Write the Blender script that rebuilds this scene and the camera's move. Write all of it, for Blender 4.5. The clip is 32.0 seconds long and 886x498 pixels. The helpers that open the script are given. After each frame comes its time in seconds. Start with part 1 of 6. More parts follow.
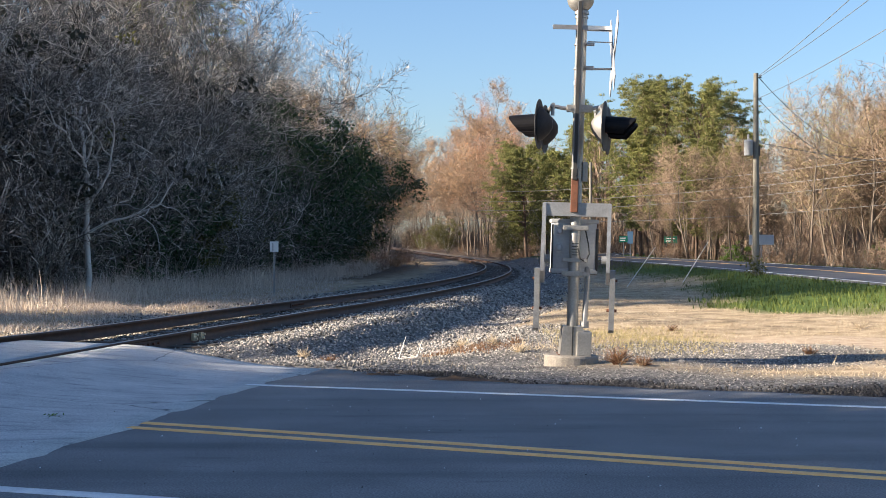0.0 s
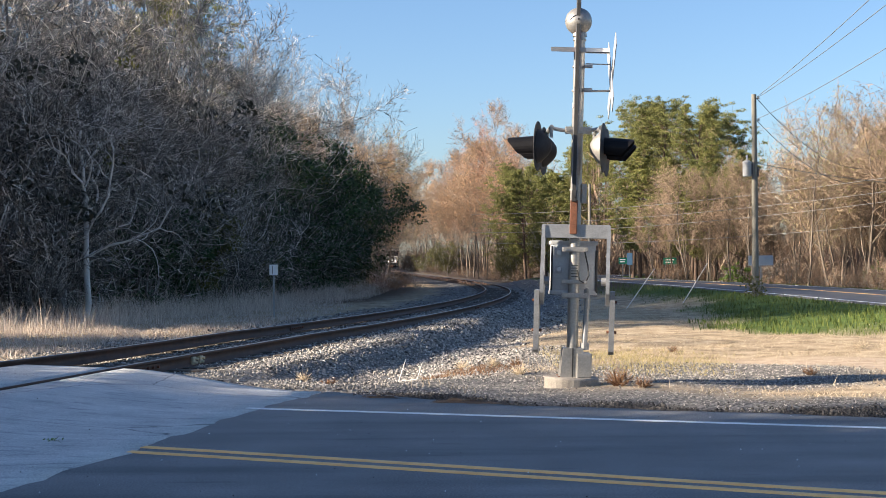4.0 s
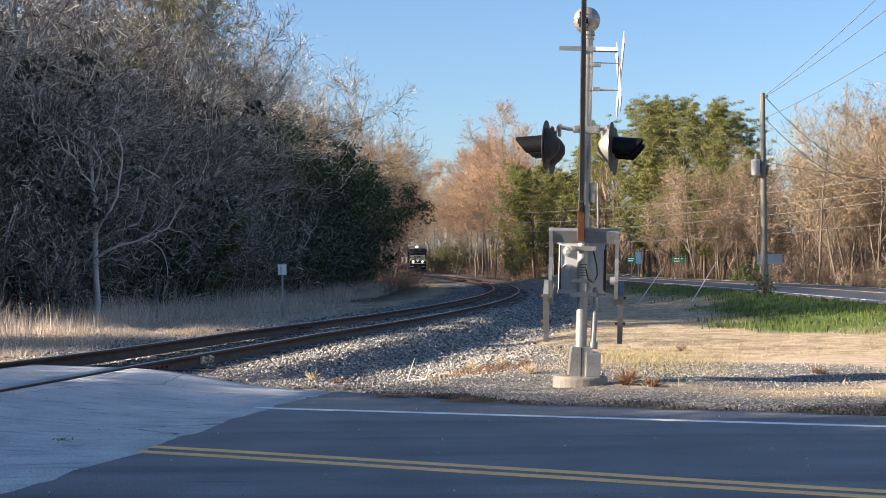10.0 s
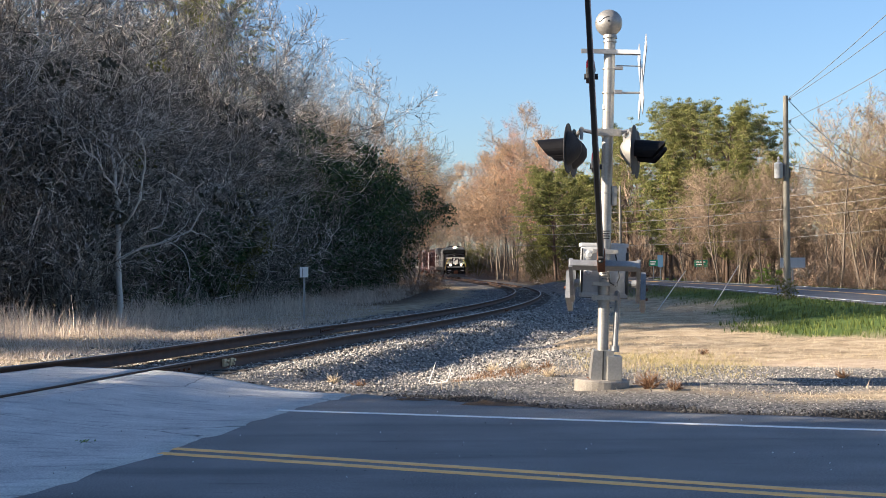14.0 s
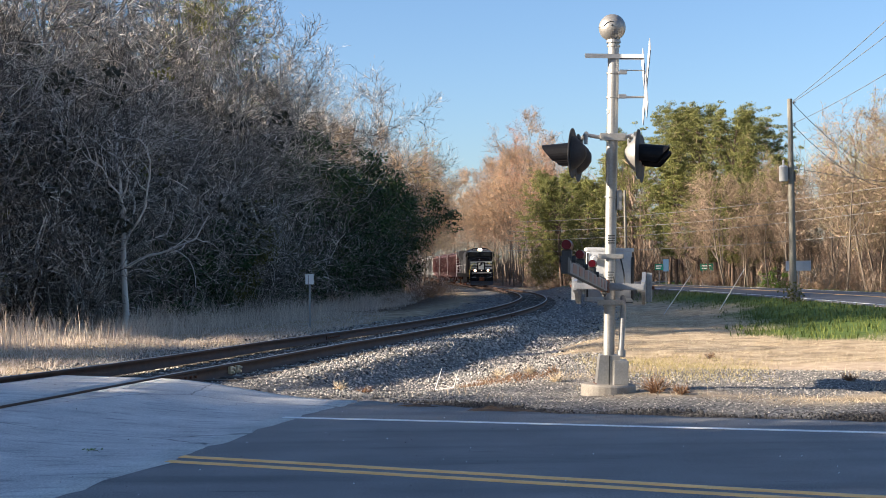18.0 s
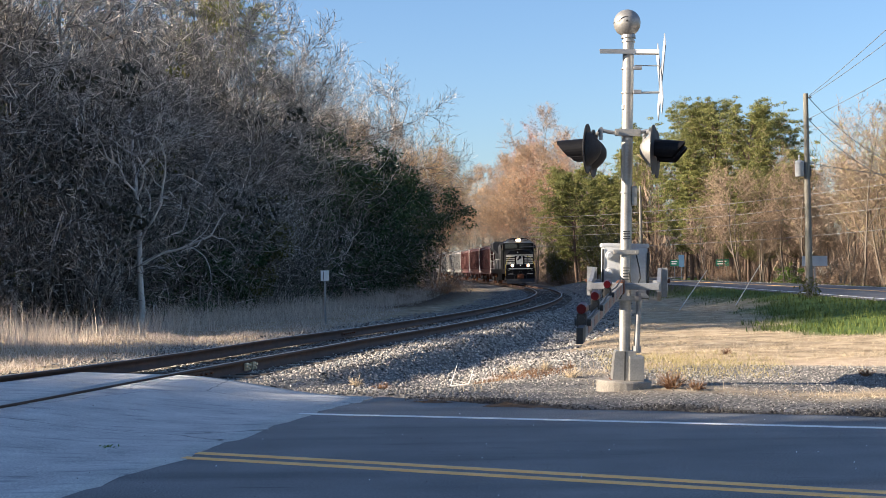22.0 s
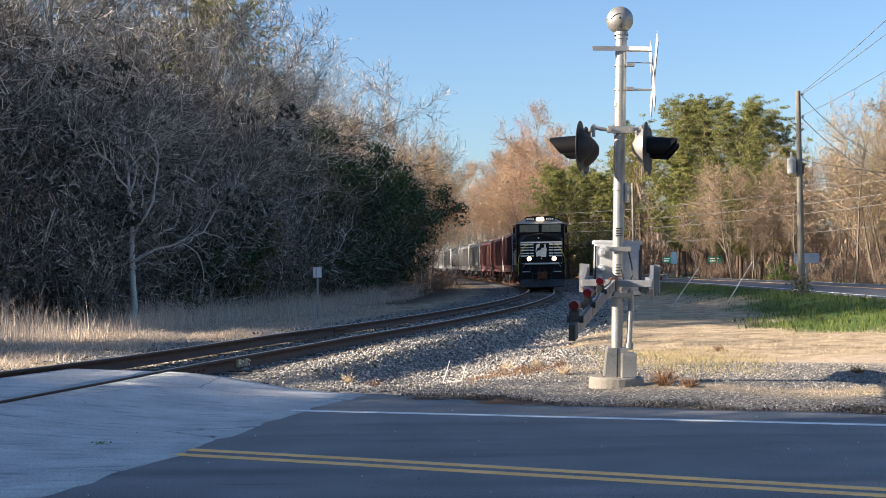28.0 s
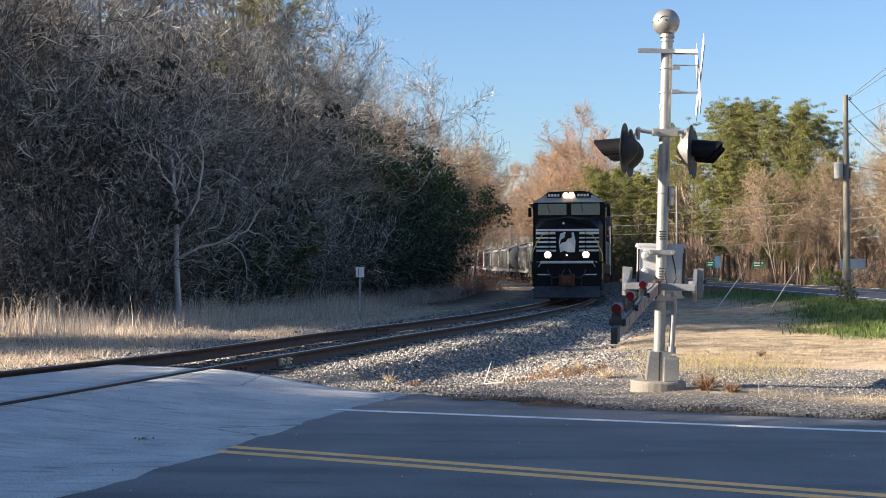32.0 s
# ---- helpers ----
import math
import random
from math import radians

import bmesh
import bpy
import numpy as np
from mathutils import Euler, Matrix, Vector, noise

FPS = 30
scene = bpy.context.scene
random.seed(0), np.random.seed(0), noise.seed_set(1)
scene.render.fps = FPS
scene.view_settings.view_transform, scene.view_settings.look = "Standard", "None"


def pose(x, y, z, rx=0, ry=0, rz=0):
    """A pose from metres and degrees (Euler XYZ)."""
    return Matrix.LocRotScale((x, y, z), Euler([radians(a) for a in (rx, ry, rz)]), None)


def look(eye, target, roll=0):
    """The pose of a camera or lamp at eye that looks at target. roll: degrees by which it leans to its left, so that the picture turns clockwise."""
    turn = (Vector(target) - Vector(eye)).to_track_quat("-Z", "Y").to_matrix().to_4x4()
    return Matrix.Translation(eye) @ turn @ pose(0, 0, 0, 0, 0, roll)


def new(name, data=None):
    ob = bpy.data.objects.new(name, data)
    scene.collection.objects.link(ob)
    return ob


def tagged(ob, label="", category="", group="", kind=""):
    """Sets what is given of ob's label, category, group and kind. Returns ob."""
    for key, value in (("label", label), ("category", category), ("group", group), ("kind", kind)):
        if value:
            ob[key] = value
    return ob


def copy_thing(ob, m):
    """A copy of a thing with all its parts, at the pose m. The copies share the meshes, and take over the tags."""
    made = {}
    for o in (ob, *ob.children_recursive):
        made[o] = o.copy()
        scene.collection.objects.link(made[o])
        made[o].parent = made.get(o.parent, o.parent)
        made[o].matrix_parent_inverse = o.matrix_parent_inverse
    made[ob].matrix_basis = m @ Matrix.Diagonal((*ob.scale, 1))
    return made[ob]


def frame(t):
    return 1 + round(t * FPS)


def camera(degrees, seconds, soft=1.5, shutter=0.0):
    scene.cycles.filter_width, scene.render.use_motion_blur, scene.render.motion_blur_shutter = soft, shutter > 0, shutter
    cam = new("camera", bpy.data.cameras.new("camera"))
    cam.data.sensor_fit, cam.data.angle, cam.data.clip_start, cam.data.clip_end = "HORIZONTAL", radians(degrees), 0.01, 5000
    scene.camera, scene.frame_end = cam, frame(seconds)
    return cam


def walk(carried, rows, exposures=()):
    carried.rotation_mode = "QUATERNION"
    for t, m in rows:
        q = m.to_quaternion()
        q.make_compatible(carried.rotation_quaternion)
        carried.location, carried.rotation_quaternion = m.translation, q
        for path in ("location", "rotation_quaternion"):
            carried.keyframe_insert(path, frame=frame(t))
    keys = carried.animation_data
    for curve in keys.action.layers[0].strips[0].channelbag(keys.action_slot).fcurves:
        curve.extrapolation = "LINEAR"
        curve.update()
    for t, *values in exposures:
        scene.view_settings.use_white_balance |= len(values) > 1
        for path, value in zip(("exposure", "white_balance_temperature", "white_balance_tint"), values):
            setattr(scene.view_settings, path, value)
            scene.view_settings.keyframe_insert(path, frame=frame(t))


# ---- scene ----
cam = camera(36.2, 32.0, soft=0.85)
EYE = 1.55


def aim(up, right, lean):
    """The camera's pose at its one standing place, from degrees up, to the right, and of clockwise lean."""
    return pose(0, 0, EYE, 0, 0, -right) @ pose(0, 0, 0, 90 + up) @ pose(0, 0, 0, 0, 0, -lean)


walk(cam, [
    (0, aim(-0.38, -0.16, 0.05)),
    (0.5, aim(-0.31, -0.22, 0.03)),
    (1, aim(-0.17, -0.23, 0.01)),
    (1.5, aim(-0.02, -0.21, -0.07)),
    (2, aim(0.11, -0.16, -0.04)),
    (2.5, aim(0.21, -0.09, 0.05)),
    (3, aim(0.34, -0.04, 0.15)),
    (3.5, aim(0.45, -0.10, 0.37)),
    (5.5, aim(0.79, -0.18, 0.01)),
    (6, aim(0.76, -0.00, -0.00)),
    (6.5, aim(0.67, 0.10, 0.08)),
    (7, aim(0.51, 0.11, 0.28)),
    (7.5, aim(0.34, 0.02, 0.48)),
    (8, aim(0.24, -0.10, 0.66)),
    (8.5, aim(0.27, -0.21, 0.69)),
    (9, aim(0.36, -0.31, 0.68)),
    (9.5, aim(0.47, -0.40, 0.59)),
    (10, aim(0.54, -0.49, 0.45)),
    (10.5, aim(0.59, -0.62, 0.35)),
    (11, aim(0.65, -0.74, 0.29)),
    (11.5, aim(0.72, -0.89, 0.23)),
    (12, aim(0.77, -1.05, 0.30)),
    (12.5, aim(0.77, -1.21, 0.34)),
    (13, aim(0.76, -1.34, 0.33)),
    (13.5, aim(0.73, -1.41, 0.33)),
    (14, aim(0.67, -1.40, 0.36)),
    (14.5, aim(0.60, -1.40, 0.39)),
    (16.5, aim(0.64, -1.43, 0.61)),
    (17, aim(0.74, -1.40, 0.68)),
    (17.5, aim(0.84, -1.45, 0.77)),
    (18, aim(0.92, -1.62, 0.81)),
    (18.5, aim(0.95, -1.80, 0.89)),
    (19, aim(0.94, -1.98, 0.96)),
    (19.5, aim(0.87, -2.12, 1.01)),
    (20, aim(0.79, -2.23, 1.04)),
    (20.5, aim(0.71, -2.28, 1.07)),
    (21, aim(0.68, -2.30, 1.03)),
    (21.5, aim(0.71, -2.28, 1.03)),
    (22, aim(0.77, -2.26, 0.95)),
    (22.5, aim(0.82, -2.31, 0.86)),
    (23, aim(0.85, -2.41, 0.82)),
    (23.5, aim(0.87, -2.51, 0.76)),
    (24, aim(0.88, -2.53, 0.69)),
    (24.5, aim(0.87, -2.46, 0.66)),
    (25, aim(0.82, -2.35, 0.65)),
    (25.5, aim(0.75, -2.24, 0.59)),
    (27.5, aim(0.66, -1.93, 0.78)),
    (28, aim(0.63, -1.95, 0.90)),
    (28.5, aim(0.56, -2.09, 1.01)),
    (29, aim(0.49, -2.29, 1.00)),
    (29.5, aim(0.41, -2.54, 0.88)),
    (30, aim(0.41, -2.83, 0.75)),
    (30.5, aim(0.48, -3.11, 0.65)),
    (31, aim(0.55, -3.36, 0.46)),
    (31.5, aim(0.64, -3.56, 0.31)),
    (32, aim(0.69, -3.75, 0.20)),
], exposures=[(0, 1.90, 5700, 12), (32, 1.90, 5700, 12)])

# ---- world and sun ----
SUN_TRAVEL = Vector((0.91, 0.21, -0.335)).normalized()
world = bpy.data.worlds.new("world")
scene.world = world
world.use_nodes = True
wn = world.node_tree
sky = wn.nodes.new("ShaderNodeTexSky")
sky.sky_type = "NISHITA"
sky.sun_disc = False
sky.sun_elevation = math.asin(-SUN_TRAVEL.z)
sky.sun_rotation = math.atan2(-SUN_TRAVEL.x, -SUN_TRAVEL.y)
sky.air_density, sky.dust_density, sky.ozone_density = 1.0, 1.0, 2.6
wn.links.new(sky.outputs[0], wn.nodes["Background"].inputs[0])
wn.nodes["Background"].inputs[1].default_value = 0.049
sun = new("sun", bpy.data.lights.new("sun", "SUN"))
sun.data.energy, sun.data.angle, sun.data.color = 4.8, radians(0.5), (1.0, 0.80, 0.55)
sun.matrix_world = look((-60, 0, 60), Vector((-60, 0, 60)) + SUN_TRAVEL)


# ---- materials ----
def ramp(nodes, stops):
    r = nodes.new("ShaderNodeValToRGB")
    while len(r.color_ramp.elements) < len(stops):
        r.color_ramp.elements.new(0.5)
    for e, (at, c) in zip(r.color_ramp.elements, stops):
        e.position, e.color = at, (*c, 1)
    return r


def surface(name, dark, light, rough=0.8, metal=0.0, scale=6.0, fine=60.0, bump=0.3, size=0.01, vary=0.0, spots=None, gloss=0.5, stretch=None, tight=0.18, grain=0.45):
    """A surface between two colours: a broad and a fine noise, relief, and a shift of brightness from object to object."""
    m = bpy.data.materials.new(name)
    m.use_nodes = True
    n, l = m.node_tree.nodes, m.node_tree.links
    b = n["Principled BSDF"]
    co = n.new("ShaderNodeTexCoord")
    src = co.outputs["Object"]
    if stretch:
        mp = n.new("ShaderNodeMapping")
        mp.inputs["Scale"].default_value = stretch
        l.new(src, mp.inputs[0])
        src = mp.outputs[0]
    a, f = n.new("ShaderNodeTexNoise"), n.new("ShaderNodeTexNoise")
    a.inputs["Scale"].default_value, f.inputs["Scale"].default_value = scale, fine
    a.inputs["Detail"].default_value, f.inputs["Detail"].default_value = 5, 3
    l.new(src, a.inputs["Vector"])
    l.new(src, f.inputs["Vector"])
    mx = n.new("ShaderNodeMix")
    mx.inputs[0].default_value = grain
    l.new(a.outputs["Fac"], mx.inputs[2])
    l.new(f.outputs["Fac"], mx.inputs[3])
    r = ramp(n, [(0.5 - tight, dark), (0.5 + tight, light)] if not spots else [(0.49 - tight, dark), (0.5 + tight * 0.7, light), (0.5 + tight * 1.15, spots)])
    l.new(mx.outputs[0], r.inputs[0])
    col = r.outputs[0]
    if vary:
        info, hsv, mr = n.new("ShaderNodeObjectInfo"), n.new("ShaderNodeHueSaturation"), n.new("ShaderNodeMapRange")
        mr.inputs[3].default_value, mr.inputs[4].default_value = 1 - vary, 1 + vary
        l.new(info.outputs["Random"], mr.inputs[0])
        l.new(mr.outputs[0], hsv.inputs["Value"])
        l.new(col, hsv.inputs["Color"])
        col = hsv.outputs[0]
    l.new(col, b.inputs["Base Color"])
    b.inputs["Roughness"].default_value, b.inputs["Metallic"].default_value = rough, metal
    b.inputs["Specular IOR Level"].default_value = gloss
    if bump:
        bp = n.new("ShaderNodeBump")
        bp.inputs["Strength"].default_value, bp.inputs["Distance"].default_value = bump, size
        l.new(mx.outputs[0], bp.inputs["Height"])
        l.new(bp.outputs[0], b.inputs["Normal"])
    return m


def leafy(name, dark, light, through_light=0.25, rough=0.6, vary=0.15, middle=None):
    """Leaves, needles, twigs and blades: the colour changes from piece to piece, and some light passes."""
    m = bpy.data.materials.new(name)
    m.use_nodes = True
    n, l = m.node_tree.nodes, m.node_tree.links
    b = n["Principled BSDF"]
    g = n.new("ShaderNodeNewGeometry")
    r = ramp(n, [(0.0, dark), (0.62, middle), (1.0, light)] if middle else [(0.0, dark), (1.0, light)])
    l.new(g.outputs["Random Per Island"], r.inputs[0])
    info, hsv, mr = n.new("ShaderNodeObjectInfo"), n.new("ShaderNodeHueSaturation"), n.new("ShaderNodeMapRange")
    mr.inputs[3].default_value, mr.inputs[4].default_value = 1 - vary, 1 + vary
    l.new(info.outputs["Random"], mr.inputs[0])
    l.new(mr.outputs[0], hsv.inputs["Value"])
    l.new(r.outputs[0], hsv.inputs["Color"])
    l.new(hsv.outputs[0], b.inputs["Base Color"])
    b.inputs["Roughness"].default_value = rough
    b.inputs["Specular IOR Level"].default_value = 0.2
    if through_light:
        t, mix = n.new("ShaderNodeBsdfTranslucent"), n.new("ShaderNodeMixShader")
        mix.inputs[0].default_value = through_light
        l.new(hsv.outputs[0], t.inputs[0])
        l.new(b.outputs[0], mix.inputs[1])
        l.new(t.outputs[0], mix.inputs[2])
        l.new(mix.outputs[0], n["Material Output"].inputs[0])
    return m


def glow(name, colour, strength):
    m = bpy.data.materials.new(name)
    m.use_nodes = True
    b = m.node_tree.nodes["Principled BSDF"]
    b.inputs["Base Color"].default_value = (*colour, 1)
    b.inputs["Emission Color"].default_value = (*colour, 1)
    b.inputs["Emission Strength"].default_value = strength
    b.inputs["Roughness"].default_value = 0.2
    return m


ASPHALT = surface("asphalt", (0.112, 0.112, 0.116), (0.21, 0.21, 0.213), 0.85, scale=0.9, fine=70, bump=0.8, size=0.006, spots=(0.24, 0.24, 0.245), tight=0.11, grain=0.7)


def traffic_wear(m):
    """Dark tracks and pale scuffs along the traffic, on the asphalt."""
    n, l = m.node_tree.nodes, m.node_tree.links
    b = n["Principled BSDF"]
    base = b.inputs["Base Color"].links[0].from_socket
    co = n.new("ShaderNodeTexCoord")
    for turn, scale, detail, stops in ((18, (0.10, 1.5, 1), 6, [(0.33, (0.74, 0.75, 0.77)), (0.47, (1, 1, 1)), (0.68, (1.16, 1.15, 1.13))]),
                                       (16, (1.1, 9.0, 1), 4, [(0.27, (0.70, 0.70, 0.72)), (0.36, (1, 1, 1)), (0.70, (1, 1, 1)), (0.78, (1.7, 1.7, 1.7))])):
        mp, t = n.new("ShaderNodeMapping"), n.new("ShaderNodeTexNoise")
        mp.inputs["Rotation"].default_value = (0, 0, radians(turn))
        mp.inputs["Scale"].default_value = scale
        t.inputs["Scale"].default_value, t.inputs["Detail"].default_value = 1.3, detail
        l.new(co.outputs["Object"], mp.inputs[0])
        l.new(mp.outputs[0], t.inputs["Vector"])
        r = ramp(n, stops)
        l.new(t.outputs["Fac"], r.inputs[0])
        mx = n.new("ShaderNodeMix")
        mx.data_type, mx.blend_type = "RGBA", "MULTIPLY"
        mx.inputs[0].default_value = 1.0
        l.new(base, mx.inputs[6])
        l.new(r.outputs[0], mx.inputs[7])
        base = mx.outputs[2]
    l.new(base, b.inputs["Base Color"])


traffic_wear(ASPHALT)


def worn_paving():
    """Grey paving: broad stains, streaks along the traffic, pits and thin cracks."""
    m = surface("worn_paving", (0.33, 0.332, 0.34), (0.58, 0.58, 0.57), 0.9, scale=1.6, fine=65, bump=0.9, size=0.008, spots=(0.64, 0.63, 0.61), tight=0.12, grain=0.65)
    n, l = m.node_tree.nodes, m.node_tree.links
    b = n["Principled BSDF"]
    base = b.inputs["Base Color"].links[0].from_socket
    co = n.new("ShaderNodeTexCoord")
    mp = n.new("ShaderNodeMapping")
    mp.inputs["Rotation"].default_value = (0, 0, radians(18))
    mp.inputs["Scale"].default_value = (0.9, 4.0, 1)
    l.new(co.outputs["Object"], mp.inputs[0])
    t = n.new("ShaderNodeTexNoise")
    t.inputs["Scale"].default_value, t.inputs["Detail"].default_value = 2.2, 8
    l.new(mp.outputs[0], t.inputs["Vector"])
    r = ramp(n, [(0.30, (0.62, 0.63, 0.65)), (0.42, (0.95, 0.95, 0.95)), (0.75, (1.08, 1.08, 1.06))])
    l.new(t.outputs["Fac"], r.inputs[0])
    v = n.new("ShaderNodeTexVoronoi")
    v.feature = "DISTANCE_TO_EDGE"
    v.inputs["Scale"].default_value = 0.33
    w = n.new("ShaderNodeMix")
    w.data_type = "RGBA"
    w.inputs[0].default_value = 0.12
    l.new(co.outputs["Object"], w.inputs[6])
    l.new(t.outputs["Color"], w.inputs[7])
    l.new(w.outputs[2], v.inputs["Vector"])
    c = ramp(n, [(0.0, (0.35, 0.35, 0.36)), (0.004, (1, 1, 1))])
    l.new(v.outputs["Distance"], c.inputs[0])
    for src in (r.outputs[0], c.outputs[0]):
        mx = n.new("ShaderNodeMix")
        mx.data_type, mx.blend_type = "RGBA", "MULTIPLY"
        mx.inputs[0].default_value = 1.0
        l.new(base, mx.inputs[6])
        l.new(src, mx.inputs[7])
        base = mx.outputs[2]
    l.new(base, b.inputs["Base Color"])
    return m


PAVING = worn_paving()
CONCRETE = surface("concrete", (0.17, 0.15, 0.125), (0.34, 0.31, 0.265), 0.85, scale=5, fine=60, bump=0.3, size=0.004)
WHITE_LINE = surface("white_line_paint", (0.62, 0.63, 0.64), (0.88, 0.89, 0.90), 0.6, scale=4, fine=60, bump=0.2, size=0.002)
YELLOW_LINE = surface("yellow_line_paint", (0.84, 0.44, 0.13), (0.96, 0.62, 0.24), 0.6, scale=4, fine=60, bump=0.2, size=0.002)
RAIL = surface("rusty_rail_steel", (0.034, 0.018, 0.012), (0.088, 0.046, 0.029), 0.75, 0.0, scale=5, fine=70, bump=0.3, size=0.002)
RAIL_TOP = surface("polished_rail_head", (0.30, 0.28, 0.26), (0.46, 0.44, 0.42), 0.35, 0.9, scale=3, fine=40, bump=0.05, size=0.001, stretch=(1, 1, 1))
TIE = surface("creosoted_wood", (0.035, 0.028, 0.022), (0.085, 0.068, 0.052), 0.9, scale=4, fine=50, bump=0.5, size=0.004, vary=0.3)
STONE = leafy("ballast_stone", (0.03, 0.029, 0.028), (0.47, 0.44, 0.395), 0, 0.85)
DARK_STONE = leafy("dark_chipping", (0.022, 0.021, 0.021), (0.10, 0.094, 0.088), 0, 0.85)
SILVER = surface("aluminium_paint", (0.24, 0.232, 0.215), (0.38, 0.365, 0.34), 0.45, 0.55, scale=3, fine=50, bump=0.08, size=0.002)
GALV = surface("galvanised_steel", (0.20, 0.203, 0.208), (0.33, 0.335, 0.34), 0.45, 0.5, scale=9, fine=60, bump=0.08, size=0.002)
CASE = surface("grey_white_case_paint", (0.33, 0.34, 0.35), (0.45, 0.46, 0.47), 0.5, 0.1, scale=3, fine=40, bump=0.06, size=0.002)
BLACK = surface("black_paint", (0.004, 0.004, 0.005), (0.010, 0.010, 0.012), 0.5, scale=3, fine=40, bump=0.08, size=0.002, gloss=0.15)
GREY_BLACK = surface("weathered_dark_hood", (0.035, 0.035, 0.038), (0.075, 0.075, 0.08), 0.6, scale=3, fine=40, bump=0.1, size=0.002)
RUST = surface("rusty_iron", (0.08, 0.032, 0.017), (0.19, 0.075, 0.038), 0.85, 0.1, scale=9, fine=60, bump=0.3, size=0.002)
CABLE = surface("black_rubber", (0.012, 0.012, 0.012), (0.03, 0.03, 0.03), 0.6, scale=6, fine=60, bump=0.05)
RED_LENS = surface("red_lens", (0.055, 0.001, 0.004), (0.10, 0.002, 0.008), 0.4, scale=30, fine=90, bump=0.1, size=0.001, gloss=0.2)
WHITE = surface("white_paint", (0.68, 0.68, 0.66), (0.82, 0.82, 0.80), 0.5, scale=3, fine=50, bump=0.05)
POLE_WOOD = surface("weathered_pole_wood", (0.105, 0.098, 0.08), (0.25, 0.235, 0.195), 0.9, scale=5, fine=40, bump=0.5, size=0.006, stretch=(4, 4, 0.4))
GREEN_SIGN = surface("green_sign", (0.0, 0.13, 0.08), (0.01, 0.19, 0.12), 0.5, scale=2, fine=30, bump=0)
BLUE_SIGN = surface("blue_sign", (0.07, 0.15, 0.26), (0.11, 0.21, 0.34), 0.5, scale=2, fine=30, bump=0)
BARK = surface("grey_bark", (0.12, 0.108, 0.098), (0.31, 0.285, 0.26), 0.95, scale=2, fine=25, bump=0.6, size=0.02, vary=0.25, stretch=(3, 3, 0.7))
PALE_BARK = surface("pale_bark", (0.42, 0.40, 0.37), (0.74, 0.71, 0.67), 0.95, scale=2, fine=25, bump=0.5, size=0.02, stretch=(3, 3, 0.7))
BROWN_BARK = surface("brown_grey_bark", (0.075, 0.06, 0.047), (0.20, 0.165, 0.13), 0.95, scale=2, fine=25, bump=0.6, size=0.02, vary=0.25, stretch=(3, 3, 0.7))
PINE_BARK = surface("pine_bark", (0.06, 0.042, 0.033), (0.17, 0.115, 0.085), 0.95, scale=3, fine=25, bump=0.8, size=0.03, vary=0.2, stretch=(3, 3, 0.8))
TWIG = leafy("grey_twigs", (0.035, 0.032, 0.03), (0.80, 0.74, 0.66), 0, 0.9, 0.25, (0.17, 0.155, 0.14))
BROWN_TWIG = leafy("brown_twigs", (0.10, 0.07, 0.05), (0.36, 0.27, 0.195), 0, 0.9, 0.25)
FAR_TWIG = leafy("dark_brown_brush", (0.05, 0.038, 0.028), (0.17, 0.125, 0.088), 0, 0.9, 0.2)
PINE = leafy("pine_needles", (0.075, 0.088, 0.026), (0.29, 0.285, 0.095), 0.35)
EVERGREEN = leafy("evergreen_leaves", (0.016, 0.038, 0.018), (0.065, 0.105, 0.042), 0.2, 0.5)
BRIGHT = leafy("bright_leaves", (0.07, 0.13, 0.02), (0.20, 0.28, 0.06), 0.3)
RED_BUD = leafy("red_buds", (0.28, 0.10, 0.06), (0.56, 0.27, 0.17), 0.3)
ORANGE_BUD = leafy("orange_buds", (0.30, 0.165, 0.08), (0.58, 0.37, 0.19), 0.3)
PALE_BUD = leafy("pale_buds", (0.22, 0.175, 0.09), (0.46, 0.37, 0.20), 0.3)
FRESH_BUD = leafy("fresh_buds", (0.20, 0.20, 0.06), (0.42, 0.40, 0.15), 0.3)
DARK_TWIG = leafy("dark_vine_stems", (0.035, 0.033, 0.031), (0.80, 0.74, 0.66), 0, 0.9, 0.25, (0.17, 0.156, 0.14))
OLIVE = leafy("olive_leaves", (0.06, 0.065, 0.02), (0.16, 0.15, 0.05), 0.25)
DUSKY = leafy("dull_vine_leaves", (0.020, 0.024, 0.017), (0.066, 0.066, 0.048), 0.15)
STRAW = leafy("dry_grass_blades", (0.34, 0.27, 0.175), (0.70, 0.59, 0.42), 0.35, 0.8)
TALL_STRAW = leafy("tall_dry_grass_blades", (0.38, 0.31, 0.25), (0.82, 0.71, 0.60), 0.35, 0.8)
GRASS = leafy("green_grass_blades", (0.055, 0.08, 0.016), (0.17, 0.20, 0.05), 0.35, 0.7)
YELLOW_GRASS = leafy("yellowing_grass_blades", (0.27, 0.225, 0.10), (0.52, 0.44, 0.23), 0.35, 0.8)
LITTER = leafy("dead_leaves", (0.10, 0.055, 0.03), (0.32, 0.19, 0.11), 0.2, 0.8)
GLASS = surface("dark_cab_glass", (0.02, 0.024, 0.028), (0.05, 0.055, 0.06), 0.06, scale=1, fine=10, bump=0, gloss=1.0)
LAMP = glow("lit_headlight", (1.0, 0.84, 0.58), 14.0)
# warm glow on the reflectors stands in for the bloom round the lamps
REFLECTOR_BLOOM = glow("lamp_bloom_on_reflector", (1.0, 0.60, 0.28), 1.6)
LAMP_GLASS = glow("lit_lens", (1.0, 0.80, 0.5), 12.0)


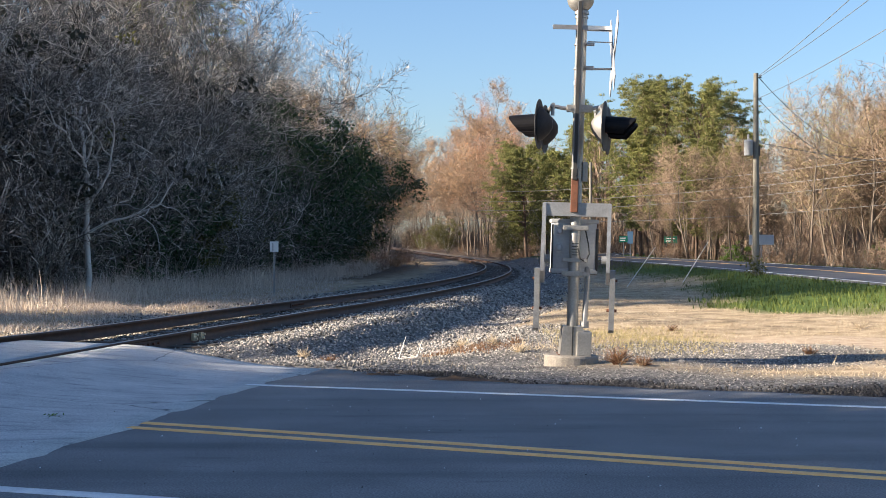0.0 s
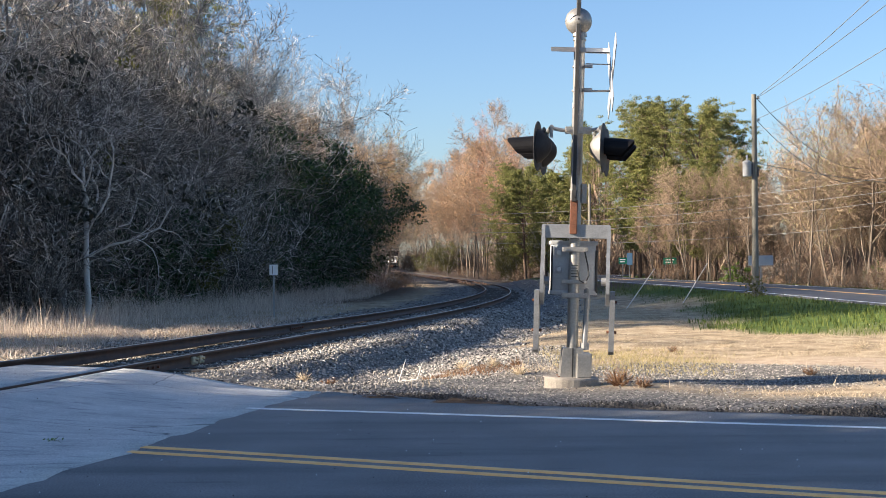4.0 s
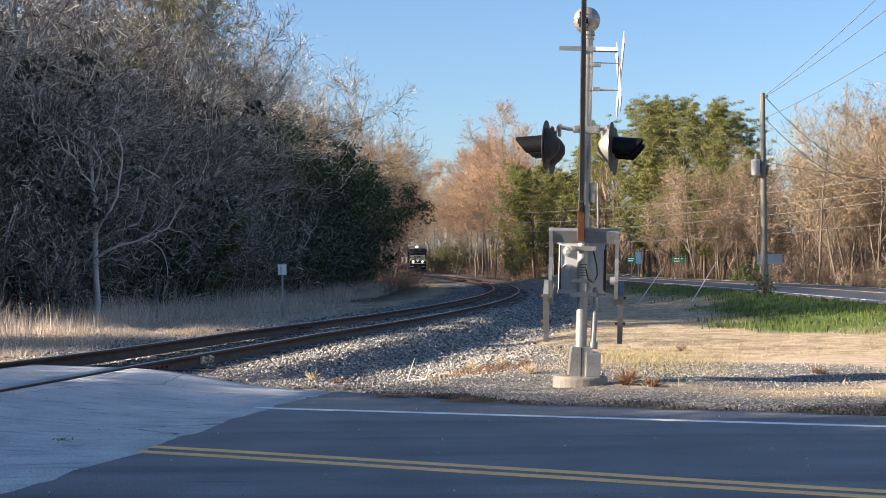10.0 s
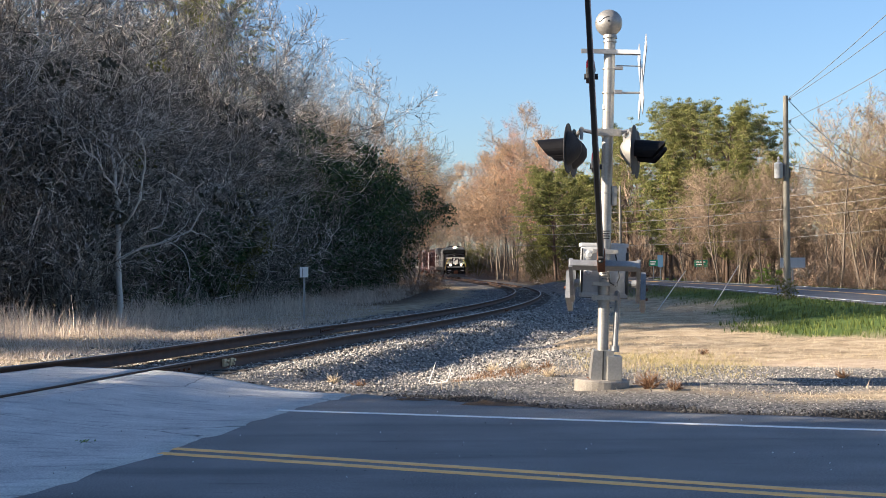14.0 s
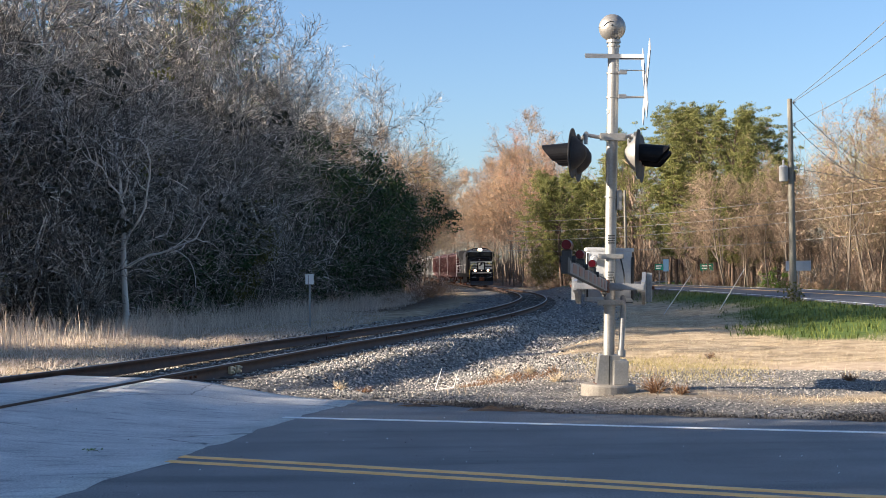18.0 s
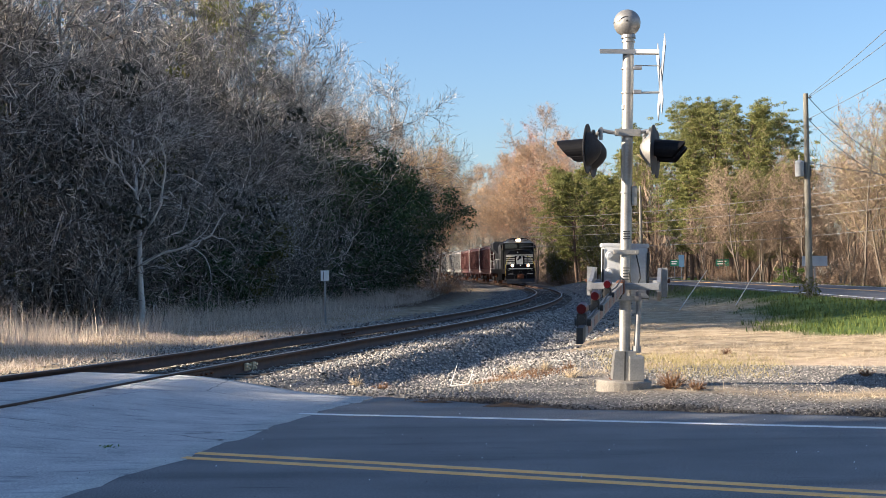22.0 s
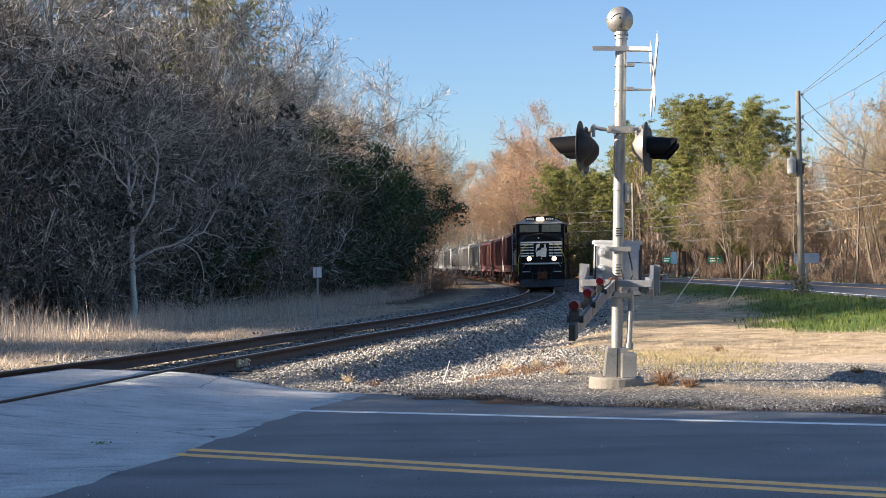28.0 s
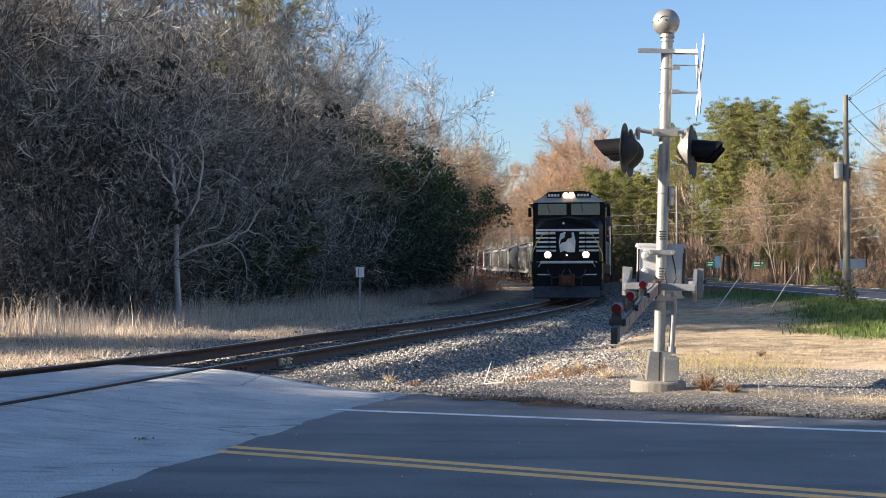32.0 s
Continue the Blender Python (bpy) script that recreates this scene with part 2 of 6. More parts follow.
# ---- mesh builders ----
class Shape:
    """Collects vertices and faces of one part."""

    def __init__(self):
        self.v, self.f = [], []

    def add(self, verts, faces, m=None):
        k = len(self.v)
        self.v += [tuple(m @ Vector(p)) if m else tuple(p) for p in verts]
        self.f += [tuple(k + i for i in f) for f in faces]
        return self

    def box(self, x0, x1, y0, y1, z0, z1, m=None, b=0.0):
        """A box; b chamfers its edges."""
        if b <= 0:
            v = [(x, y, z) for z in (z0, z1) for y in (y0, y1) for x in (x0, x1)]
            return self.add(v, [(0, 2, 3, 1), (4, 5, 7, 6), (0, 1, 5, 4), (2, 6, 7, 3), (0, 4, 6, 2), (1, 3, 7, 5)], m)
        bm = bmesh.new()
        bmesh.ops.create_cube(bm, size=1, matrix=Matrix.LocRotScale(((x0 + x1) / 2, (y0 + y1) / 2, (z0 + z1) / 2), None, (x1 - x0, y1 - y0, z1 - z0)))
        bmesh.ops.bevel(bm, geom=bm.edges[:], offset=b, segments=2, profile=0.6, affect="EDGES")
        self.add([p.co[:] for p in bm.verts], [[q.index for q in f.verts] for f in bm.faces], m)
        bm.free()
        return self

    def tube(self, a, b, r0, r1=None, n=12, caps=True, m=None):
        a, b = Vector(a), Vector(b)
        r1 = r0 if r1 is None else r1
        w = (b - a).normalized()
        p = w.orthogonal().normalized()
        q = w.cross(p)
        ring = [(math.cos(2 * math.pi * i / n), math.sin(2 * math.pi * i / n)) for i in range(n)]
        v = [a + p * (r0 * c) + q * (r0 * s) for c, s in ring] + [b + p * (r1 * c) + q * (r1 * s) for c, s in ring]
        f = [(i, (i + 1) % n, n + (i + 1) % n, n + i) for i in range(n)]
        if caps:
            f += [tuple(range(n - 1, -1, -1)), tuple(range(n, 2 * n))]
        return self.add(v, f, m)

    def line(self, pts, r, n=6, m=None):
        """A bent rod through the points, in one piece."""
        pts = [Vector(p) for p in pts]
        v, f = [], []
        side = (pts[1] - pts[0]).orthogonal().normalized()
        for i, p in enumerate(pts):
            w = (pts[min(i + 1, len(pts) - 1)] - pts[max(i - 1, 0)]).normalized()
            side = (side - w * side.dot(w)).normalized()
            up = w.cross(side)
            v += [p + side * (r * math.cos(2 * math.pi * k / n)) + up * (r * math.sin(2 * math.pi * k / n)) for k in range(n)]
            if i:
                a, b = (i - 1) * n, i * n
                f += [(a + k, a + (k + 1) % n, b + (k + 1) % n, b + k) for k in range(n)]
        e = (len(pts) - 1) * n
        f += [tuple(range(n - 1, -1, -1)), tuple(range(e, e + n))]
        return self.add(v, f, m)

    def lathe(self, prof, n=24, m=None, start=0.0, turn=2 * math.pi):
        """A profile of (radius, height) turned about z."""
        full = abs(turn - 2 * math.pi) < 1e-6
        cols = n if full else n + 1
        v = [(r * math.cos(start + turn * i / n), r * math.sin(start + turn * i / n), z) for r, z in prof for i in range(cols)]
        f = [(j * cols + i, j * cols + (i + 1) % cols, (j + 1) * cols + (i + 1) % cols, (j + 1) * cols + i)
             for j in range(len(prof) - 1) for i in range(n)]
        return self.add(v, f, m)

    def prism(self, outline, y0, y1, m=None):
        """An outline of (x, z) drawn out along y."""
        n = len(outline)
        v = [(x, y0, z) for x, z in outline] + [(x, y1, z) for x, z in outline]
        f = [(i, (i + 1) % n, n + (i + 1) % n, n + i) for i in range(n)] + [tuple(range(n - 1, -1, -1)), tuple(range(n, 2 * n))]
        return self.add(v, f, m)

    def prism_x(self, outline, x0, x1, m=None):
        """An outline of (y, z) drawn out along x."""
        n = len(outline)
        v = [(x0, y, z) for y, z in outline] + [(x1, y, z) for y, z in outline]
        f = [(i, (i + 1) % n, n + (i + 1) % n, n + i) for i in range(n)] + [tuple(range(n - 1, -1, -1)), tuple(range(n, 2 * n))]
        return self.add(v, f, m)

    def mesh(self, name, smooth=False):
        me = bpy.data.meshes.new(name)
        me.from_pydata(self.v, [], self.f)
        bm = bmesh.new()
        bm.from_mesh(me)
        bmesh.ops.recalc_face_normals(bm, faces=bm.faces[:])
        if smooth:
            for f in bm.faces:
                f.smooth = True
            for e in bm.edges:
                e.smooth = len(e.link_faces) == 2 and e.calc_face_angle(0) < 0.7
        bm.to_mesh(me)
        bm.free()
        return me


def part(name, shape, material, parent=None, label="", smooth=False, at=None):
    """Links a shape as one mesh object, under a thing or a part where one is given."""
    ob = new(name, shape.mesh(name, smooth))
    ob.data.materials.append(material)
    if at is not None:
        ob.matrix_basis = at
    if parent:
        ob.parent = parent
    if label:
        tagged(ob, label)
    return ob


def thing(name, m, label, category, group="", kind=""):
    ob = new(name)
    ob.empty_display_size = 0.2
    ob.matrix_basis = m
    return tagged(ob, label, category, group, kind)


def raw_mesh(name, verts, faces, material, smooth=False):
    """A mesh from arrays: vertices (n, 3), faces (m, 3) or (m, 4)."""
    verts, faces = np.asarray(verts, dtype=np.float32), np.asarray(faces, dtype=np.int32)
    me = bpy.data.meshes.new(name)
    k = faces.shape[1]
    me.vertices.add(len(verts))
    me.vertices.foreach_set("co", verts.ravel())
    me.loops.add(faces.size)
    me.loops.foreach_set("vertex_index", faces.ravel())
    me.polygons.add(len(faces))
    me.polygons.foreach_set("loop_start", np.arange(0, faces.size, k, dtype=np.int32))
    if smooth:
        me.polygons.foreach_set("use_smooth", np.ones(len(faces), dtype=bool))
    me.update(calc_edges=True)
    me.materials.append(material)
    return me


# ---- the plan: railway, roads, ground ----
def smooth(a, b, x):
    t = np.clip((x - a) / (b - a), 0, 1)
    return t * t * (3 - 2 * t)


GAUGE = 0.753
TS = np.arange(-60.0, 640.0, 1.0)
kap = np.interp(TS, [-60, -20, 10, 35, 60, 90, 130, 200, 640], [0.002, 0.0076, 0.0034, 0.0024, 0.0024, 0.0017, 0.0007, -0.0001, -0.0001])
TH = np.cumsum(kap)
TH += -0.2042 - TH[60]
TX, TY = -np.cumsum(np.sin(TH)), np.cumsum(np.cos(TH))
TX += -3.2352 - TX[60]
TY += 24.7337 - TY[60]
tu = np.clip(TS, 0, 330) / 100
TZ = EYE - 1.2656 - 0.8836 * tu + 0.2813 * tu * tu


def track(s):
    """Centre of the track on the rail tops at s metres, and its heading."""
    return np.interp(s, TS, TX), np.interp(s, TS, TY), np.interp(s, TS, TZ), np.interp(s, TS, TH)


def to_track(x, y):
    """Distance from the track's centre (to the right positive) and the place along it."""
    x, y = np.asarray(x, float), np.asarray(y, float)
    best, off, along = np.full(x.shape, 1e9), np.zeros(x.shape), np.zeros(x.shape)
    for i in range(0, len(TS), 4):
        dx, dy = x - TX[i], y - TY[i]
        f, r = -np.sin(TH[i]) * dx + np.cos(TH[i]) * dy, np.cos(TH[i]) * dx + np.sin(TH[i]) * dy
        d = np.hypot(dx, dy)
        near = d < best
        best = np.where(near, d, best)
        off = np.where(near, r + 0.5 * kap[i] * f * f, off)
        along = np.where(near, TS[i] + f, along)
    return off, along


UX, UY, VX, VY = 0.951, -0.309, 0.309, 0.951


def road_uv(x, y):
    return x * UX + y * UY, x * VX + y * VY


def tilt(s):
    """Cross slope of the track in the road: the near rail lies lower."""
    return -0.075 * (1 - smooth(-14.0, -5.0, s))


def hump(x, y):
    """Height of the crossing road: it climbs to the rails."""
    d, s = to_track(x, y)
    return (np.interp(s, TS, TZ) - 0.042 + tilt(s) * d) * (1 - smooth(0.9, 3.3, np.abs(d)))


FAR_ROAD_Y = [-10, 20, 40, 58, 75, 90, 105, 115, 125, 140, 170, 420]
FAR_ROAD_X = [17.5, 16.6, 16.0, 15.7, 14.9, 13.4, 11.6, 11.2, 13.0, 20.0, 36.0, 170.0]


def ground_z(x, y):
    x, y = np.asarray(x, float), np.asarray(y, float)
    d, s = to_track(x, y)
    u, v = road_uv(x, y)
    base = np.interp(y, [-60, 18, 32, 60, 120, 200, 300, 700], [0, 0, -0.12, -0.32, -0.62, -0.66, -0.45, 0])
    base = base + 0.12 * smooth(-4, -12, d) * smooth(16, 26, y)
    base = base - 0.22 * smooth(1.7, 3.0, d) * (1 - smooth(3.2, 4.8, d)) * smooth(15.4, 18.5, v) * (1 - smooth(34, 46, y))
    rail = np.interp(s, TS, TZ)
    bank = rail - 0.20 - np.clip(np.abs(d) - 1.9, 0, None) * 0.45
    z = np.where(bank > base, bank, base)
    z = z + 0.035 * np.sin(x * 1.7 + 1.1 * np.sin(y * 0.9)) * np.cos(y * 1.3) * smooth(2.0, 3.5, np.abs(d)) * smooth(14.6, 16, v)
    fr = np.abs(x - np.interp(y, FAR_ROAD_Y, FAR_ROAD_X))
    k = (1 - smooth(3.2, 8.5, fr)) * smooth(20, 36, y)
    z = z + (0.20 - z) * k
    strip = smooth(5.0, 5.8, v) * (1 - smooth(14.2, 15.2, v))
    z = z * (1 - strip) + (hump(x, y) - 0.05) * strip
    inside = (np.abs(d) < 4.0) & (v > 4.5) & (v < 15.3)
    return np.where(inside, np.minimum(z, hump(x, y) - 0.2), z)


def axis(parts):
    out = []
    for a, b, step in parts:
        out += list(np.arange(a, b, step))
    return np.array(out + [parts[-1][1]])


gx = axis([(-900, -100, 50), (-100, -30, 5), (-30, -12, 1), (-12, 14, 0.3), (14, 30, 1), (30, 100, 5), (100, 900, 50)])
gy = axis([(-300, -20, 20), (-20, 4, 2), (4, 30, 0.3), (30, 70, 0.8), (70, 150, 2.5), (150, 400, 10), (400, 1500, 100)])
GX, GY = np.meshgrid(gx, gy)
GZ = ground_z(GX.ravel(), GY.ravel())
nx, ny = len(gx), len(gy)
idx = np.arange(nx * ny).reshape(ny, nx)
faces = np.stack([idx[:-1, :-1], idx[:-1, 1:], idx[1:, 1:], idx[1:, :-1]], -1).reshape(-1, 4)


def zones(x, y):
    """Weights of gravel, green grass, bare sand and leaf litter on the ground."""
    d, s = to_track(x, y)
    u, v = road_uv(x, y)
    wob = 0.5 * np.sin(x * 0.9 + y * 0.4) + 0.35 * np.sin(x * 2.3 - y * 1.7) + 0.2 * np.sin(x * 5.1 + y * 4.3)
    gravel = 1 - smooth(3.0, 4.6, np.abs(d) + 0.5 * wob)
    verge = (1 - smooth(16.0 - 0.9 * smooth(1.5, 4.5, x), 17.4 - 1.2 * smooth(1.5, 4.5, x), v + 0.6 * wob)) * smooth(13.6, 14.2, v)
    patch = (1 - smooth(0.7, 1.25, np.hypot((x - 3.6) / 2.6, (y - 18.6) / 2.2) + 0.2 * wob))
    near = (1 - smooth(1.3, 2.6, x + 0.8 * wob)) * (d > 0) * smooth(13.6, 14.2, v) * (1 - smooth(24, 28, y + wob))
    gravel = np.maximum.reduce([gravel, verge, patch, near])
    beside = np.abs(x - np.interp(y, FAR_ROAD_Y, FAR_ROAD_X))
    green = smooth(5.8, 7.8, x - 0.15 * (np.clip(y, 33, 62) - 33) + 0.7 * wob) * smooth(28.5, 33, y + 1.2 * wob)
    green = np.maximum(green, (1 - smooth(5.0, 7.5, beside + 0.5 * wob)) * smooth(52, 60, y))
    sand = (1 - smooth(0.6, 1.3, np.hypot((x - 6.5) / 4.5, (y - 20.5) / 1.6) + 0.2 * wob)) * (1 - gravel)
    litter = np.maximum(smooth(9, 12, -d + 5 * smooth(42, 70, y)), smooth(21, 25, x) * smooth(40, 60, y) + smooth(66, 84, y) * smooth(3.6, 5, d) * (1 - smooth(8.5, 10.5, d)) + smooth(120, 150, y) * smooth(5, 8, np.abs(d)))
    tar = (1 - smooth(14.55, 15.0, v + 0.35 * wob - 0.25 * smooth(-4, -6, u))) * smooth(13.0, 13.6, v) * smooth(3.3, 3.8, d)
    return gravel, green * (1 - gravel), sand, np.clip(litter, 0, 1), tar


def ground_material():
    m = bpy.data.materials.new("verge_ground")
    m.use_nodes = True
    n, l = m.node_tree.nodes, m.node_tree.links
    b = n["Principled BSDF"]
    co = n.new("ShaderNodeTexCoord")
    col = None

    def tex(scale, stops, detail=6):
        t = n.new("ShaderNodeTexNoise")
        t.inputs["Scale"].default_value, t.inputs["Detail"].default_value = scale, detail
        l.new(co.outputs["Object"], t.inputs["Vector"])
        r = ramp(n, stops)
        l.new(t.outputs["Fac"], r.inputs[0])
        return r.outputs[0], t
    col, t0 = tex(2.2, [(0.3, (0.20, 0.15, 0.09)), (0.5, (0.38, 0.295, 0.19)), (0.7, (0.54, 0.44, 0.30))], 10)
    looks = {
        "green": tex(3.0, [(0.3, (0.05, 0.08, 0.015)), (0.6, (0.10, 0.15, 0.03)), (0.75, (0.16, 0.17, 0.06))], 8),
        "sand": tex(5.0, [(0.3, (0.36, 0.275, 0.19)), (0.7, (0.55, 0.44, 0.32))], 10),
        "litter": tex(6.0, [(0.3, (0.05, 0.035, 0.025)), (0.7, (0.17, 0.115, 0.075))], 10),
        "gravel": tex(22.0, [(0.35, (0.05, 0.048, 0.046)), (0.5, (0.15, 0.144, 0.136)), (0.66, (0.30, 0.288, 0.268))], 6),
        "tar": tex(26.0, [(0.35, (0.022, 0.021, 0.021)), (0.55, (0.06, 0.057, 0.053)), (0.7, (0.13, 0.115, 0.10))], 6),
    }
    for name, (c, _) in looks.items():
        at = n.new("ShaderNodeAttribute")
        at.attribute_name = name
        mx = n.new("ShaderNodeMix")
        mx.data_type = "RGBA"
        l.new(at.outputs["Fac"], mx.inputs[0])
        l.new(col, mx.inputs[6])
        l.new(c, mx.inputs[7])
        col = mx.outputs[2]
    l.new(col, b.inputs["Base Color"])
    b.inputs["Roughness"].default_value = 0.95
    b.inputs["Specular IOR Level"].default_value = 0.2
    bp = n.new("ShaderNodeBump")
    bp.inputs["Strength"].default_value, bp.inputs["Distance"].default_value = 0.8, 0.03
    l.new(looks["gravel"][1].outputs["Fac"], bp.inputs["Height"])
    l.new(bp.outputs[0], b.inputs["Normal"])
    return m


ground_me = raw_mesh("ground", np.stack([GX.ravel(), GY.ravel(), GZ], 1), faces, ground_material(), True)
for name, w in zip(("gravel", "green", "sand", "litter", "tar"), zones(GX.ravel(), GY.ravel())):
    ground_me.attributes.new(name, "FLOAT", "POINT").data.foreach_set("value", w.astype(np.float32))
ground = tagged(new("ground", ground_me), "grassy and gravelly ground beside the railway", "ground", kind="structure")


def strip(name, material, u0, u1, v0, v1, du, dv, lift, height, label, keep=None, edge=None):
    """A paved strip along the crossing road, as a slab with a thickness that follows its height."""
    us, vs = np.linspace(u0, u1, max(2, int((u1 - u0) / du))), np.linspace(v0, v1, max(2, int((v1 - v0) / dv)))
    U, V = np.meshgrid(us, vs)
    if edge:
        U, V = edge(U, V)
    X, Y = U * UX + V * VX, U * UY + V * VY
    Z = height(X.ravel(), Y.ravel()) + lift
    i = np.arange(U.size).reshape(U.shape)
    f = np.stack([i[:-1, :-1], i[:-1, 1:], i[1:, 1:], i[1:, :-1]], -1).reshape(-1, 4)
    top = np.stack([X.ravel(), Y.ravel(), Z], 1)
    k = len(top)
    rim = np.concatenate([i[0, :], i[1:, -1], i[-1, -2::-1], i[-2:0:-1, 0]])
    low = top[rim] - (0, 0, 0.06)
    j = np.arange(len(rim))
    side = np.stack([rim, k + j, k + (j + 1) % len(rim), np.roll(rim, -1)], 1)
    me = raw_mesh(name, np.concatenate([top, low]), np.concatenate([f, side]), material)
    return tagged(new(name, me), label, kind="structure")


def wobble(U, amp):
    return amp * (np.sin(U * 3.1) + 0.6 * np.sin(U * 7.3 + 1) + 0.4 * np.sin(U * 17.0 + 2))


APRON = 3.55  # reach of the worn paving left of the track


def apron_reach(V):
    """Reach of the worn paving right of the track, which widens towards the near side of the road."""
    return np.interp(V, [5.0, 7.2, 9.6, 12.9, 14.6], [4.05, 3.90, 3.78, 3.50, 3.55])


def u_of_track(V):
    """Where the track crosses the road, as u at each v."""
    s = np.arange(-45.0, 5.0, 0.5)
    x, y, _, _ = track(s)
    u, v = road_uv(x, y)
    return np.interp(V, v, u)


def fan(a, b):
    """Edges of a strip laid from a to b metres right of the track."""
    def edge(U, V):
        t = (U - U.min()) / (U.max() - U.min())
        c = u_of_track(V)
        b2 = apron_reach(V) if b == APRON else b
        return c + a + (b2 - a) * t + (1 - t) * wobble(V, 0.035) * (abs(a) > 3) + t * wobble(V * 1.3 + 2, 0.035) * (0 < b < 10), V
    return edge


def right_of_apron(U, V):
    """The road right of the crossing: it begins at the worn paving's ragged edge."""
    t = (U - U.min()) / (U.max() - U.min())
    start = u_of_track(V) + apron_reach(V) + wobble(V * 1.3 + 2, 0.035)
    k = (V - V.min()) / (V.max() - V.min())
    return start + (60 - start) * t ** 1.6, V + (k > 0.999) * (wobble(U * 0.7, 0.04) + 0.85 * (1 - smooth(0, 0.042, t ** 1.6)) - 0.18 * smooth(0.03, 0.1, t ** 1.6))


road = strip("road", ASPHALT, 0, 60, 5.9, 14.2, 0.5, 0.25, 0.0, hump, "dark asphalt road with painted lines", edge=right_of_apron)


def left_of_apron(U, V):
    t = (U - U.min()) / (U.max() - U.min())
    end = u_of_track(V) - APRON
    return -80 + (end + 80) * (1 - (1 - t) ** 1.6), V


strip("road", ASPHALT, 0, 60, 5.9, 14.2, 0.5, 0.5, 0.0, hump, "dark asphalt road beyond the crossing", edge=left_of_apron)


def line_edge(start_off, slope):
    """A painted line from its start near the crossing, drifting slowly across the road."""
    def edge(U, V):
        t = (U - U.min()) / (U.max() - U.min())
        start = u_of_track(V) + start_off
        u = start + (60 - start) * t ** 1.6
        return u, V + slope * np.clip(u + 6, 0, 9) + wobble(u * 0.35, 0.005)
    return edge


for mat, off, v0, v1, slope, label in (
        (WHITE_LINE, 3.36, 13.10, 13.20, 0.0, "thin white edge line painted on the asphalt"),
        (YELLOW_LINE, 3.73, 10.08, 10.19, -0.112, "yellow centre line painted on the asphalt"),
        (YELLOW_LINE, 3.75, 9.80, 9.91, -0.105, "yellow centre line painted on the asphalt"),
        (WHITE_LINE, 3.9, 7.08, 7.22, 0.0, "thin white edge line painted on the asphalt")):
    strip("road_line", mat, 0, 60, v0, v1, 0.4, 0.05, 0.005, hump, label, edge=line_edge(off, slope))

# worn paving of the crossing: right field, between the rails, left field
for a, b in ((GAUGE + 0.075, APRON), (-GAUGE + 0.10, GAUGE - 0.10), (-APRON, -GAUGE - 0.045)):
    strip("crossing_paving", PAVING, 0, 1, 4.8, 15.05, 0.12, 0.16, 0.004, hump,
          "worn grey paving of the railway crossing", edge=fan(a, b))

# the road beyond the verge, running along the railway
ys = np.concatenate([np.arange(18, 140, 2.0), np.arange(140, 420, 10.0)])
cx = np.interp(ys, FAR_ROAD_Y, FAR_ROAD_X)


def along(name, mat, offs, lift, label):
    o = np.array(offs)
    X = (cx[:, None] + o[None, :])
    Y = np.repeat(ys[:, None], len(o), 1)
    Z = np.repeat(np.full((len(ys), 1), 0.24), len(o), 1) + 0.03 * (1 - (o / 3.2) ** 2)[None, :] + lift
    i = np.arange(X.size).reshape(X.shape)
    f = np.stack([i[:-1, :-1], i[:-1, 1:], i[1:, 1:], i[1:, :-1]], -1).reshape(-1, 4)
    top = np.stack([X.ravel(), Y.ravel(), Z.ravel()], 1)
    rim = np.concatenate([i[0, :], i[1:, -1], i[-1, -2::-1], i[-2:0:-1, 0]])
    k, j = len(top), np.arange(len(rim))
    side = np.stack([rim, k + j, k + (j + 1) % len(rim), np.roll(rim, -1)], 1)
    me = raw_mesh(name, np.concatenate([top, top[rim] - (0, 0, 0.08 if lift < 0.003 else 0.004)]), np.concatenate([f, side]), mat)
    return tagged(new(name, me), label, kind="structure")


FAR_ASPHALT = surface("grey_asphalt", (0.085, 0.085, 0.09), (0.14, 0.14, 0.145), 0.9, scale=0.6, fine=30, bump=0.3, size=0.004)
along("road", FAR_ASPHALT, np.linspace(-3.3, 3.3, 7), 0.0, "grey asphalt road along the trees")
along("road_line", WHITE_LINE, [-3.0, -2.88], 0.006, "thin white edge line on the far road")
along("road_line", WHITE_LINE, [2.88, 3.0], 0.006, "thin white edge line on the far road")
along("road_line", YELLOW_LINE, [-0.16, -0.05], 0.006, "yellow centre line on the far road")
along("road_line", YELLOW_LINE, [0.05, 0.16], 0.006, "yellow centre line on the far road")

# ---- railway ----
railway = thing("railway_track", Matrix(), "single railway track with rusty rails on stone ballast", "railway track", kind="structure")


def rail_run(side, prof, s0, s1, material, name, lift=0.0):
    s = np.concatenate([np.arange(s0, 90, 1.0), np.arange(90, s1, 4.0)])
    x, y, z, th = track(s)
    px, py = x + side * GAUGE * np.cos(th), y + side * GAUGE * np.sin(th)
    pz = z - 0.02 * side + side * GAUGE * tilt(s) + lift
    n = len(prof)
    v = np.zeros((len(s), n, 3))
    for j, (a, h) in enumerate(prof):
        v[:, j] = np.stack([px + a * np.cos(th), py + a * np.sin(th), pz + h], 1)
    i = np.arange(len(s) * n).reshape(len(s), n)
    f = np.stack([i[:-1, :], np.roll(i[:-1, :], -1, 1), np.roll(i[1:, :], -1, 1), i[1:, :]], -1).reshape(-1, 4)
    ob = new(name, raw_mesh(name, v.reshape(-1, 3), f, material))
    ob.parent = railway
    return ob


